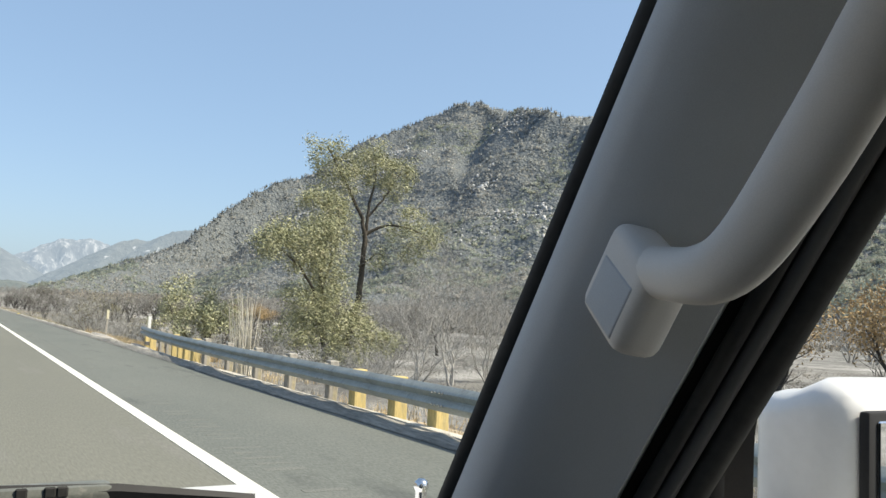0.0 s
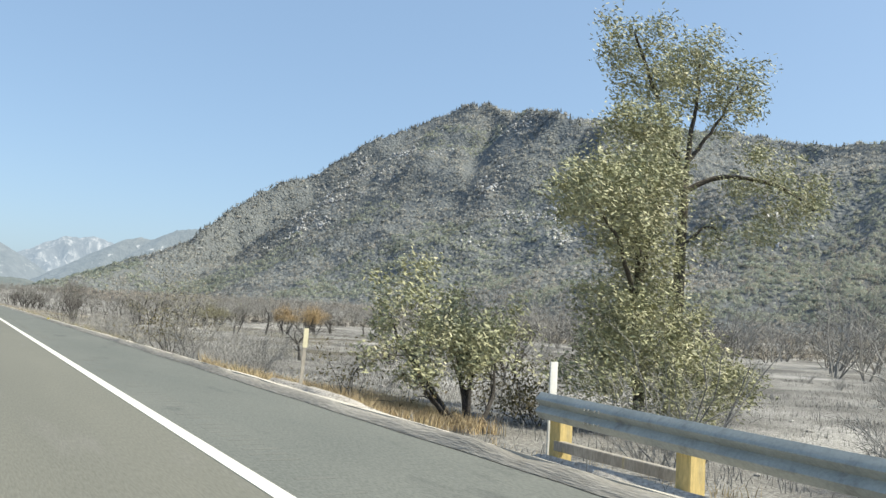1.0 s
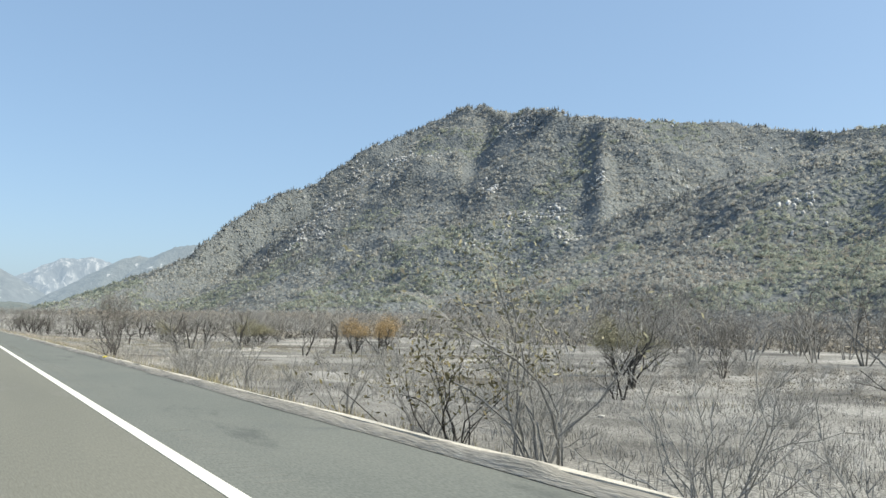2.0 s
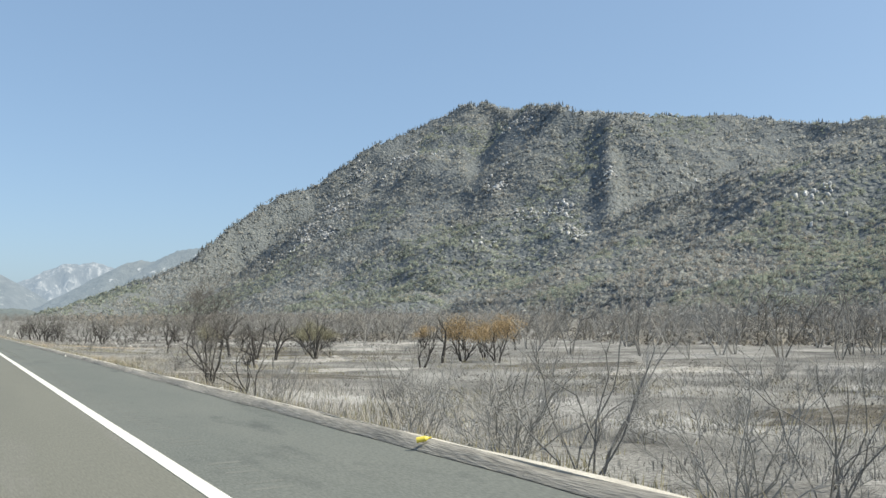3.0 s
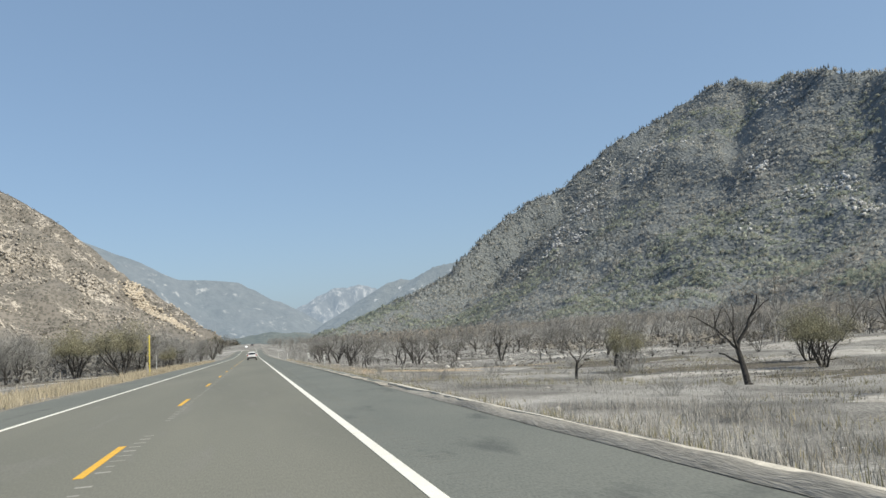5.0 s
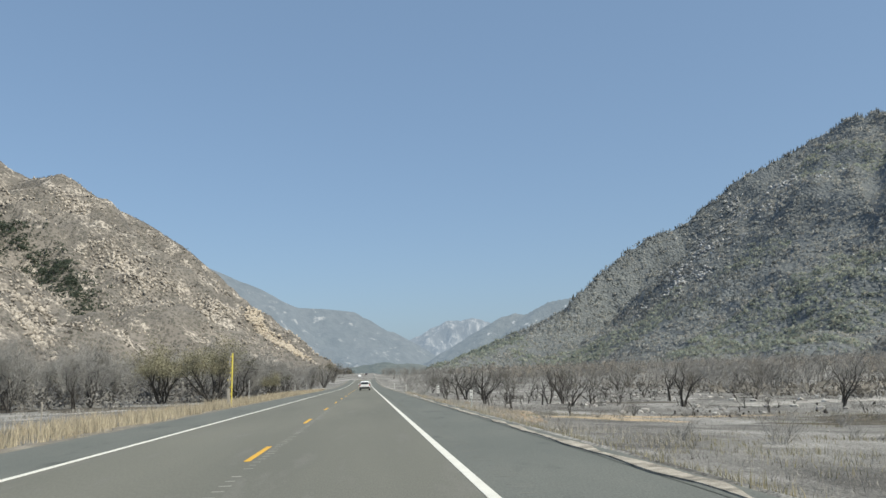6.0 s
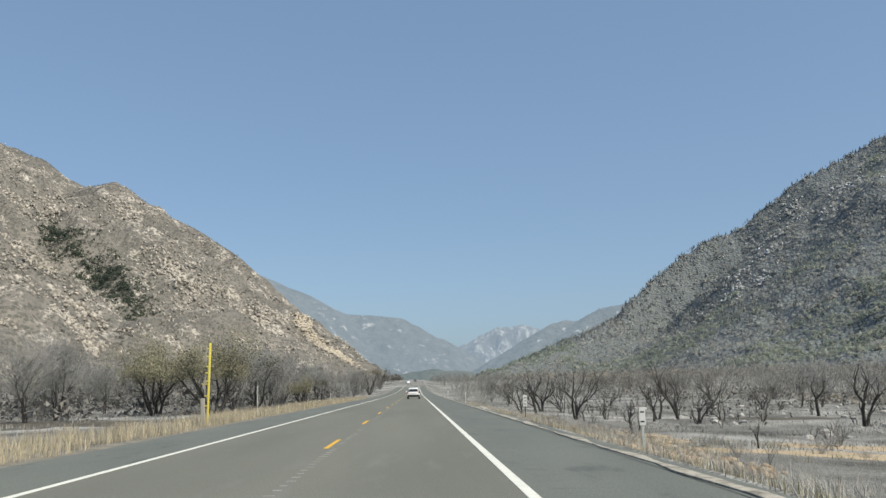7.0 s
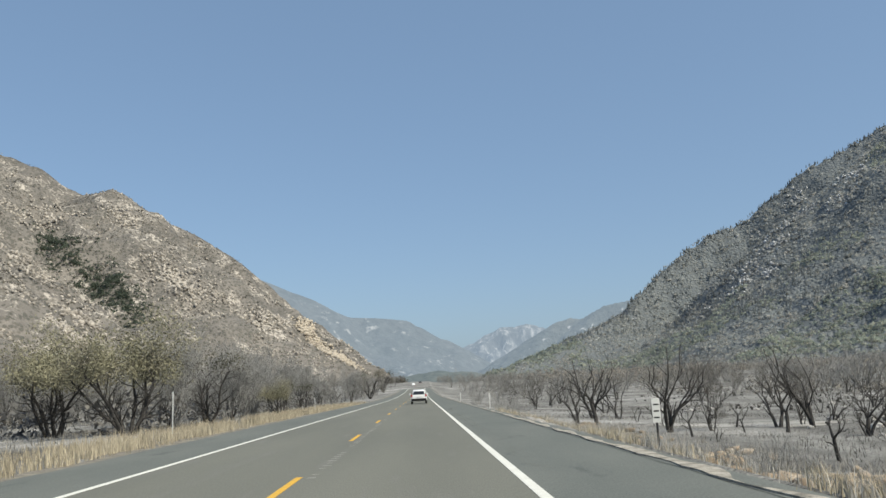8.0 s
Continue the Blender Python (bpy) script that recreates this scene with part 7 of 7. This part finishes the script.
an.tube([Vector((0.487, 1.5, 1.055)), Vector((0.487, 1.5, 1.066)), Vector((0.487, 1.5, 1.078)), Vector((0.487, 1.5, 1.084))], [0.010, 0.016, 0.014, 0.006], 10, True)
smooth(part("aerial_base", an, M_CHROME, van, "small chrome aerial base on the fender"), 50)


# body shell round the cabin: roof, rear wall, doors, bonnet, floor, wheels
def slab(name, lo, hi, mat, label="", r=0.03):
    return smooth(part(name, rounded(lo, hi, r, 2), mat, van, label), 40)


slab("roof", (-1.62, -2.2, 1.80), (0.44, 0.42, 1.86), M_CARWHITE, "white roof panel")
slab("headliner", (-1.58, -2.15, 1.775), (0.40, 0.38, 1.797), M_HEADLINER, "grey cloth headliner", 0.008)
slab("rear_wall", (-1.62, -2.3, 0.42), (0.44, -2.2, 1.86), M_TRIMDARK, "dark rear wall of the cabin")
slab("right_door", (0.40, -0.55, 0.40), (0.47, 1.00, 1.075), M_CARWHITE, "white front door panel")
slab("right_side", (0.40, -2.2, 0.40), (0.47, -0.56, 1.80), M_CARWHITE, "white rear side panel")
# unseen; built higher than the right door to block side light on the trim
slab("left_door", (-1.66, -0.55, 0.40), (-1.59, 1.00, 1.42), M_CARWHITE, "white front door panel")
slab("left_side", (-1.66, -2.2, 0.40), (-1.59, -0.56, 1.80), M_CARWHITE, "white rear side panel")
slab("left_pillar", (-1.62, 0.55, 1.06), (-1.54, 0.66, 1.80), M_TRIM, "grey windscreen pillar")
slab("roof_rail", (0.38, -0.60, 1.68), (0.45, 0.36, 1.80), M_TRIM, "grey roof rail above the door")
slab("floor_pan", (-1.6, -2.2, 0.36), (0.42, 1.0, 0.42), M_TRIMDARK, "dark cabin floor")
slab("dashboard", (-1.58, 0.80, 0.70), (0.39, 1.16, 1.035), M_TRIMDARK, "dark dashboard top", 0.06)
slab("bonnet", (-1.58, 1.17, 0.86), (0.40, 2.35, 0.925), M_CARWHITE, "white bonnet", 0.045)
slab("front_end", (-1.64, 1.10, 0.36), (0.46, 2.42, 0.90), M_CARWHITE, "white front wings and grille panel", 0.06)
for sx in (-1.50, 0.30):
    for yy in (1.70, -1.45):
        wheel(van, sx, yy, 0.36, 0.36, 0.24)
